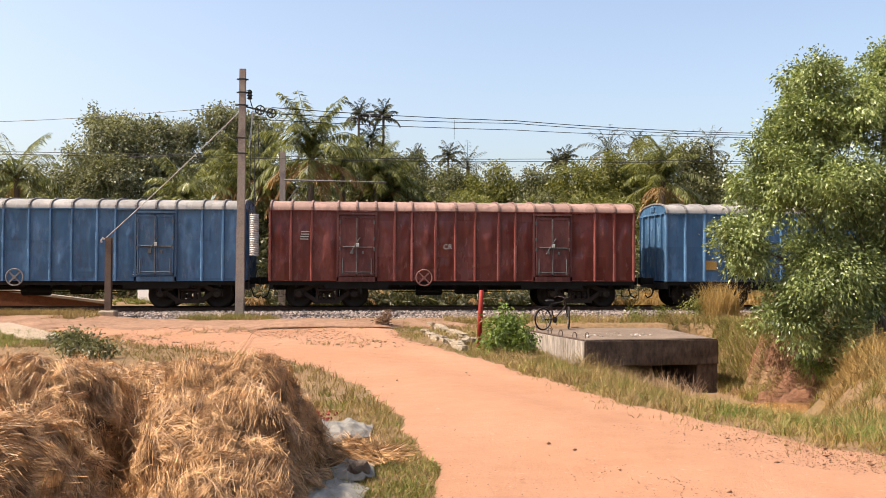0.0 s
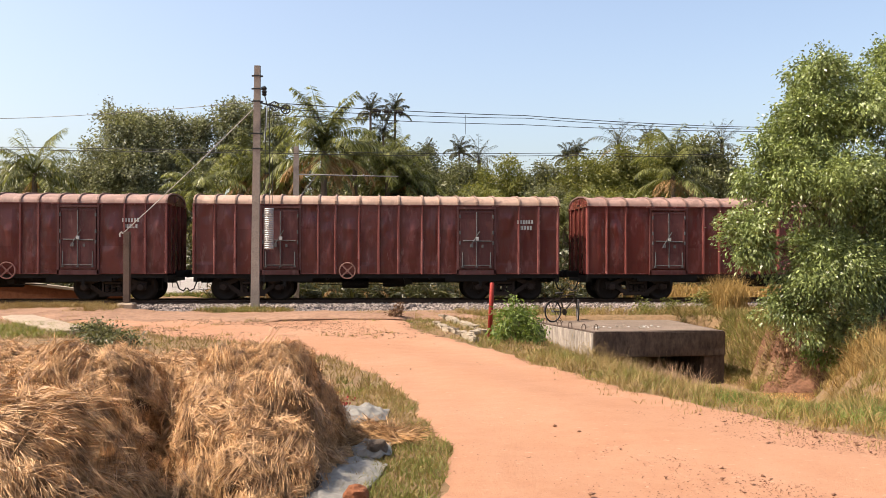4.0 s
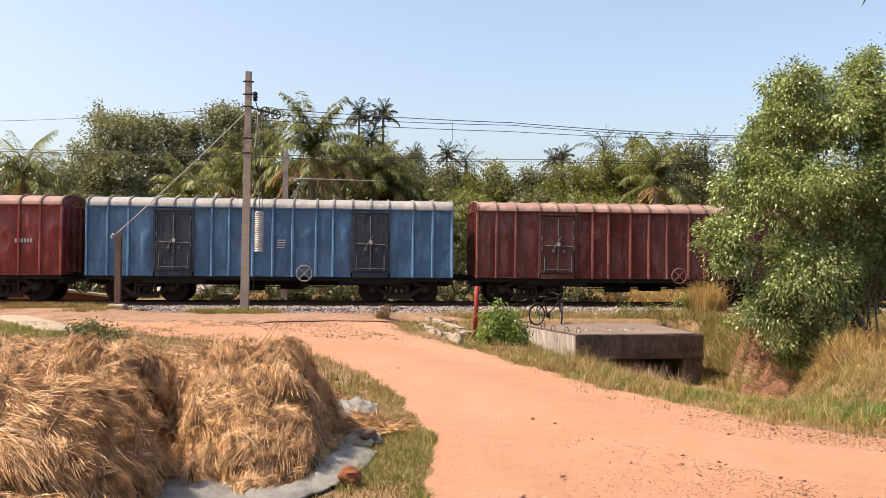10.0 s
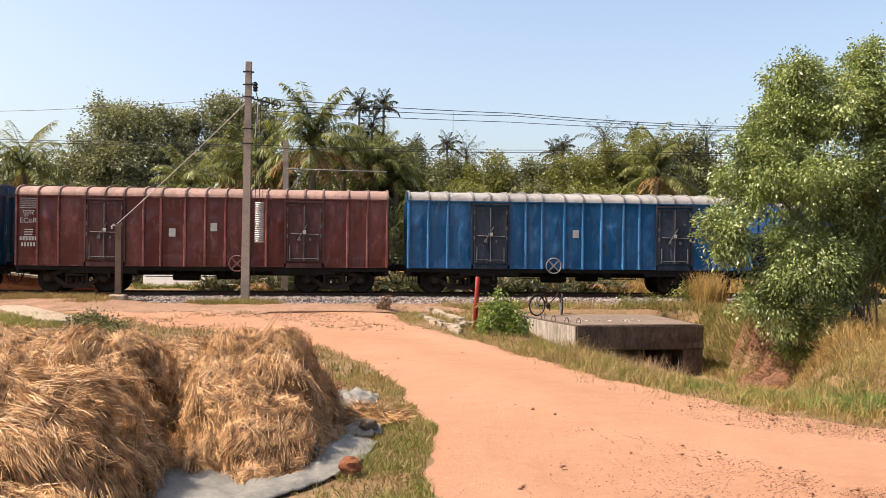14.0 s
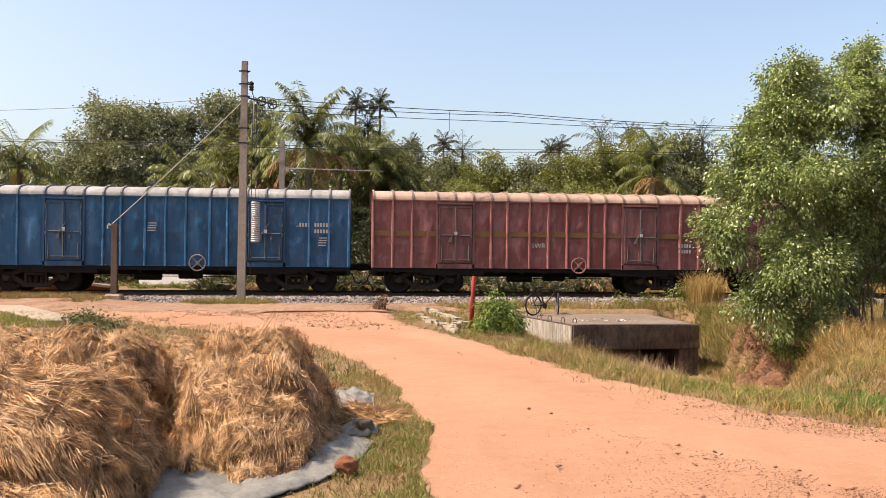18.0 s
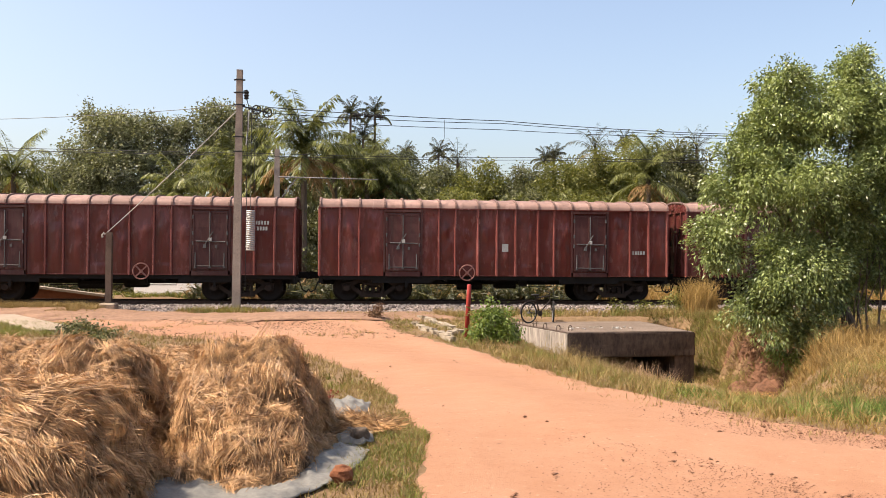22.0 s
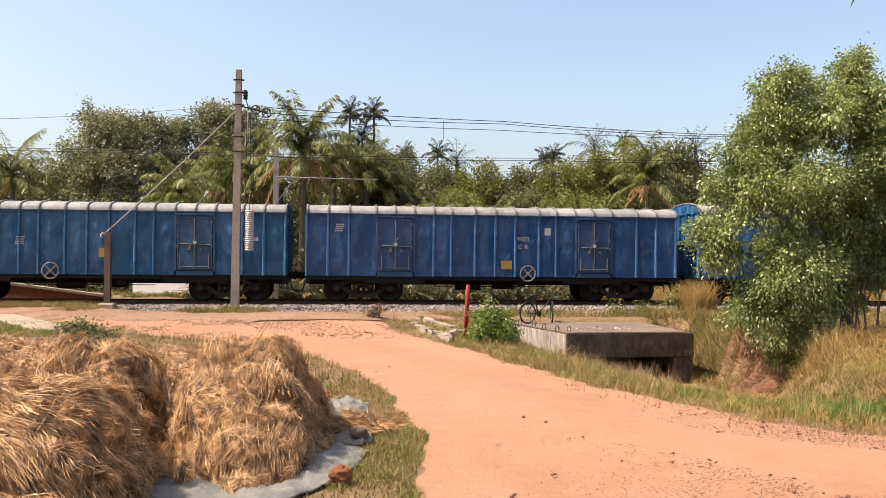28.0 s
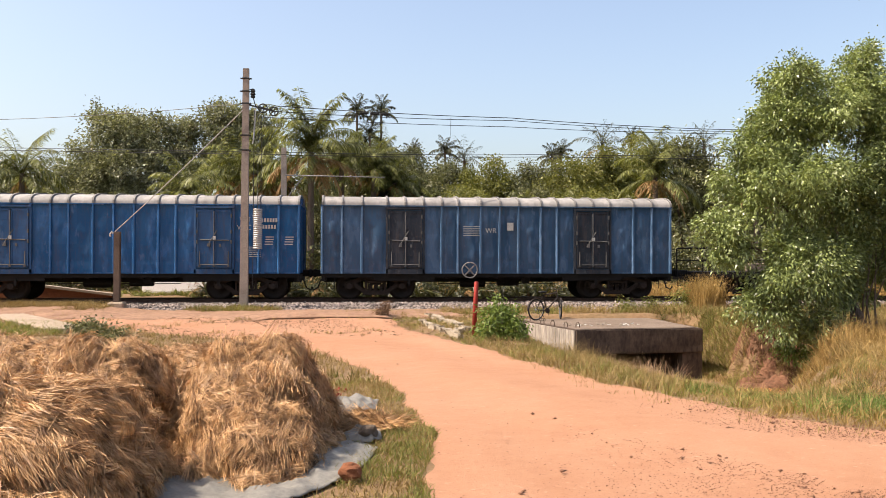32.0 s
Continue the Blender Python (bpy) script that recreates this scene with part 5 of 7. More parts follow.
def bicycle(at):
    b = thing("bicycle", at, "old dark bicycle standing on the concrete culvert", "bicycle")
    wheel_me = bpy.data.meshes.new("wheel")
    for x, turn in ((-0.53, 0), (0.53, 52)):
        bm = bmesh.new()
        ring = [(0.30 * math.cos(2 * math.pi * j / 28), 0, 0.30 * math.sin(2 * math.pi * j / 28)) for j in range(29)]
        tube(bm, ring, 0.012, 6, caps=False)
        lathe(bm, [(0.03, -0.04), (0.03, 0.04)], 8)
        wheel = part("wheel", bm, TUBE, b, at=pose(x, 0, 0.335, 0, 0, turn))
        bm = bmesh.new()
        ring = [(0.322 * math.cos(2 * math.pi * j / 28), 0, 0.322 * math.sin(2 * math.pi * j / 28)) for j in range(29)]
        tube(bm, ring, 0.024, 7, caps=False)
        part("tyre", bm, RUBBER, wheel)
        bm = bmesh.new()
        for j in range(18):
            a = 2 * math.pi * j / 18
            tube(bm, [(0.02 * math.cos(a + 1), 0.02 * (-1) ** j, 0.02 * math.sin(a + 1)), (0.30 * math.cos(a), 0, 0.30 * math.sin(a))], 0.003, 3)
        part("spokes", bm, TUBE, wheel)
        bm = bmesh.new()
        arc = [(0.36 * math.cos(radians(q)), 0, 0.36 * math.sin(radians(q))) for q in range(20 if x > 0 else 40, 190 if x < 0 else 130, 12)]
        strip = [[bm.verts.new((a, y, c)) for y in (-0.03, 0.03)] for a, _, c in arc]
        for p, q in zip(strip, strip[1:]):
            bm.faces.new((p[0], p[1], q[1], q[0]))
        part("mudguard", bm, BIKE, b, at=pose(x, 0, 0.335, 0, 0, turn))
    bm = bmesh.new()
    pts = dict(rear=(-0.53, 0, 0.335), bb=(-0.08, 0, 0.30), seat=(-0.22, 0, 0.80), head=(0.36, 0, 0.86), low=(0.39, 0, 0.70), front=(0.53, 0, 0.335))
    for p, q, r in (("rear", "bb", 0.016), ("rear", "seat", 0.015), ("bb", "seat", 0.02), ("seat", "head", 0.02), ("bb", "low", 0.021), ("head", "low", 0.022), ("low", "front", 0.018)):
        tube(bm, [pts[p], pts[q]], r, 7)
    part("frame", bm, BIKE, b)
    bm = bmesh.new()
    tube(bm, [(0.20, -0.28, 0.98), (0.33, -0.26, 1.02), (0.40, -0.1, 0.99), (0.36, 0, 0.96), (0.40, 0.1, 0.99), (0.33, 0.26, 1.02), (0.20, 0.28, 0.98)], 0.012, 6)
    tube(bm, [(0.36, 0, 0.86), (0.355, 0, 0.97)], 0.014, 6)
    part("handlebar", bm, BIKE, b)
    bm = bmesh.new()
    box(bm, (-0.26, 0, 0.90), (0.27, 0.16, 0.06), bevel=0.025)
    tube(bm, [(-0.22, 0, 0.78), (-0.245, 0, 0.88)], 0.013, 6)
    part("saddle", bm, RUBBER, b)
    bm = bmesh.new()
    for y in (-0.07, 0.0, 0.07):
        beam(bm, (-0.78, y, 0.72), (-0.32, y, 0.72), 0.015, 0.012)
    tube(bm, [(-0.7, -0.07, 0.72), (-0.53, -0.07, 0.335)], 0.007, 5)
    tube(bm, [(-0.7, 0.07, 0.72), (-0.53, 0.07, 0.335)], 0.007, 5)
    part("luggage_rack", bm, BIKE, b)
    bm = bmesh.new()
    lathe(bm, [(0.095, -0.05), (0.095, -0.04)], 16, Matrix.Translation((-0.08, 0, 0.30)))
    beam(bm, (-0.08, -0.06, 0.30), (-0.03, -0.06, 0.14), 0.02, 0.012)
    beam(bm, (-0.08, 0.06, 0.30), (-0.13, 0.06, 0.46), 0.02, 0.012)
    part("crank", bm, BIKE, b)
    bm = bmesh.new()
    tube(bm, [(-0.5, -0.08, 0.34), (-0.55, -0.2, 0.0), (-0.3, -0.2, 0.0), (-0.45, -0.08, 0.34)], 0.01, 5)
    part("stand", bm, BIKE, b)
    bpy.data.meshes.remove(wheel_me)
    return b


bicycle(pose(6.1, 27.7, -0.405, 0, 0, 30))

# broken stone kerb beside the road
KERB = grainy("pale_kerb_stone", (0.15, 0.118, 0.08), (0.37, 0.305, 0.225), 5, 30, 0.9, relief=0.8)
kerb = thing("stone_kerb", (0, 0, 0), "two broken rows of low pale stones edging the road", "kerb")
rng = np.random.default_rng(3)
for j, (row, u) in enumerate([(0, k / 11 + 0.0) for k in range(12)] + [(1, k / 11) for k in range(10)] + [(2, k / 4) for k in range(5)]):
    a, b = ((1.76, 24.95), (2.32, 20.1)) if row == 0 else ((2.14, 27.7), (2.80, 22.3)) if row == 1 else ((2.25, 20.7), (2.72, 21.5))
    x, y = a[0] + (b[0] - a[0]) * u + rng.normal(0, 0.03), a[1] + (b[1] - a[1]) * u + rng.normal(0, 0.08)
    bm = bmesh.new()
    bmesh.ops.create_cube(bm, size=1)
    bmesh.ops.subdivide_edges(bm, edges=bm.edges[:], cuts=2, use_grid_fill=True)
    for v in bm.verts:
        v.co = v.co * (1 - 0.14 * v.co.length) + Vector((noise.noise(v.co * 2 + Vector((j, 0, 0))), noise.noise(v.co * 2 + Vector((0, j, 0))), 0.8 * noise.noise(v.co * 2.5 + Vector((0, 0, j))))) * 0.16
    size = (rng.uniform(0.34, 0.52), rng.uniform(0.15, 0.22), rng.uniform(0.12, 0.20)) if row < 2 else (rng.uniform(0.2, 0.32), rng.uniform(0.18, 0.25), rng.uniform(0.18, 0.27))
    part("kerb_stone", bm, KERB, kerb, at=pose(x, y, float(height(x, y)) + 0.04, rng.uniform(-8, 8), rng.uniform(-6, 6), 97 + rng.normal(0, 7)) @ Matrix.Diagonal((*size, 1)))

drain = thing("drain_edge", pose(-9.85, 26.6, -0.36, 0, 0, -57), "pale concrete edge of a roadside drain", "drain edge")
bm = bmesh.new()
box(bm, (0, 0, 0.08), (9.6, 0.95, 0.22), bevel=0.03)
part("cap", bm, STONE, drain)

ramp_wall = thing("crossing_ramp_wall", (0, 0, 0), "low laterite ramp wall with concrete coping beyond the track", "ramp wall")
def ramp_strip(z0, z1, name, mat, grow, note=""):
    bm = bmesh.new()
    lo = [(-24.0, 38.6 - grow), (-10.4, 38.0 - grow), (-10.4, 38.35 + grow), (-24.0, 38.95 + grow)]
    vs = [bm.verts.new((x, y, (1.75 if x < -20 else 0.05) + z0)) for x, y in lo] + [bm.verts.new((x, y, (1.75 if x < -20 else 0.05) + z1)) for x, y in lo]
    for f in ((3, 2, 1, 0), (0, 1, 5, 4), (1, 2, 6, 5), (2, 3, 7, 6), (3, 0, 4, 7), (4, 5, 6, 7)):
        bm.faces.new([vs[q] for q in f])
    part(name, bm, mat, ramp_wall, note)


ramp_strip(-2.2, -0.10, "wall", LATERITE, 0.0, "red laterite wall face")
ramp_strip(-0.10, 0.0, "coping", CONCRETE, 0.05, "pale concrete coping")

hut = thing("low_wall", (0, 0, 0), "whitewashed low wall beyond the track", "wall")
bm = bmesh.new()
box(bm, (0, 0, 0.1), (4.0, 0.3, 1.25), bevel=0.04)
part("wall", bm, PLASTER, hut, at=pose(-9.0, 44.6, -0.12, 0, 0, -20))
fence = thing("fence", (0, 0, 0), "row of grey concrete fence posts beyond the track", "fence")
fp = mesh_of("fence_post", lambda b: box(b, (0, 0, 0.5), (0.16, 0.16, 1.7), bevel=0.015), MAST)
for j in range(5):
    part("fence_post", fp, None, fence, at=(-8.4 + j * 0.78 + 0.2 * (j % 2), 45.6, -0.3))

# ---------- straw ----------
def dome(c, ax, ay, H, th, ph, seed, flare=0.0, right=0.42, square=2.7, front=0.16):
    """A point on a steep-sided heap with a broad rounded top; flare widens it towards the track."""
    cs, sn = np.cos(th), np.sin(th)
    rr = (np.abs(cs) ** square + np.abs(sn) ** square) ** (-1 / square)
    s = np.sin(ph) ** 0.9
    batter = 0.30 + (right - 0.30) * np.clip(cs, 0, 1) + front * np.clip(-sn, 0, 1) - 0.04 * np.clip(-cs, 0, 1)
    p = np.cos(ph) ** 0.30 * (1.02 - batter * s) * rr
    p = p * (1 + 0.04 * np.sin(3 * th + seed) + 0.03 * np.sin(7 * th + 2.3 * seed + 4 * ph))
    x = ax * cs * p * (1 + flare * sn * p)
    y = ay * sn * p
    z = H * s * (1 + 0.06 * np.sin(2 * th + seed * 1.7) + 0.05 * np.sin(6 * x + seed) * np.sin(5 * y + 2 * seed) + 0.10 * flare * sn * p)
    lump = 0.055 * np.sin(6 * z + 5 * y + seed) * np.sin(5 * x - 4 * y + 2 * seed) + 0.050 * np.sin(13 * z - 9 * x + seed) * np.sin(10 * y + 8 * x + 1.3 * seed) + 0.032 * np.sin(27 * z + 21 * x) * np.sin(23 * y - 9 * x + seed)
    return np.stack([c[0] + x + lump * cs, c[1] + y + lump * sn, c[2] + z + 0.8 * lump * s], -1)


def straw_heap(c, ax, ay, H, seed, count, label, flare=0.0, right=0.42, square=2.7, front=0.16):
    rng = np.random.default_rng(seed)
    h = thing("straw_heap", (0, 0, 0), label, "straw heap", "straw heaps by the road")
    nt, npn = 120, 36
    th, ph = np.meshgrid(np.linspace(0, 2 * np.pi, nt, endpoint=False), np.linspace(0.0, np.pi / 2 - 1e-4, npn))
    v = dome(c, ax, ay, H, th, ph, seed, flare, right, square, front).reshape(-1, 3)
    i, j = np.meshgrid(np.arange(npn - 1), np.arange(nt), indexing="ij")
    faces = np.stack([i * nt + j, i * nt + (j + 1) % nt, (i + 1) * nt + (j + 1) % nt, (i + 1) * nt + j], -1).reshape(-1, 4)
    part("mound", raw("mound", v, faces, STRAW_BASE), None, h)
    # sheaves flung over one another: each of many straws lying nearly one way, thick in its middle and frayed at its end
    e = 1e-3
    per = 110
    m = count // per

    def spots(k):
        """Places spread evenly over flanks and top."""
        q = rng.random(k)
        flank, top = np.arcsin(rng.uniform(0.03, 0.9, k)), np.arccos(np.clip(np.sqrt(rng.random(k)), 1e-3, 1) ** (1 / 0.36))
        return rng.uniform(0, 2 * np.pi, k), np.where(q < 0.55, flank, np.clip(top, 0.03, 1.565))

    bt, bp = spots(m)
    turn = rng.normal(0.25, 0.65, m)
    rise, broad, far = rng.uniform(0.01, 0.12, m), rng.uniform(0.03, 0.07, m), rng.uniform(0.75, 1.25, m)
    loose = rng.uniform(0.05, 0.20, m)
    n = count
    k = rng.integers(0, m, n)
    single = rng.random(n) < 0.04
    st, sp = spots(n)
    th, ph = np.where(single, st, bt[k]), np.where(single, sp, bp[k])

    def frame_at(th, ph):
        p = dome(c, ax, ay, H, th, ph, seed, flare, right, square, front)
        dth = unit(dome(c, ax, ay, H, th + e, ph, seed, flare, right, square, front) - p)
        dph = unit(dome(c, ax, ay, H, th, np.minimum(ph + e, np.pi / 2 - 1e-4), seed, flare, right, square, front) - p)
        return p, dth, dph, unit(np.cross(dth, dph))

    p, dth, dph, nor = frame_at(th, ph)
    ang = np.where(single, rng.normal(0, 1.3, n), turn[k] + rng.normal(0, 1, n) * loose[k])
    flat = np.clip(nor[:, 2], 0, 1)
    ang = ang * (0.75 + 1.5 * flat ** 2)
    way = -dph * np.cos(ang)[:, None] + dth * np.sin(ang)[:, None]
    across = unit(np.cross(nor, way))
    off = rng.normal(0, 1, n)
    L = (rng.uniform(0.09, 0.24, n) * far[k])[:, None]
    W = rng.uniform(0.0011, 0.0025, n)[:, None]
    lift = rise[k] * np.exp(-0.5 * off ** 2) * rng.random(n) ** 0.6 + rng.uniform(0.0, 0.012, n) + (rng.random(n) < 0.03) * rng.uniform(0.01, 0.04, n)
    p = p + across * (off * broad[k])[:, None] + way * rng.normal(0, 0.05, (n, 1))
    lift = lift[:, None]
    tilt = rng.normal(0.0, 0.05, (n, 1))
    a = p + nor * (lift * 0.3) - way * L * 0.5
    b = p + nor * (lift + 0.004) + across * rng.normal(0, 0.05, (n, 1)) * L
    d = b + way * L * 0.5 + nor * tilt * L + np.array([0, 0, -1]) * L * 0.08
    side = unit(np.cross(way, nor + 0.8 * rng.normal(size=(n, 3)))) * W
    v = np.stack([a - side, a + side, b + side, b - side, d + side * 0.6, d - side * 0.6], 1).reshape(-1, 3)
    q = np.arange(n)[:, None] * 6
    f = np.concatenate([q + [0, 1, 2, 3], q + [3, 2, 4, 5]])
    part("straw", raw("straw", v, f, STRAW), None, h, "loose golden straws", kind="stuff")
    return h


straw_heap((-2.31, 5.75, -0.05), 0.90, 1.3, 0.79, 2, 140000, "tall rounded heap of golden paddy straw on tarpaulin", 0.0, 0.08, 4.0, 0.52)
straw_heap((-0.80, 7.42, -0.05), 0.60, 1.40, 0.80, 5, 135000, "broad rounded heap of golden paddy straw on tarpaulin", 0.20, 0.62, 3.2, 0.34)
straw_heap((-2.05, 7.45, -0.05), 0.52, 0.50, 0.84, 8, 40000, "small heap of golden paddy straw between taller ones")
straw_heap((-3.6, 9.2, -0.05), 1.5, 1.3, 0.66, 9, 75000, "low trampled heap of golden paddy straw behind others")
straw_heap((-2.0, 9.2, -0.05), 0.85, 0.85, 0.60, 12, 42000, "low heap of golden paddy straw between taller ones")
straw_heap((-4.3, 7.2, -0.05), 1.1, 1.0, 0.66, 14, 24000, "rounded heap of golden paddy straw at the pile's edge")


def sheet(name, upper, lower, label, seed, puff):
    """A sheet of tarpaulin between two edge lines, with folds."""
    nu, nv = 90, 40
    a, b = along(upper, nu), along(lower, nu)
    w = np.linspace(0, 1, nv)[None, :, None]
    xy = a[:, None] * (1 - w) + b[:, None] * w
    x, y = xy[..., 0], xy[..., 1]
    fold = np.array([[1 - 3.2 * abs(noise.noise((p * 3.1 + seed, q * 3.7, seed))) + 0.7 * (1 - 3.2 * abs(noise.noise((p * 7.3, q * 6.1 + seed, 2.0)))) for p, q in zip(r1, r2)] for r1, r2 in zip(x, y)])
    mound = np.sin(np.pi * np.linspace(0, 1, nu))[:, None] ** 0.6 * np.sin(np.pi * np.linspace(0, 1, nv))[None, :] ** 0.6
    z = height(x, y) + 0.022 + puff * mound * (0.75 + 0.35 * fold) + 0.008 * fold * fold
    top = np.stack([x, y, z], 2).reshape(-1, 3)
    i = (np.arange(nu - 1)[:, None] * nv + np.arange(nv - 1)[None, :]).ravel()
    f = np.stack([i, i + 1, i + nv + 1, i + nv], 1)
    ob = part(name, smooth(raw(name, top, f, TARP)), None)
    s = ob.modifiers.new("thickness", "SOLIDIFY")
    s.thickness = 0.006
    return tagged(ob, label, "tarpaulin")


sheet("tarpaulin", [(-2.4, 6.3), (-1.2, 6.5), (-0.75, 6.75), (-0.5, 7.1), (-0.3, 7.55), (0.02, 7.5)], [(-2.4, 5.2), (-0.7, 5.5), (-0.28, 5.95), (-0.03, 6.4), (0.10, 6.9), (0.16, 7.3)], "grey dusty tarpaulin sheet spread under the straw", 1.0, 0.045)
sheet("tarpaulin", [(-0.6, 9.8), (-0.25, 9.95), (0.05, 9.85), (0.22, 9.6)], [(-0.5, 8.6), (-0.3, 8.6), (-0.1, 8.75), (0.18, 9.1)], "crumpled grey tarpaulin edge sticking out of the straw", 4.0, 0.075)
sheet("tarpaulin", [(-0.15, 7.95), (0.0, 8.0), (0.12, 8.05), (0.2, 8.05)], [(-0.1, 7.55), (0.0, 7.5), (0.1, 7.5), (0.2, 7.6)], "small crumpled flap of grey tarpaulin", 2.0, 0.06)

rng = np.random.default_rng(21)
n = 1800
r, a = 0.42 * np.sqrt(rng.random(n)), rng.uniform(0, 2 * np.pi, n)
p = np.stack([0.0 + r * np.cos(a), 8.3 + 1.1 * r * np.sin(a), 0.03 + 0.09 * rng.random(n) * (1 - r / 0.42)], 1)
part("scattered_straw", blade_mesh("scattered_straw", p, np.stack([np.cos(a * 3), np.sin(a * 5), rng.normal(0.1, 0.2, n)], 1), rng.uniform(0.1, 0.3, n), 0.007, STRAW, rng, 0.2), None,
     label="loose straws strewn on the verge", kind="stuff")

for x, y, s, mat, label in ((-0.06, 6.22, 0.066, RED_STONE, "reddish-brown laterite stone holding down the tarpaulin"), (0.08, 7.62, 0.07, BARK, "dark clod of earth lying on the tarpaulin")):
    bm = bmesh.new()
    bmesh.ops.create_icosphere(bm, subdivisions=3, radius=1)
    for v in bm.verts:
        v.co *= 1 + 0.35 * noise.noise(v.co * 1.4 + Vector((x, y, 0))) + 0.12 * noise.noise(v.co * 5)
    tagged(part("stone", bm, mat, at=pose(x, y, 0.075, 0, 0, 30) @ Matrix.Diagonal((s * 1.25, s, s, 1))), label, "stone")

# grit and clods on the road
def crumbs(name, x, y, size, mat, label, flat=0.8):
    n = len(x)
    base = np.stack([x, y, height(x, y) + 0.026 + size * 0.2], 1)
    jit = octa[None] * rng.uniform(0.6, 1.3, (n, 6, 1)) + rng.normal(0, 0.2, (n, 6, 3))
    v = (base[:, None] + jit * size[:, None, None] * [1.3, 1, flat]).reshape(-1, 3)
    part(name, raw(name, v, (np.arange(n)[:, None, None] * 6 + of[None]).reshape(-1, 3), mat), None, label=label, kind="stuff")


rng = np.random.default_rng(31)
n = 80000
x, y = rng.uniform(0.6, 7.5, n), 5.0 + 6.5 * rng.random(n) ** 1.5
keep = on_road(x, y) & (rng.random(n) < np.clip(0.03 + 0.97 * np.clip((x / y - 0.16) / 0.42, 0, 1) ** 1.9, 0.03, 1)) & (y < 9.6) & (waves(x * 1.3, y * 1.3) > -0.5 + 0.5 * rng.random(n))
x, y = x[keep], y[keep]
crumbs("road_grit", x, y, rng.uniform(0.002, 0.0065, len(x)) * (1 + 2.0 * (rng.random(len(x)) < 0.02)), GRIT, "brown grit and crumbs of earth on the road")
n = 17000
x, y = rng.uniform(-12, 3.0, n), rng.uniform(12, 30.6, n)
keep = (y > 20.5) | (rng.random(n) < 0.03)
x, y = x[keep], y[keep]
crumbs("earth_clods", x, y, rng.uniform(0.007, 0.022, len(x)) * (1 + 1.5 * (rng.random(len(x)) < 0.05)), CLOD, "clods of brown earth on the crossing", 0.5)
x, y = rng.normal(-5.0, 2.2, 2000), rng.normal(24.8, 1.3, 2000)
crumbs("earth_clods", x, y, rng.uniform(0.008, 0.026, 2000), CLOD, "trampled clods of earth on the road", 0.45)
x, y = rng.uniform(-10, 2.0, 120), rng.uniform(20, 30.6, 120)
crumbs("road_grit", x, y, rng.uniform(0.01, 0.03, 120), GRIT, "dark stones on the crossing", 0.5)

# muddy water in the ditch
bm = bmesh.new()
vs = [bm.verts.new((10.0 + 1.9 * math.cos(a) + 0.2 * math.sin(3 * a), 20.0 + 1.4 * math.sin(a), 0)) for a in [2 * math.pi * j / 32 for j in range(32)]]
bm.faces.new(vs)
part("water", bm, WATER, at=(0, 0, -1.72), label="shallow orange-brown muddy water in the ditch", kind="structure")

# ---------- plants ----------
def limbs(parent, base, heads, r0, mat=BARK, seed=0):
    """A trunk that forks into limbs reaching for the heads of the crown."""
    rnd = random.Random(seed)
    base = Vector(base)
    cx = sum((Vector(h) for h in heads), Vector()) / len(heads)
    fork = base.lerp(cx, 0.35)
    bm = bmesh.new()
    bend = Vector((rnd.uniform(-0.2, 0.2), rnd.uniform(-0.2, 0.2), 0))
    tube(bm, [base - Vector((0, 0, 0.3)), base.lerp(fork, 0.5) + bend, fork], [r0 * 1.25, r0, r0 * 0.8], 9)
    part("trunk", bm, mat, parent)
    for h in heads:
        h = Vector(h)
        bm = bmesh.new()
        mid = fork.lerp(h, 0.5) + Vector((rnd.uniform(-0.25, 0.25), rnd.uniform(-0.25, 0.25), 0.15))
        tube(bm, [fork, mid, h], [r0 * 0.55, r0 * 0.34, r0 * 0.12], 7)
        for _ in range(4):
            q = h + Vector([rnd.uniform(-1, 1) for _ in range(3)]) * (h - fork).length * 0.16
            tube(bm, [mid.lerp(h, rnd.random()), q], [r0 * 0.14, r0 * 0.04], 5)
        part("limb", bm, mat, parent)


def crown_points(lobes, twigs, per, spread, rng, clumps=20):
    """Leaf places in tufts over the lobes of a crown, with dark gaps between the tufts and a thin core."""
    out, ways = [], []
    vol = np.array([l[3] ** 2 for l in lobes])
    for (x, y, z, r), share in zip(lobes, vol / vol.sum()):
        n = max(3, int(twigs * share))
        hub = unit(rng.normal(size=(clumps, 3))) * r * rng.uniform(0.50, 0.82, (clumps, 1)) * [1, 1, 0.95]
        girth = r * rng.uniform(0.26, 0.46, clumps)
        q = rng.integers(0, clumps, n)
        d = unit(rng.normal(size=(n, 3)) + [0, 0, 0.25])
        t = hub[q] + d * (girth[q] * rng.uniform(0.45, 1.0, n))[:, None] * [1.1, 1.1, 0.8]
        core = rng.random(n) < 0.2
        t[core] = d[core] * r * rng.uniform(0.1, 0.6, (core.sum(), 1))
        p = np.array([x, y, z]) + t[:, None] + rng.normal(size=(n, per, 3)) * spread
        out.append(p.reshape(-1, 3))
        ways.append((d[:, None] * 0.8 + unit(t + 1e-6)[:, None] * 0.5 + rng.normal(size=(n, per, 3)) * 0.6).reshape(-1, 3))
    return np.concatenate(out), np.concatenate(ways)


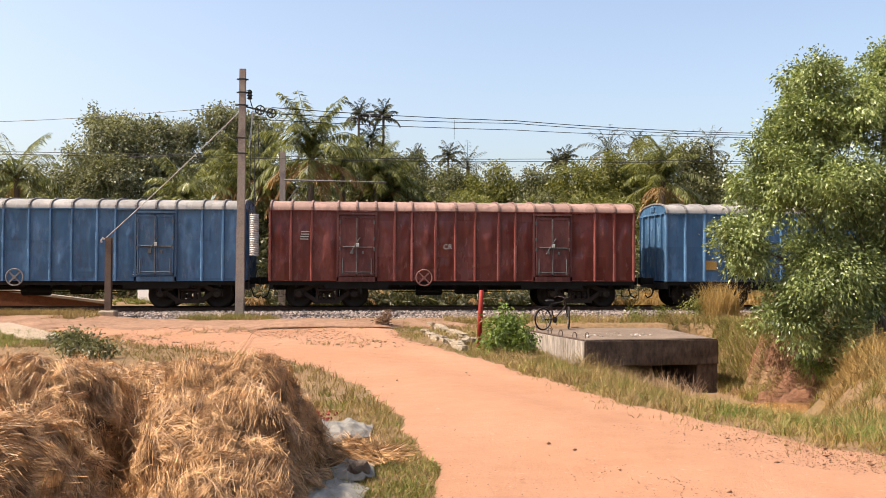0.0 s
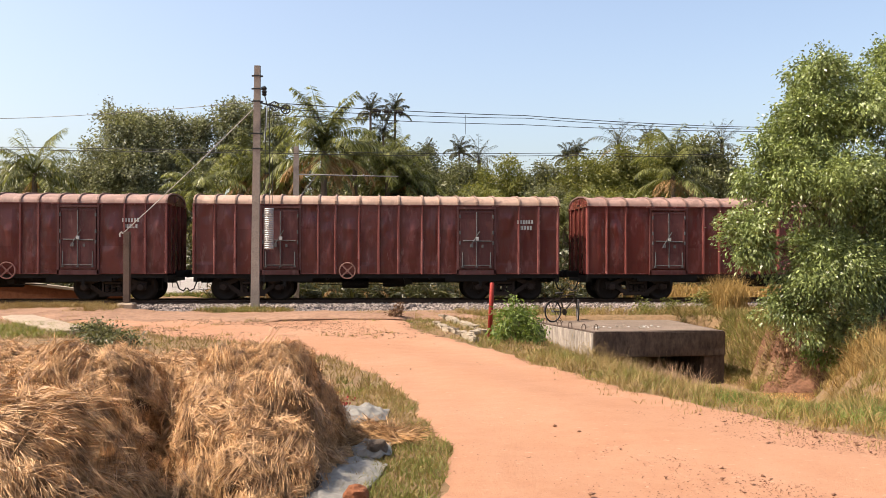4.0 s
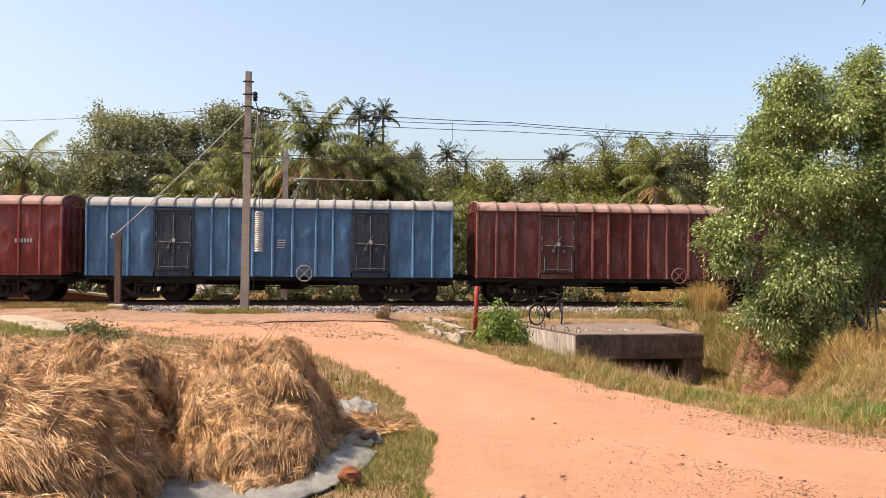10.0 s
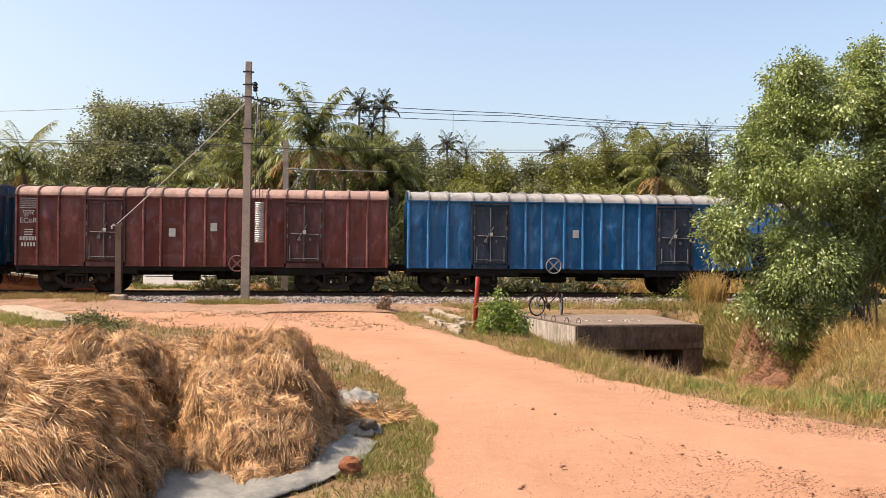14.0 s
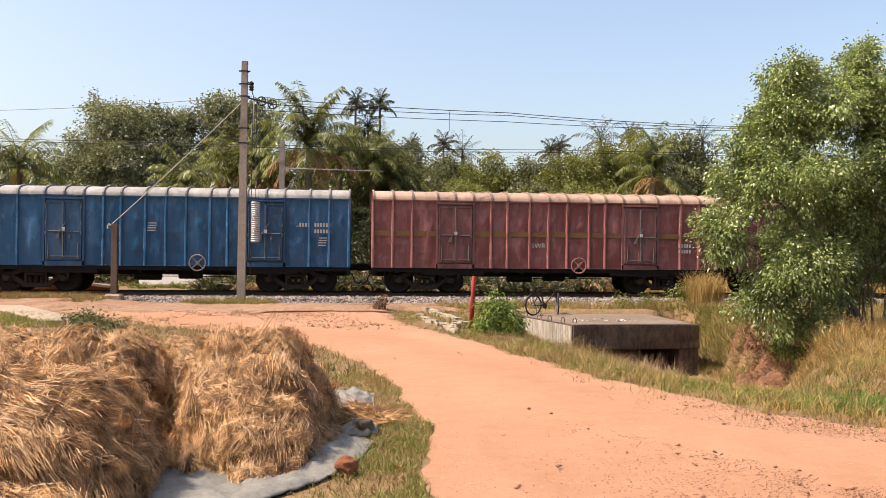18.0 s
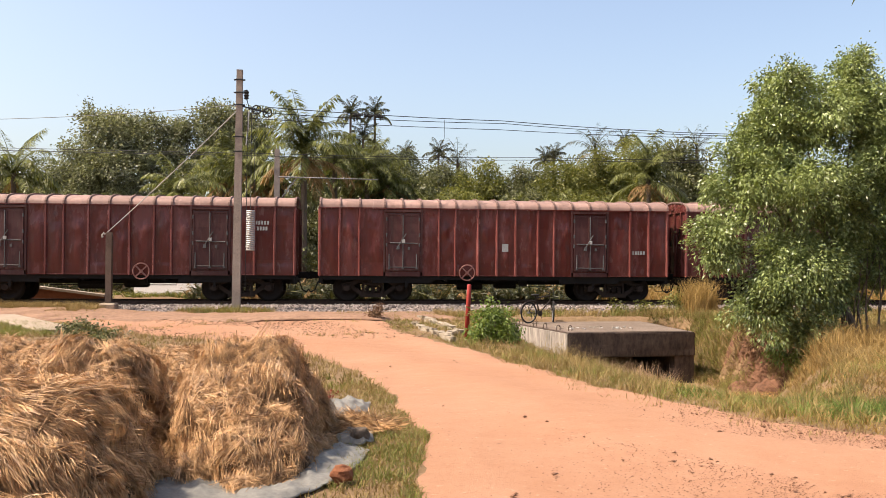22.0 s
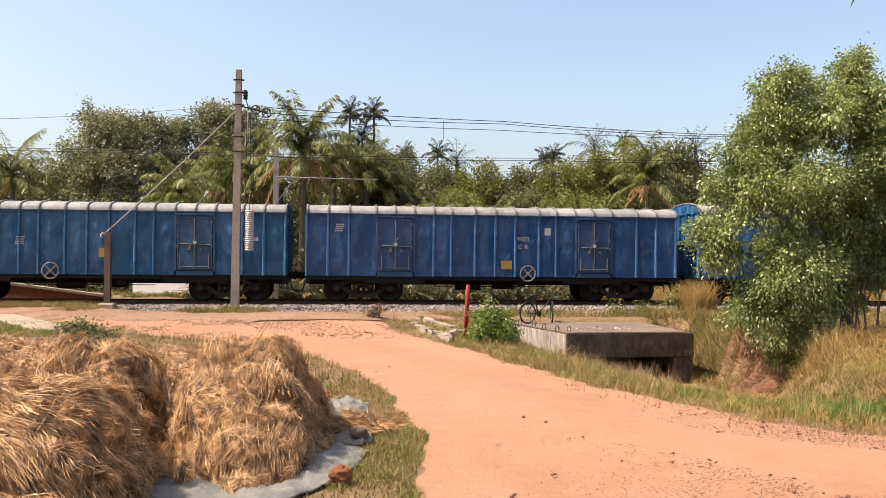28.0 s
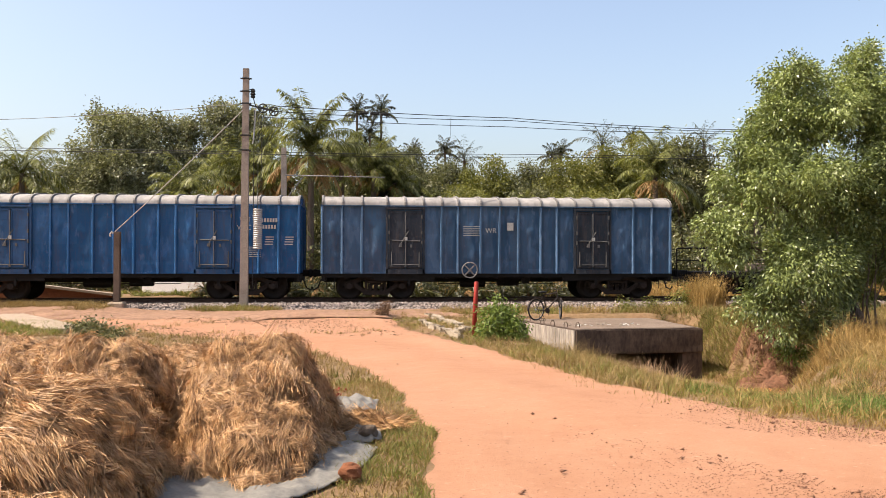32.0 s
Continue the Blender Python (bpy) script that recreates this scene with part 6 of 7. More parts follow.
def broadleaf(name, base, lobes, mat, twigs, per, leaf, label, category="tree", trunk=0.16, droop=0.15, spread=0.22, seed=1, group=""):
    rng = np.random.default_rng(seed)
    t = thing(name, base, label, category, group)
    rel = [(x - base[0], y - base[1], z - base[2], r) for x, y, z, r in lobes]
    if trunk:
        limbs(t, (0, 0, 0), [l[:3] for l in rel][:9], trunk, seed=seed)
    p, w = crown_points(rel, twigs, per, spread, rng)
    w[:, 2] -= droop * 2
    n = len(p)
    part("crown", leaf_mesh("crown", p, w, leaf[0] * rng.uniform(0.65, 1.25, n), leaf[1] * rng.uniform(0.7, 1.2, n), mat, rng, droop), None, t)
    return t


# the acacia by the ditch
ACACIA_LOBES = [(11.36, 21.2, 5.35, 1.38), (12.9, 21.2, 5.55, 1.38), (9.95, 20.9, 3.5, 1.22), (11.5, 20.6, 3.3, 1.5), (13.3, 20.8, 3.6, 1.6), (9.2, 20.9, 2.1, 0.82),
                (10.8, 20.5, 1.55, 1.30), (10.0, 20.4, 0.42, 0.88), (11.1, 20.3, 0.05, 0.66), (12.3, 20.9, 1.9, 0.85), (14.6, 21.4, 5.0, 1.6), (14.9, 21.0, 2.6, 1.5), (10.5, 21.1, 5.25, 0.72), (10.9, 21.1, 6.1, 0.75), (12.8, 21.1, 6.45, 0.65), (8.75, 20.9, 2.35, 0.45), (13.6, 21.1, 1.75, 0.9), (14.9, 21.3, 1.5, 0.9), (13.1, 22.4, 0.8, 0.8), (12.3, 22.3, 1.6, 0.9), (14.2, 22.4, 1.7, 1.0), (12.6, 20.7, 2.8, 0.9), (11.9, 20.8, 0.9, 0.7), (14.0, 20.9, 4.4, 1.2), (10.05, 21.0, 4.35, 0.95), (10.7, 21.0, 5.1, 0.8)]
broadleaf("acacia_tree", (13.0, 21.0, -0.45), ACACIA_LOBES, ACACIA, 4300, 50, (0.098, 0.044), "leafy light-green acacia tree with drooping narrow leaves beside the ditch", trunk=0.09, droop=0.22, spread=0.115, seed=4)
stems = thing("acacia_saplings", (12.7, 20.8, -0.5), "cluster of thin brown sapling stems under the acacia", "saplings")
rnd = random.Random(8)
for j in range(16):
    bm = bmesh.new()
    x = rnd.uniform(-0.6, 1.3)
    tube(bm, [(x, rnd.uniform(-0.3, 0.3), -0.3), (x + rnd.uniform(-0.2, 0.2), 0, 1.0), (x * 1.8 + rnd.uniform(-0.6, 0.4), 0, 2.6)], [0.028, 0.02, 0.01], 6)
    part("stem", bm, BARK, stems)

broadleaf("roadside_bush", (3.15, 19.7, -0.3), [(3.1, 19.7, 0.2, 0.38), (3.42, 19.8, 0.1, 0.38), (2.95, 19.6, -0.05, 0.32), (3.45, 19.5, -0.10, 0.34), (3.15, 19.75, 0.42, 0.28), (3.6, 19.7, -0.08, 0.28)], SHRUB, 210, 14, (0.10, 0.045), "low bright-green leafy bush beside the marker post", "bush", 0.02, 0.2, 0.09, 6)
broadleaf("roadside_bush", (10.6, 29.6, -0.4), [(9.4, 29.6, -0.1, 0.38), (10.2, 29.5, -0.05, 0.3), (11.2, 29.5, 0.1, 0.5)], LIGHT_LEAF, 110, 14, (0.10, 0.04), "scrubby dusty green weeds by the ballast", "bush", 0.02, 0.2, 0.12, 7)

# woods behind the track
BACK = "trees behind the railway"
broadleaf("broad_tree", (-15.0, 58, -0.3), [(-15.6, 58, 9.6, 2.5), (-17.0, 57.5, 7.6, 2.0), (-13.2, 58, 8.6, 2.4), (-15.0, 57, 6.3, 2.9), (-12.0, 57.5, 6.6, 2.2), (-17.4, 57, 5.0, 2.0), (-13.4, 56.5, 4.4, 2.5), (-11.0, 58, 9.6, 1.3)], DUSTY_LEAF, 1500, 44, (0.19, 0.11), "large rounded broadleaf tree with dull green leaves", trunk=0.3, spread=0.24, seed=21, group=BACK)
broadleaf("broad_tree", (-8.6, 60, -0.3), [(-8.8, 60, 10.5, 1.9), (-7.2, 60, 10.0, 1.9), (-9.4, 59.5, 8.2, 1.8), (-7.4, 60, 7.6, 2.2)], DUSTY_LEAF, 700, 40, (0.20, 0.12), "dark green broadleaf tree behind the palms", trunk=0.25, spread=0.24, seed=22, group=BACK)
broadleaf("broad_tree", (-20.5, 56, -0.3), [(-19.6, 57, 6.4, 1.5), (-21.5, 57, 6.2, 1.8), (-18.6, 56, 4.4, 2.0), (-22.5, 56, 4.2, 2.2)], DUSTY_LEAF, 480, 30, (0.22, 0.12), "dusty green broadleaf tree at the wood's edge", trunk=0.2, spread=0.26, seed=23, group=BACK)
broadleaf("broad_tree", (3.2, 58, -0.3), [(2.8, 58, 6.6, 1.6), (4.6, 58, 6.2, 1.7), (3.4, 57, 4.6, 2.2), (1.6, 57, 5.2, 1.5)], DARK_LEAF, 480, 30, (0.22, 0.10), "brownish-green broadleaf tree among palms", trunk=0.2, spread=0.24, seed=24, group=BACK)
broadleaf("broad_tree", (23.4, 62, -0.3), [(23.4, 62, 8.8, 1.9), (25.2, 62, 7.6, 2.2), (22.4, 61, 6.8, 2.0), (25.0, 61, 5.0, 2.4)], DARK_LEAF, 620, 30, (0.24, 0.14), "dark green broadleaf tree behind a coconut palm", trunk=0.25, spread=0.24, seed=25, group=BACK)
for j, (x, y, z, r, mat) in enumerate([(9.0, 60, 7.0, 1.7, LIGHT_LEAF), (12.2, 60, 7.1, 1.6, DARK_LEAF), (14.6, 59, 7.3, 1.7, LIGHT_LEAF), (17.3, 60, 8.0, 1.6, LIGHT_LEAF), (6.3, 61, 7.1, 1.6, DARK_LEAF), (3.4, 62, 8.0, 1.7, DARK_LEAF), (1.3, 62, 8.8, 1.6, DARK_LEAF), (-0.9, 62, 8.6, 1.6, DARK_LEAF), (20.4, 62, 8.8, 1.7, LIGHT_LEAF), (-3.0, 58, 5.4, 1.9, DARK_LEAF), (-5.6, 57, 5.2, 1.9, DARK_LEAF), (-7.9, 57, 5.2, 1.9, DARK_LEAF), (0.4, 57, 5.6, 1.8, DARK_LEAF), (11.0, 56, 4.6, 1.9, DARK_LEAF), (15.6, 56, 4.4, 1.9, LIGHT_LEAF), (6.6, 57, 4.8, 1.8, LIGHT_LEAF), (29.0, 60, 6.5, 2.4, DARK_LEAF), (34, 60, 6.5, 2.6, LIGHT_LEAF), (-27, 60, 6.5, 2.8, DARK_LEAF), (-33, 58, 6.0, 2.8, LIGHT_LEAF), (40, 62, 7, 3, DARK_LEAF)]):
    broadleaf("broad_tree", (x, y, -0.3), [(x, y, z, r), (x + 1.1, y + 0.5, z - 1.1, r), (x - 1.2, y - 0.4, z - 1.4, r * 0.95), (x, y - 0.8, z - 2.6, r * 1.2)], mat, 480, 36, (0.19, 0.10),
              "bushy broadleaf tree with sunlit yellow-green leaves" if mat is LIGHT_LEAF else "bushy dark green broadleaf tree", trunk=0.16, spread=0.25, seed=40 + j, group=BACK)


def frond_mesh(name, length, e0, e1, mat, seed, leaflet=1.0, gap=0.085):
    """A palm frond: a bending midrib with hanging leaflets to both sides."""
    rng = np.random.default_rng(seed)
    n = 26
    pts, p, e = [], np.zeros(3), 0.0
    for j in range(n + 1):
        pts.append(p.copy())
        e = radians(e0 + (e1 - e0) * (j / n) ** 1.3)
        p = p + np.array([math.cos(e), 0, math.sin(e)]) * length / n
    pts = np.array(pts)
    bm = bmesh.new()
    tube(bm, pts[::3].tolist() + [pts[-1].tolist()], [0.045 * (1 - 0.85 * q / 9) for q in range(len(pts[::3]) + 1)], 4)
    me = bpy.data.meshes.new(name)
    bm.to_mesh(me)
    bm.free()
    rv = np.array([v.co[:] for v in me.vertices])
    rf = [tuple(f.vertices) for f in me.polygons if len(f.vertices) == 4]
    bpy.data.meshes.remove(me)
    u = np.arange(0.14, 0.99, gap / length)
    at = np.stack([np.interp(u * n, np.arange(n + 1), pts[:, q]) for q in range(3)], 1)
    tan = unit(np.stack([np.interp(u * n, np.arange(n + 1), np.gradient(pts[:, q])) for q in range(3)], 1))
    vs, fs, off = [rv], [np.array(rf)], len(rv)
    for s in (-1, 1):
        m = len(u)
        sag = rng.uniform(0.5, 1.3, (m, 1))
        way = unit(np.array([[0, s, 0]]) * rng.uniform(0.6, 1.0, (m, 1)) + tan * rng.uniform(0.3, 0.8, (m, 1)) + np.array([[0, 0, -1]]) * sag * 0.6)
        L = (leaflet * np.sin(np.pi * (0.12 + 0.8 * u)) ** 0.7 * rng.uniform(0.75, 1.1, m))[:, None]
        w = unit(np.cross(way, np.array([[0, 0, 1.0]]) + 0.3 * rng.normal(size=(m, 3)))) * 0.034
        mid = at + way * L * 0.5
        tip = at + way * L + np.array([[0, 0, -1]]) * L * 0.22 * sag
        vs.append(np.stack([at, mid + w, tip, mid - w], 1).reshape(-1, 3))
        fs.append(np.arange(4 * m).reshape(m, 4) + off)
        off += 4 * m
    return raw(name, np.concatenate(vs), np.concatenate(fs), mat)


FRONDS = [frond_mesh("frond", 3.7, e0, e1, PALM_LEAF, j, 0.85, 0.065) for j, (e0, e1) in enumerate(((75, 25), (60, -25), (48, -50), (25, -65), (5, -75)))]
DRY_FRONDS = [frond_mesh("dry_frond", 3.2, e0, e1, DRY_PALM, 9 + j, 0.7, 0.11) for j, (e0, e1) in enumerate(((5, -70), (-25, -85)))]
FAR_FRONDS = [frond_mesh("frond", 3.4, e0, e1, ARECA_LEAF, 80 + j, 0.8, 0.13) for j, (e0, e1) in enumerate(((84, 40), (70, 0), (50, -35), (25, -65)))]
UPRIGHT = [frond_mesh("frond", 3.7, e0, e1, PALM_LEAF, 60 + j, 0.85, 0.06) for j, (e0, e1) in enumerate(((88, 25), (78, -12), (64, -40), (42, -62), (8, -80)))]
ARECA_FRONDS = [frond_mesh("frond", 1.9, e0, e1, ARECA_LEAF, 20 + j, 0.55, 0.045) for j, (e0, e1) in enumerate(((86, 50), (76, 5), (60, -35), (38, -60), (10, -75)))]
NUT = mesh_of("coconut", lambda b: bmesh.ops.create_icosphere(b, subdivisions=2, radius=0.13), DRY_PALM)


def palm(x, y, crown_z, size, seed, label, dry=3, count=28, areca=False, lean=0.0, group=BACK, lush=1.0):
    """A palm: a slender ringed trunk and a head of fronds, the lowest hanging and some withered."""
    rnd = random.Random(seed)
    high = crown_z + 0.3
    t = thing("areca_palm" if areca else "coconut_palm", (x, y, -0.3), label, "palm tree", group)
    bm = bmesh.new()
    r = 0.09 if areca else 0.17
    steps = 24
    line = [(-lean * (1 - j / steps) ** 2, 0, high * j / steps) for j in range(steps + 1)]
    tube(bm, line, [r * (1.25 - 0.45 * j / steps + 0.07 * (j % 2)) for j in range(steps + 1)], 8)
    part("trunk", bm, BARK, t)
    kinds = ARECA_FRONDS if areca else UPRIGHT if lush > 1 else FAR_FRONDS if y > 65 else FRONDS
    for j in range(count):
        u = (j + 0.5) / count
        me = kinds[min(len(kinds) - 1, int(u ** lush * len(kinds)))]
        s = size * rnd.uniform(0.82, 1.12)
        part("frond", me, None, t, at=pose(0, 0, high - 0.25 * u, rnd.uniform(-12, 12), 0, j * 137.5 + rnd.uniform(-15, 15)) @ Matrix.Diagonal((s, s, s, 1)))
    for j in range(dry):
        s = size * rnd.uniform(0.7, 1.0)
        part("dry_frond", DRY_FRONDS[j % 2], None, t, "withered brown frond", at=pose(0, 0, high - 0.35, 0, 0, rnd.uniform(0, 360)) @ Matrix.Diagonal((s, s, s, 1)))
    if not areca and dry > 2:
        for q in range(4):
            part("coconut", NUT, None, t, at=(0.28 * math.cos(q * 2.4), -0.3 * abs(math.sin(q * 2.4)) - 0.05, high - 0.3 - 0.07 * q))
    return t


COCO = "coconut palm with arching green fronds and withered lower ones"
palm(-2.65, 48.0, 7.35, 1.05, 1, "tall coconut palm with upright green and hanging brown fronds", dry=13, count=26, lush=1.5)
palm(-4.1, 51.0, 6.2, 0.8, 2, COCO, dry=8, count=20)
palm(-6.1, 51.5, 6.7, 0.85, 3, COCO, dry=8, count=20)
palm(-7.6, 53.0, 6.4, 0.85, 4, COCO, dry=8, count=20)
palm(-9.05, 47.0, 5.0, 0.74, 5, "young coconut palm with bright yellow-green fronds", dry=1, count=24)
palm(-19.3, 52.0, 6.4, 0.85, 6, "dusty grey-green coconut palm with spread fronds", dry=2, count=22)
palm(-1.1, 54.0, 7.70, 0.7, 7, "dark green coconut palm among other palms", dry=3)
palm(0.9, 54.5, 7.30, 0.75, 8, "dark green coconut palm among other palms", dry=3)
palm(2.2, 55.0, 6.30, 0.65, 9, COCO, dry=3)
palm(-0.18, 60.0, 11.6, 0.74, 10, "slender tall areca palm with a small feathery head", dry=0, count=15, areca=True)
palm(1.5, 60.5, 11.8, 0.74, 11, "slender tall areca palm with a small feathery head", dry=0, count=15, areca=True)
palm(0.7, 60.2, 10.1, 0.74, 12, "slender tall areca palm with a small feathery head", dry=0, count=15, areca=True)
palm(6.5, 66.0, 9.75, 0.7, 13, "slender areca palm above the bushes", dry=0, count=15, areca=True)
palm(8.0, 66.0, 9.0, 0.62, 14, "coconut palm with drooping dark fronds", dry=0, count=13)
palm(4.1, 66.0, 9.6, 0.6, 15, "slender areca palm above the bushes", dry=0, count=15, areca=True)
palm(15.7, 70.0, 9.9, 0.72, 16, "slender areca palm above the bushes", dry=0, count=15, areca=True)
palm(16.7, 71.0, 10.3, 0.7, 17, "slender areca palm above the bushes", dry=0, count=15, areca=True)
palm(19.9, 70.0, 10.85, 0.72, 18, "tall coconut palm rising above the woods", dry=2, count=15)
palm(22.7, 71.0, 11.65, 0.62, 19, "slender areca palm above the bushes", dry=0, count=15, areca=True)
palm(28.6, 70.0, 11.05, 0.6, 20, "tall coconut palm rising above the woods", dry=0, count=18)
palm(18.85, 54.0, 6.8, 0.95, 21, "coconut palm with green crown and golden hanging fronds", dry=9, count=24, lush=1.6)
palm(8.2, 50.0, 3.40, 0.7, 22, "young coconut palm with arching pale fronds", dry=1, count=22)
palm(11.5, 52.0, 3.80, 0.72, 23, "young coconut palm with arching pale fronds", dry=2, count=22)
palm(14.5, 53.0, 3.70, 0.7, 24, "young coconut palm with arching pale fronds", dry=2, count=22)
palm(4.6, 50.0, 3.90, 0.7, 25, "young coconut palm with arching pale fronds", dry=2, count=22)
palm(26.5, 56.0, 6.00, 0.75, 26, COCO, dry=4)
palm(-12.5, 50.0, 3.30, 0.65, 27, "young coconut palm with arching pale fronds", dry=2, count=20)
palm(-23.5, 53.0, 5.50, 0.7, 28, COCO, dry=3)
palm(1.9, 49.0, 3.00, 0.65, 29, "young coconut palm with arching pale fronds", dry=3, count=20)

# undergrowth and grass: more than one can count
def strewn(name, zone, n, length, width, mat, label, seed, up=(0, 0, 1), wild=0.45, bend=0.45, keep=None, road_free=True, tuft=0):
    rng = np.random.default_rng(seed)
    x, y = rng.uniform(zone[0], zone[1], n), rng.uniform(zone[2], zone[3], n)
    if tuft:
        m = max(1, n // tuft)
        tx, ty = rng.uniform(zone[0], zone[1], m), rng.uniform(zone[2], zone[3], m)
        q = rng.integers(0, m, n)
        x, y = tx[q] + rng.normal(0, 0.06, n), ty[q] + rng.normal(0, 0.06, n)
    ok = np.ones(n, bool)
    if keep is not None:
        ok &= keep(x, y, rng)
    if road_free:
        ok &= ~on_road(x, y)
    x, y = x[ok], y[ok]
    n = len(x)
    z = np.maximum(height(x, y), np.where(np.abs(y - TRACK_Y) < 5.0, bed_profile(x, y), -9)) - 0.01
    way = np.array(up) + rng.normal(size=(n, 3)) * wild * [1, 1, 0.3]
    me = blade_mesh(name, np.stack([x, y, z], 1), way, rng.uniform(*length, n), rng.uniform(*width, n), mat, rng, bend)
    return part(name, me, None, label=label, kind="stuff")


def patchy(x, y, k, s=0.0):
    return np.sin(x * k + s) * np.sin(y * k * 1.1 + 2 * s) + 0.5 * np.sin(x * k * 2.3 - y * k * 1.7 + s)


def near_left_edge(reach):
    pts = edge_l[::2]

    def f(x, y, rng):
        d = np.min(np.hypot(x[:, None] - pts[None, :, 0], y[:, None] - pts[None, :, 1]), axis=1)
        return rng.random(len(x)) < np.clip(1.25 - d / reach, 0, 1)
    return f


def near_right_edge(reach):
    pts = edge_r[::2]

    def f(x, y, rng):
        d = np.min(np.hypot(x[:, None] - pts[None, :, 0], y[:, None] - pts[None, :, 1]), axis=1)
        return rng.random(len(x)) < np.clip(1.2 - d / reach, 0, 1)
    return f


def not_on_slab(x, y):
    return ~((x > 4.9) & (x < 10.0) & (y > 23.8) & (y < 28.6))


def ditch_open(x, y):
    """The trampled gap through which the water shows, and the foot of the culvert."""
    b = x / np.maximum(y, 1)
    return ((b > 0.435) & (b < 0.512) & (y > 12.4) & (y < 20.6)) | ((x > 9.3) & (x < 11.0) & (y > 20) & (y < 24.3))


def right_side(x, y, rng):
    return ~(ditch_open(x, y) & (rng.random(len(x)) < 0.93)) & not_on_slab(x, y) & (height(x, y) > -1.66) & ~((y > 19.3) & (x > 7.0) & (x < 9.7)) & (rng.random(len(x)) < np.where((x > 6) & (y > 18.5), 0.45, 1.0))


strewn("verge_grass", (-0.9, 0.8, 4.6, 11.5), 17000, (0.035, 0.10), (0.004, 0.009), VERGE, "short green and yellowing grass on the road verge", 51, keep=lambda x, y, r: near_left_edge(0.75)(x, y, r) & (r.random(len(x)) < np.clip(1.3 - (y - 8.0) * 0.5, 0.3, 1)) & (patchy(x, y, 2.2, 1) > -0.7 + 0.5 * r.random(len(x))), tuft=14)
strewn("verge_grass", (-0.9, 0.8, 4.6, 11.5), 22000, (0.03, 0.10), (0.004, 0.009), DRY_GRASS, "short dry straw-coloured grass on the road verge", 52, keep=near_left_edge(0.8), tuft=10)
strewn("verge_grass", (-9, 0.6, 10.5, 26), 26000, (0.06, 0.2), (0.007, 0.014), DRY_GRASS, "dry straw-coloured grass on the road verge", 53, keep=near_left_edge(2.4), tuft=12)
strewn("verge_grass", (-9, 0.6, 10.5, 26), 9000, (0.06, 0.2), (0.007, 0.014), GRASS, "short green grass on the road verge", 54, keep=lambda x, y, r: near_left_edge(2.2)(x, y, r) & (patchy(x, y, 1.3, 2) > -0.2), tuft=12)
strewn("bank_grass", (2.3, 9.5, 8.0, 24), 24000, (0.07, 0.24), (0.006, 0.013), GRASS, "rough green grass on the bank", 55, keep=lambda x, y, r: right_side(x, y, r) & (patchy(x, y, 0.9, 0.5) > -0.55 + 0.5 * r.random(len(x))), tuft=16)
strewn("bank_grass", (2.3, 9.5, 8.0, 24), 30000, (0.07, 0.28), (0.005, 0.011), DRY_GRASS, "rough dry grass on the bank", 56, keep=right_side, tuft=12)
strewn("seed_grass", (5.2, 7.7, 20.6, 23.4), 1800, (0.4, 1.0), (0.006, 0.012), DRY_GRASS, "tall pale seed-headed grass before the culvert", 57, wild=0.28, bend=0.5, tuft=8)
strewn("bank_grass", (8.5, 20, 10.0, 22), 40000, (0.14, 0.42), (0.008, 0.016), GOLD_GRASS, "golden dry grass on the far bank of the ditch", 102, keep=lambda x, y, r: (height(x, y) > -1.66) & ~ditch_open(x, y) & (patchy(x, y, 0.7, 1) > -0.6), tuft=14)
strewn("bank_grass", (8.5, 20, 10.0, 22), 26000, (0.14, 0.42), (0.008, 0.016), DRY_GRASS, "yellowing tall grass on the far bank of the ditch", 58, keep=lambda x, y, r: (height(x, y) > -1.66) & ~ditch_open(x, y), tuft=12)
strewn("bank_grass", (8.5, 20, 9.0, 22), 7000, (0.12, 0.36), (0.008, 0.016), GRASS, "green grass on the far bank of the ditch", 59, keep=lambda x, y, r: (height(x, y) > -1.66) & ~ditch_open(x, y) & (patchy(x, y, 0.8, 3) > -0.35), tuft=14)
strewn("bank_grass", (4.2, 18, 6.5, 14), 10000, (0.07, 0.2), (0.005, 0.011), GRASS, "fresh green grass at the edge of the ditch", 60, keep=lambda x, y, r: (height(x, y) > -1.5) & ~ditch_open(x, y) & (patchy(x, y, 0.9, 4) > 0.0), tuft=16)
strewn("bank_grass", (4.2, 18, 6.5, 14), 22000, (0.07, 0.22), (0.005, 0.011), GOLD_GRASS, "yellowing dry grass at the edge of the ditch", 109, keep=lambda x, y, r: (height(x, y) > -1.5) & ~ditch_open(x, y), tuft=12)
strewn("bank_grass", (2.6, 9.5, 7.2, 21), 30000, (0.03, 0.11), (0.005, 0.010), DRY_GRASS, "short withered grass fringing the road", 110, road_free=False, keep=near_right_edge(0.55), tuft=10)
strewn("dry_clump", (11.5, 12.4, 28.4, 29.8), 1700, (0.5, 1.5), (0.010, 0.02), GOLD_GRASS, "tall golden clump of dry grass by the track", 61, wild=0.12, bend=0.22)
strewn("trackside_weeds", (2.8, 16, 28.3, 30.7), 7000, (0.10, 0.32), (0.010, 0.02), DRY_GRASS, "dusty dry weeds along the ballast", 62, keep=lambda x, y, r: not_on_slab(x, y) & (patchy(x, y, 1.1, 5) > -0.5), tuft=10)
strewn("trackside_weeds", (2.8, 16, 28.3, 30.9), 5000, (0.10, 0.3), (0.010, 0.02), GRASS, "dusty green weeds along the ballast", 63, keep=lambda x, y, r: not_on_slab(x, y) & (patchy(x, y, 1.1, 8) > -0.2), tuft=10)
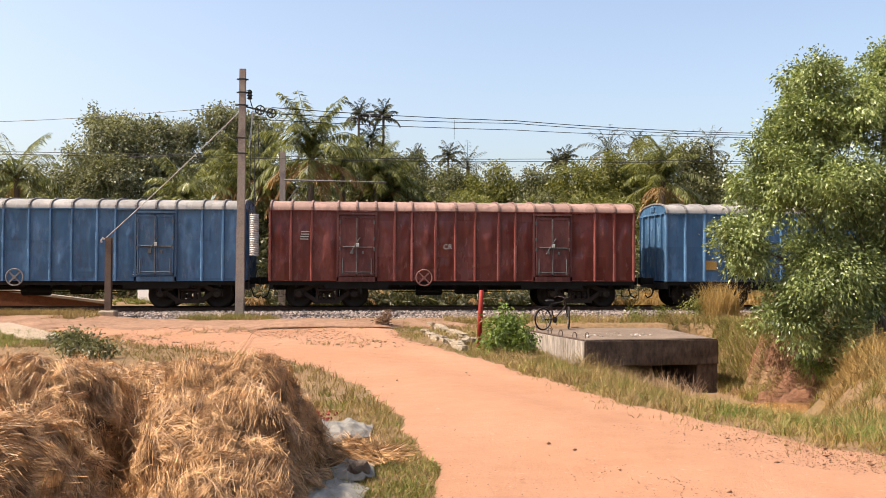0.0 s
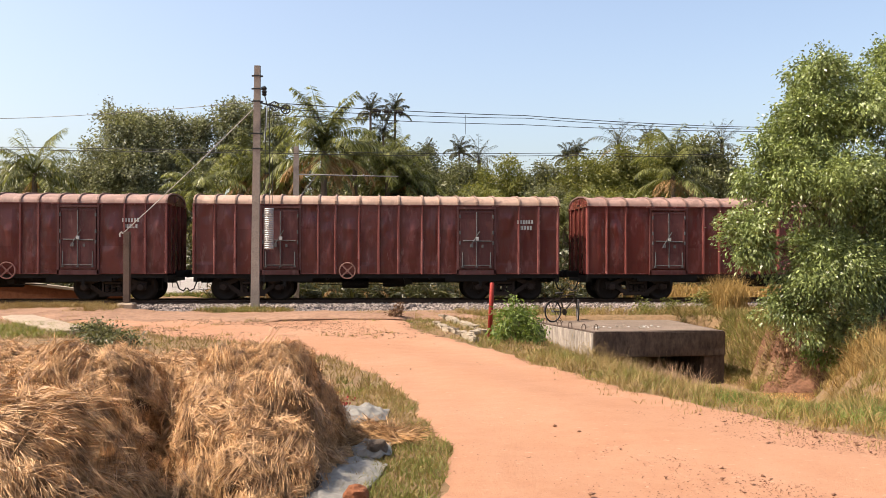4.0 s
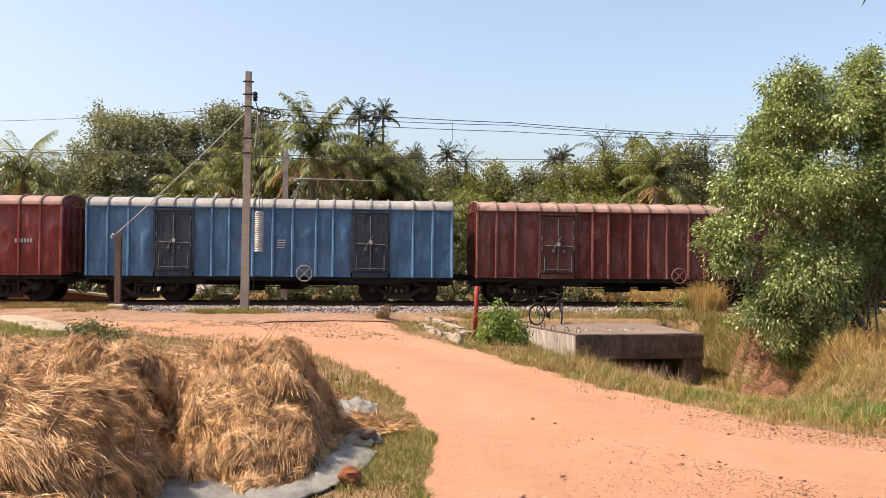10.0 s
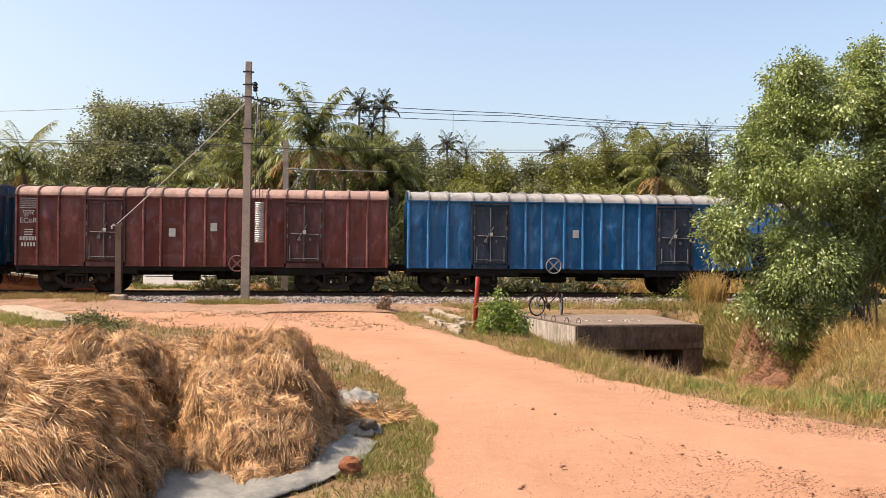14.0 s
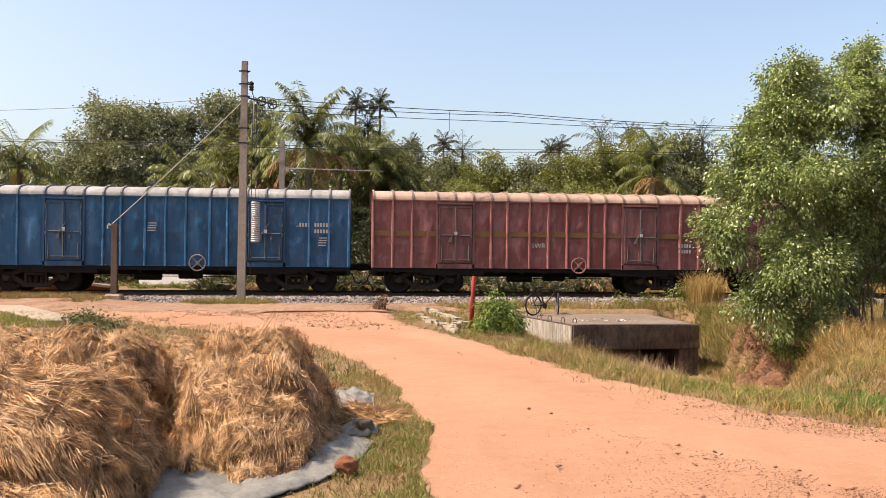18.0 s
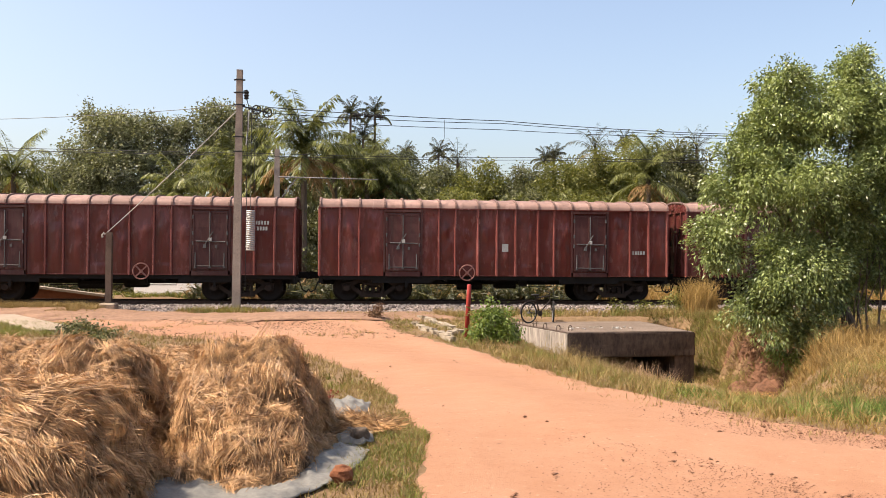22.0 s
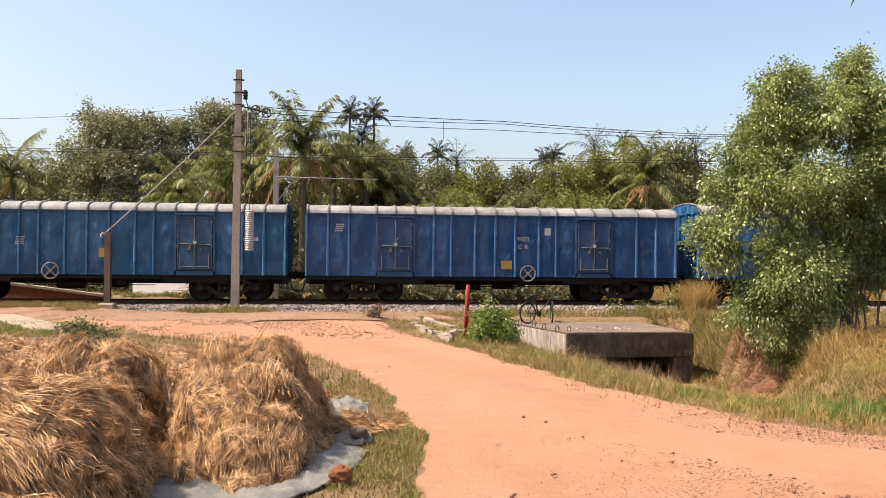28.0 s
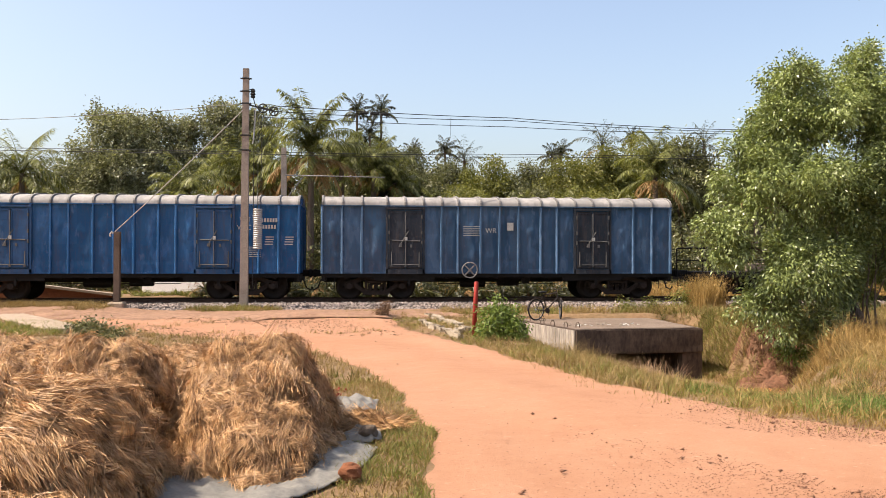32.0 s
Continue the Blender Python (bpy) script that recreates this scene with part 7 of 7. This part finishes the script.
strewn("trackside_weeds", (-6.0, -2.4, 29.6, 31.2), 2600, (0.10, 0.30), (0.010, 0.02), DRY_GRASS, "dry weeds round the mast's foot", 111, road_free=False, keep=lambda x, y, r: np.hypot((x + 4.3) / 1.7, (y - 30.4) / 0.75) < 1, tuft=12)
strewn("trackside_weeds", (-6.0, -2.4, 29.6, 31.2), 2600, (0.12, 0.34), (0.010, 0.02), GRASS, "green weeds round the mast's foot", 64, road_free=False, keep=lambda x, y, r: np.hypot((x + 4.3) / 1.6, (y - 30.4) / 0.75) < 1, tuft=12)
strewn("trackside_weeds", (-15, -8.4, 29.0, 32), 13000, (0.12, 0.34), (0.010, 0.02), DRY_GRASS, "dusty dry grass beside the crossing", 65, road_free=False, keep=lambda x, y, r: patchy(x, y, 0.9, 2) > -0.3, tuft=12)
strewn("verge_grass", (-10.4, -7.0, 21.3, 25.2), 3600, (0.10, 0.26), (0.008, 0.015), VERGE, "green weeds between the drain and the straw", 89, tuft=12)
rng = np.random.default_rng(95)
fern = [frond_mesh("fern_leaf", 1.5, e0, e1, mat, 70 + j, 0.28, 0.10) for j, (e0, e1, mat) in enumerate(((80, -20, ARECA_LEAF), (60, -60, ARECA_LEAF), (70, -70, DRY_PALM), (50, -80, ARECA_LEAF), (75, 10, ARECA_LEAF)))]
for j in range(34):
    x = -6.6 + 17.5 * j / 33 + rng.uniform(-0.3, 0.3)
    clump = thing("fern_clump", (x, rng.uniform(38.8, 40.8), -0.35), "dark clump of arching leaves, some withered, beyond the track", "plant", "plants under the palms")
    for q in range(9):
        s = rng.uniform(0.6, 1.05)
        part("fern_leaf", fern[rng.integers(0, 5)], None, clump, at=pose(rng.uniform(-0.2, 0.2), rng.uniform(-0.2, 0.2), 0, rng.uniform(-15, 15), 0, rng.uniform(0, 360)) @ Matrix.Diagonal((s, s, s, 1)))
strewn("trackside_weeds", (-0.5, 4.8, 23.5, 30.4), 7000, (0.05, 0.2), (0.008, 0.016), DRY_GRASS, "short dusty weeds between the road and the ballast", 97, keep=lambda x, y, r: not_on_slab(x, y) & (patchy(x, y, 1.2, 3) > -0.5), tuft=11)
strewn("trackside_weeds", (-0.5, 4.8, 23.5, 30.4), 4500, (0.05, 0.18), (0.008, 0.016), GRASS, "short green weeds between the road and the ballast", 98, keep=lambda x, y, r: not_on_slab(x, y) & (patchy(x, y, 1.0, 6) > -0.1), tuft=11)
strewn("golden_grass", (11.2, 40, 38.2, 46), 16000, (0.4, 0.9), (0.02, 0.04), GOLD_GRASS, "golden dry grass field beyond the track", 66, road_free=False)
strewn("undergrowth", (-12, 12, 38.6, 44), 14000, (0.4, 1.25), (0.03, 0.10), ARECA_LEAF, "broad-leaved green undergrowth beyond the track", 67, road_free=False, wild=0.6, bend=0.9, keep=lambda x, y, r: (patchy(x, y, 0.6, 1) > -0.5) & ((x < -13.5) | (x > -7.0)), tuft=14)
strewn("undergrowth", (-15, -6.8, 39.4, 43.5), 2600, (0.12, 0.38), (0.02, 0.05), LIGHT_LEAF, "low green weeds before the whitewashed wall", 69, road_free=False, wild=0.6, bend=0.8, keep=lambda x, y, r: patchy(x, y, 0.9, 2) > -0.3, tuft=12)
strewn("undergrowth", (-12, 10, 38.6, 44), 1000, (0.5, 1.4), (0.015, 0.035), DRY_GRASS, "withered stalks in the undergrowth beyond the track", 68, road_free=False, wild=0.5, bend=0.7, keep=lambda x, y, r: (x < -13.5) | (x > -7.0), tuft=8)
rng = np.random.default_rng(77)
n = 60000
p = np.stack([rng.uniform(-45, 55, n), rng.uniform(47.5, 64, n), 4.6 * rng.random(n) ** 1.1], 1)
p[:, 2] *= 0.75 + 0.3 * np.sin(p[:, 0] * 0.7) * np.sin(p[:, 1] * 0.5)
part("thicket", leaf_mesh("thicket", p, rng.normal(size=(n, 3)) + [0, -0.3, 0.1], rng.uniform(0.2, 0.5, n), rng.uniform(0.08, 0.2, n), DARK_LEAF, rng, 0.2), None, label="dense dark undergrowth between the trees", kind="stuff")
n = 30000
p = np.stack([rng.uniform(-250, 250, n), rng.uniform(85, 110, n), 8.5 * rng.random(n)], 1)
part("far_woods", leaf_mesh("far_woods", p, rng.normal(size=(n, 3)), rng.uniform(0.9, 1.8, n), rng.uniform(0.5, 1.0, n), DARK_LEAF, rng, 0.2), None, label="far belt of dark green woods", kind="stuff")

# unseen belt added behind the filmer to darken what the wagon paint mirrors
n = 26000
p = np.stack([rng.uniform(-160, 160, n), rng.uniform(-78, -62, n), 9.5 * rng.random(n)], 1)
p[:, 2] *= 0.8 + 0.25 * np.sin(p[:, 0] * 0.21) * np.sin(p[:, 0] * 0.083 + 1)
part("far_woods", leaf_mesh("far_woods", p, rng.normal(size=(n, 3)), rng.uniform(0.9, 1.8, n), rng.uniform(0.5, 1.0, n), DARK_LEAF, rng, 0.2), None, label="unseen added belt of dark green woods behind the filmer", kind="stuff")

strewn("leaf_litter", (2.75, 3.2, 8.3, 9.3), 240, (0.02, 0.07), (0.006, 0.014), BRUSH, "dark dry leaf litter blown together on the road", 103, road_free=False, up=(0.5, 0.4, 0.15), wild=1.2, bend=0.4, tuft=9)
strewn("leaf_litter", (2.5, 2.75, 8.5, 9.0), 60, (0.02, 0.06), (0.006, 0.014), BRUSH, "dark dry leaf litter blown together on the road", 104, road_free=False, up=(0.5, 0.4, 0.15), wild=1.2, bend=0.4, tuft=12)
strewn("leaf_litter", (3.0, 6.5, 7.2, 9.6), 900, (0.02, 0.07), (0.005, 0.012), BRUSH, "dry brown leaf litter along the road's edge", 105, road_free=False, up=(0.5, 0.4, 0.12), wild=1.2, bend=0.4, keep=lambda x, y, r: near_right_edge(0.35)(x, y, r), tuft=7)

# red-leaved weed on the verge and scrub round the ditch
broadleaf("red_weed", (-0.42, 9.8, 0.0), [(-0.42, 9.8, 0.07, 0.12), (-0.28, 9.85, 0.06, 0.1), (-0.34, 9.75, 0.10, 0.07)], RED, 30, 8, (0.035, 0.022), "small weed with red leaves on the verge", "weed", 0.006, 0.1, 0.04, 71)
broadleaf("verge_bush", (-5.2, 18.8, -0.28), [(-5.2, 18.8, -0.1, 0.26), (-4.9, 18.9, -0.12, 0.2), (-5.6, 18.9, -0.12, 0.24)], DARK_LEAF, 80, 12, (0.10, 0.04), "low dark green weeds on the verge", "bush", 0.01, 0.2, 0.1, 72)
broadleaf("verge_bush", (-6.45, 21.4, -0.3), [(-6.4, 21.4, -0.14, 0.2), (-6.7, 21.5, -0.16, 0.18), (-6.15, 21.45, -0.16, 0.16), (-6.45, 21.4, -0.04, 0.14)], DARK_LEAF, 110, 14, (0.10, 0.04), "small dark green bush beyond the straw", "bush", 0.01, 0.2, 0.09, 96)
broadleaf("ditch_scrub", (11.2, 22.6, -0.7), [(10.9, 22.5, -0.55, 0.35), (11.6, 22.6, -0.5, 0.4), (11.2, 22.4, -0.7, 0.3)], BRUSH, 90, 12, (0.16, 0.03), "brown withered brushwood on the ditch bank", "brushwood", 0.015, 0.3, 0.14, 73)
BANK = grainy("eroded_red_earth", (0.055, 0.023, 0.012), (0.21, 0.10, 0.056), 2.2, 14, 0.95, relief=0.9, depth=0.04)


def eroded_bank():
    """The washed-out foot of the bank behind the water: rough red earth with ledges and hollows."""
    xs, ys = np.linspace(9.9, 12.9, 80), np.linspace(20.9, 24.6, 70)
    gx, gy = np.meshgrid(xs, ys)
    rim = np.clip(np.minimum(np.minimum((gx - 9.9) * 2.5, (12.9 - gx) * 2.5), np.minimum((gy - 20.9) * 4, (24.6 - gy) * 3)), 0, 1)
    rough = np.array([[noise.fractal((p * 2.2, q * 2.2, 1.0), 1.0, 2.0, 4) for p, q in zip(r1, r2)] for r1, r2 in zip(gx, gy)])
    z = height(gx, gy) - 0.06 + rim * (0.08 + 0.22 * rough + 0.10 * step(21.3, 21.6, gy + 0.25 * rough) * (1 - step(22.3, 23.3, gy)))
    i = (np.arange(69)[:, None] * 80 + np.arange(79)[None, :]).ravel()
    return smooth(raw("eroded_bank", np.stack([gx, gy, z], 2).reshape(-1, 3), np.stack([i, i + 1, i + 81, i + 80], 1), BANK))


part("eroded_bank", eroded_bank(), None, label="washed-out red earth bank above the ditch", kind="structure")
broadleaf("dead_shrub", (0.75, 26.7, -0.2), [(0.75, 26.7, -0.02, 0.14), (0.85, 26.75, 0.1, 0.12), (0.65, 26.7, -0.08, 0.12)], BRUSH, 50, 10, (0.10, 0.03), "small dead brown shrub at the road's edge", "shrub", 0.01, 0.1, 0.06, 99)
broadleaf("bramble", (11.6, 21.0, -1.1), [(11.2, 21.0, -0.85, 0.42), (11.8, 20.9, -0.7, 0.5), (12.2, 21.1, -0.5, 0.5), (11.0, 21.3, -0.6, 0.4)], SHRUB, 130, 16, (0.11, 0.05), "dark green bramble under the acacia", "bramble", 0.015, 0.3, 0.1, 74)
strewn("bank_brush", (10.2, 12.6, 21.0, 23.9), 6500, (0.10, 0.32), (0.008, 0.02), BRUSH, "brown dead brush hanging down the eroded bank", 75, up=(-0.25, -0.6, 0.35), wild=0.9, bend=0.7, tuft=9, keep=lambda x, y, r: (x > 10.2) & (y > 21.0))
strewn("bank_weeds", (9.5, 11.6, 22.3, 27.5), 9000, (0.15, 0.45), (0.010, 0.02), GRASS, "olive weeds on the slope beside the culvert", 76, keep=lambda x, y, r: ~ditch_open(x, y), tuft=12)
strewn("bank_weeds", (9.5, 11.6, 22.3, 27.5), 5000, (0.15, 0.5), (0.010, 0.02), DRY_GRASS, "withered weeds on the slope beside the culvert", 77, keep=lambda x, y, r: ~ditch_open(x, y), tuft=9)
strewn("fresh_grass", (4.6, 6.6, 8.0, 9.5), 6000, (0.07, 0.2), (0.005, 0.010), SHRUB, "patch of fresh green grass by the road", 78, keep=lambda x, y, r: np.hypot((x - 5.5) / 0.9, (y - 8.7) / 0.6) < 0.7 + 0.4 * r.random(len(x)), tuft=14)
strewn("fresh_grass", (4.0, 6.0, 9.4, 12.5), 5000, (0.07, 0.2), (0.005, 0.010), SHRUB, "patch of fresh green grass above the ditch", 79, keep=lambda x, y, r: patchy(x, y, 1.6, 3) > 0.1, tuft=14)
strewn("bank_weeds", (9.5, 15, 16.5, 21.3), 9000, (0.3, 0.85), (0.008, 0.016), GOLD_GRASS, "tall golden weeds on the bank under the acacia", 90, wild=0.35, keep=lambda x, y, r: (x / y > 0.555) & (patchy(x, y, 1.2, 4) > -0.6), tuft=12)
strewn("fresh_grass", (-0.2, 0.6, 5.2, 7.4), 3000, (0.04, 0.11), (0.004, 0.008), VERGE, "green grass beside the tarpaulin", 93, keep=lambda x, y, r: (x > -0.35 + 0.19 * (y - 5.2)) & (patchy(x, y, 3.0, 2) > -0.5), tuft=14)
strewn("tall_grass", (3.9, 6.8, 13.0, 20.5), 3400, (0.16, 0.42), (0.005, 0.011), DRY_GRASS, "tall dry grass along the near edge of the ditch", 106, wild=0.3, bend=0.5, keep=lambda x, y, r: (x / y > 0.26) & (x / y < 0.34) & (patchy(x, y, 1.3, 2) > -0.5), tuft=13)
strewn("tall_grass", (3.9, 6.8, 13.0, 20.5), 2000, (0.14, 0.36), (0.005, 0.011), GRASS, "tall green grass along the near edge of the ditch", 107, wild=0.35, bend=0.5, keep=lambda x, y, r: (x / y > 0.26) & (x / y < 0.34), tuft=15)
strewn("seeding_grass", (4.6, 6.5, 14.5, 19.5), 260, (0.35, 0.7), (0.006, 0.014), SEED_GRASS, "tall pinkish seeding grass along the near edge of the ditch", 108, wild=0.28, bend=0.3, keep=lambda x, y, r: (x / y > 0.28) & (x / y < 0.36), tuft=7)
strewn("seeding_grass", (6.1, 8.3, 21.2, 23.5), 800, (0.4, 0.95), (0.008, 0.018), SEED_GRASS, "tall pinkish seeding grass before the culvert", 95, wild=0.28, bend=0.3, tuft=9)
strewn("verge_litter", (1.6, 7.5, 4.9, 8.4), 5000, (0.015, 0.06), (0.004, 0.010), BRUSH, "dark bits of leaf and stalk littering the road", 94, road_free=False, up=(0.5, 0.4, 0.06), wild=1.2, bend=0.3, keep=lambda x, y, r: r.random(len(x)) < np.clip((x - 1.4) / 4.0 - (y - 5.5) * 0.12, 0, 1))
strewn("crossing_grass", (-12, 0.5, 21, 30.6), 13000, (0.05, 0.16), (0.010, 0.018), DRY_GRASS, "short dry grass patches at the crossing", 88, road_free=False, keep=lambda x, y, r: patchy(x, y, 0.8, 6) > 0.3, tuft=12)

# the tree that hangs over from beside the filmer
over = thing("overhanging_tree", (4.97, 4.0, 0.0), "tree beside the road with sickle leaves hanging overhead", "tree")
bm = bmesh.new()
tube(bm, [(0, 0, -0.3), (0.1, 0.05, 2.0), (-0.2, 0.3, 3.8), (-1.0, 0.8, 3.8), (-1.75, 1.1, 3.40)], [0.16, 0.13, 0.10, 0.05, 0.012], 8)
part("trunk", bm, BARK, over)
rng = np.random.default_rng(5)
n = 60
u = rng.random(n)
p = np.stack([-0.9 - 0.85 * u, 0.75 + 0.35 * u, 3.78 - 0.34 * u], 1) + rng.normal(0, 0.05, (n, 3))
part("crown", leaf_mesh("crown", p, np.array([[0, 0, -1.0]]) + 0.35 * rng.normal(size=(n, 3)), 0.2, 0.03, ACACIA, rng, 0.1), None, over)

strewn("bank_weeds", (9.9, 19, 22.4, 30), 16000, (0.15, 0.5), (0.010, 0.02), DRY_GRASS, "dry weeds covering the bank behind the culvert", 81, tuft=10)
strewn("bank_weeds", (9.9, 19, 22.4, 30), 9000, (0.15, 0.45), (0.010, 0.02), GRASS, "green weeds on the bank behind the culvert", 82, keep=lambda x, y, r: patchy(x, y, 0.9, 7) > -0.3, tuft=10)
strewn("verge_litter", (0.9, 8.0, 5.2, 11.0), 5200, (0.03, 0.10), (0.003, 0.006), DRY_GRASS, "bits of dry stalk lying on the road's edge", 83, road_free=False, up=(0.6, 0.4, 0.08), wild=1.2, bend=0.2, keep=lambda x, y, r: (y < 9.2) & (r.random(len(x)) < np.clip((x - 2.4) / 2.5, 0, 1)))


strewn("verge_grass", (0.8, 6.5, 6.5, 25), 30000, (0.04, 0.13), (0.004, 0.009), DRY_GRASS, "short dry grass along the road's edge", 84, keep=near_right_edge(0.7), tuft=10)
strewn("verge_grass", (0.8, 6.5, 6.5, 25), 14000, (0.04, 0.13), (0.004, 0.009), GRASS, "short green grass along the road's edge", 85, keep=near_right_edge(0.9), tuft=12)
strewn("bank_weeds", (9.8, 13.0, 21.2, 24.6), 12000, (0.12, 0.4), (0.008, 0.018), DRY_GRASS, "brownish weeds on the eroded ditch bank", 86, keep=lambda x, y, r: (height(x, y) > -1.5) & ~ditch_open(x, y), tuft=12)
strewn("bank_weeds", (9.8, 13.0, 22.0, 26.0), 9000, (0.12, 0.4), (0.008, 0.018), GRASS, "green weeds on the eroded ditch bank", 87, keep=lambda x, y, r: ~ditch_open(x, y), tuft=14)
rng = np.random.default_rng(91)
n = 34000
p = np.stack([rng.uniform(-45, 45, n), rng.uniform(46.4, 49.5, n), 2.4 * rng.random(n) - 0.3], 1)
part("hedge", leaf_mesh("hedge", p, rng.normal(size=(n, 3)) + [0, -0.4, 0.2], rng.uniform(0.15, 0.4, n), rng.uniform(0.06, 0.14, n), ARECA_LEAF, rng, 0.2), None, label="dark leafy hedge beyond the track", kind="stuff")
n = 900
p = np.stack([rng.uniform(-8, 14, n), rng.uniform(39, 44, n), 1.0 * rng.random(n) - 0.2], 1)
part("withered_leaves", leaf_mesh("withered_leaves", p, rng.normal(size=(n, 3)) + [0, -0.3, -0.4], rng.uniform(0.15, 0.45, n), rng.uniform(0.03, 0.09, n), DRY_PALM, rng, 0.3), None, label="withered pale leaves hanging in the undergrowth", kind="stuff")

# ---------- movement ----------
# metres that the train has rolled to the left, second by second
ROLLED = [17.57, 32.93, 48.23, 63.5, 78.72, 93.9, 109.05, 124.15, 139.22, 154.27, 169.29, 184.29, 199.27, 214.23, 229.18, 244.12, 259.03, 273.93, 288.8, 303.64, 318.45, 333.23, 347.97, 362.65, 377.29, 391.87, 406.39, 420.85, 435.25, 449.59, 463.86, 478.09, 492.25]


def turning(w, x):
    """Rows for the wheels of a wagon while it rolls through the view: the turn that its travel gives."""
    seen = []
    for q in range(32 * FPS + 1):
        t = q / FPS
        s = float(np.interp(t, range(len(ROLLED)), ROLLED))
        if -26 < x - s < 32:
            seen.append((t, math.degrees(s / 0.495) % 360))
    return seen


def motions():
    for w, x in train:
        walk(w, [(float(t), pose(x - s, TRACK_Y, 0)) for t, s in enumerate(ROLLED)])
        rows = turning(w, x)
        for wheels in [o for o in w.children_recursive if o.name.startswith("wheelset")]:
            a, _, b = wheels.location
            keyed = [(t, pose(a, 0, b, 0, -turn, 0)) for t, turn in rows]
            if not keyed:
                continue
            first, last = keyed[0], keyed[-1]
            walk(wheels, ([(0.0, first[1])] if first[0] > 0 else []) + keyed + ([(32.0, last[1])] if last[0] < 32 else []))


motions()
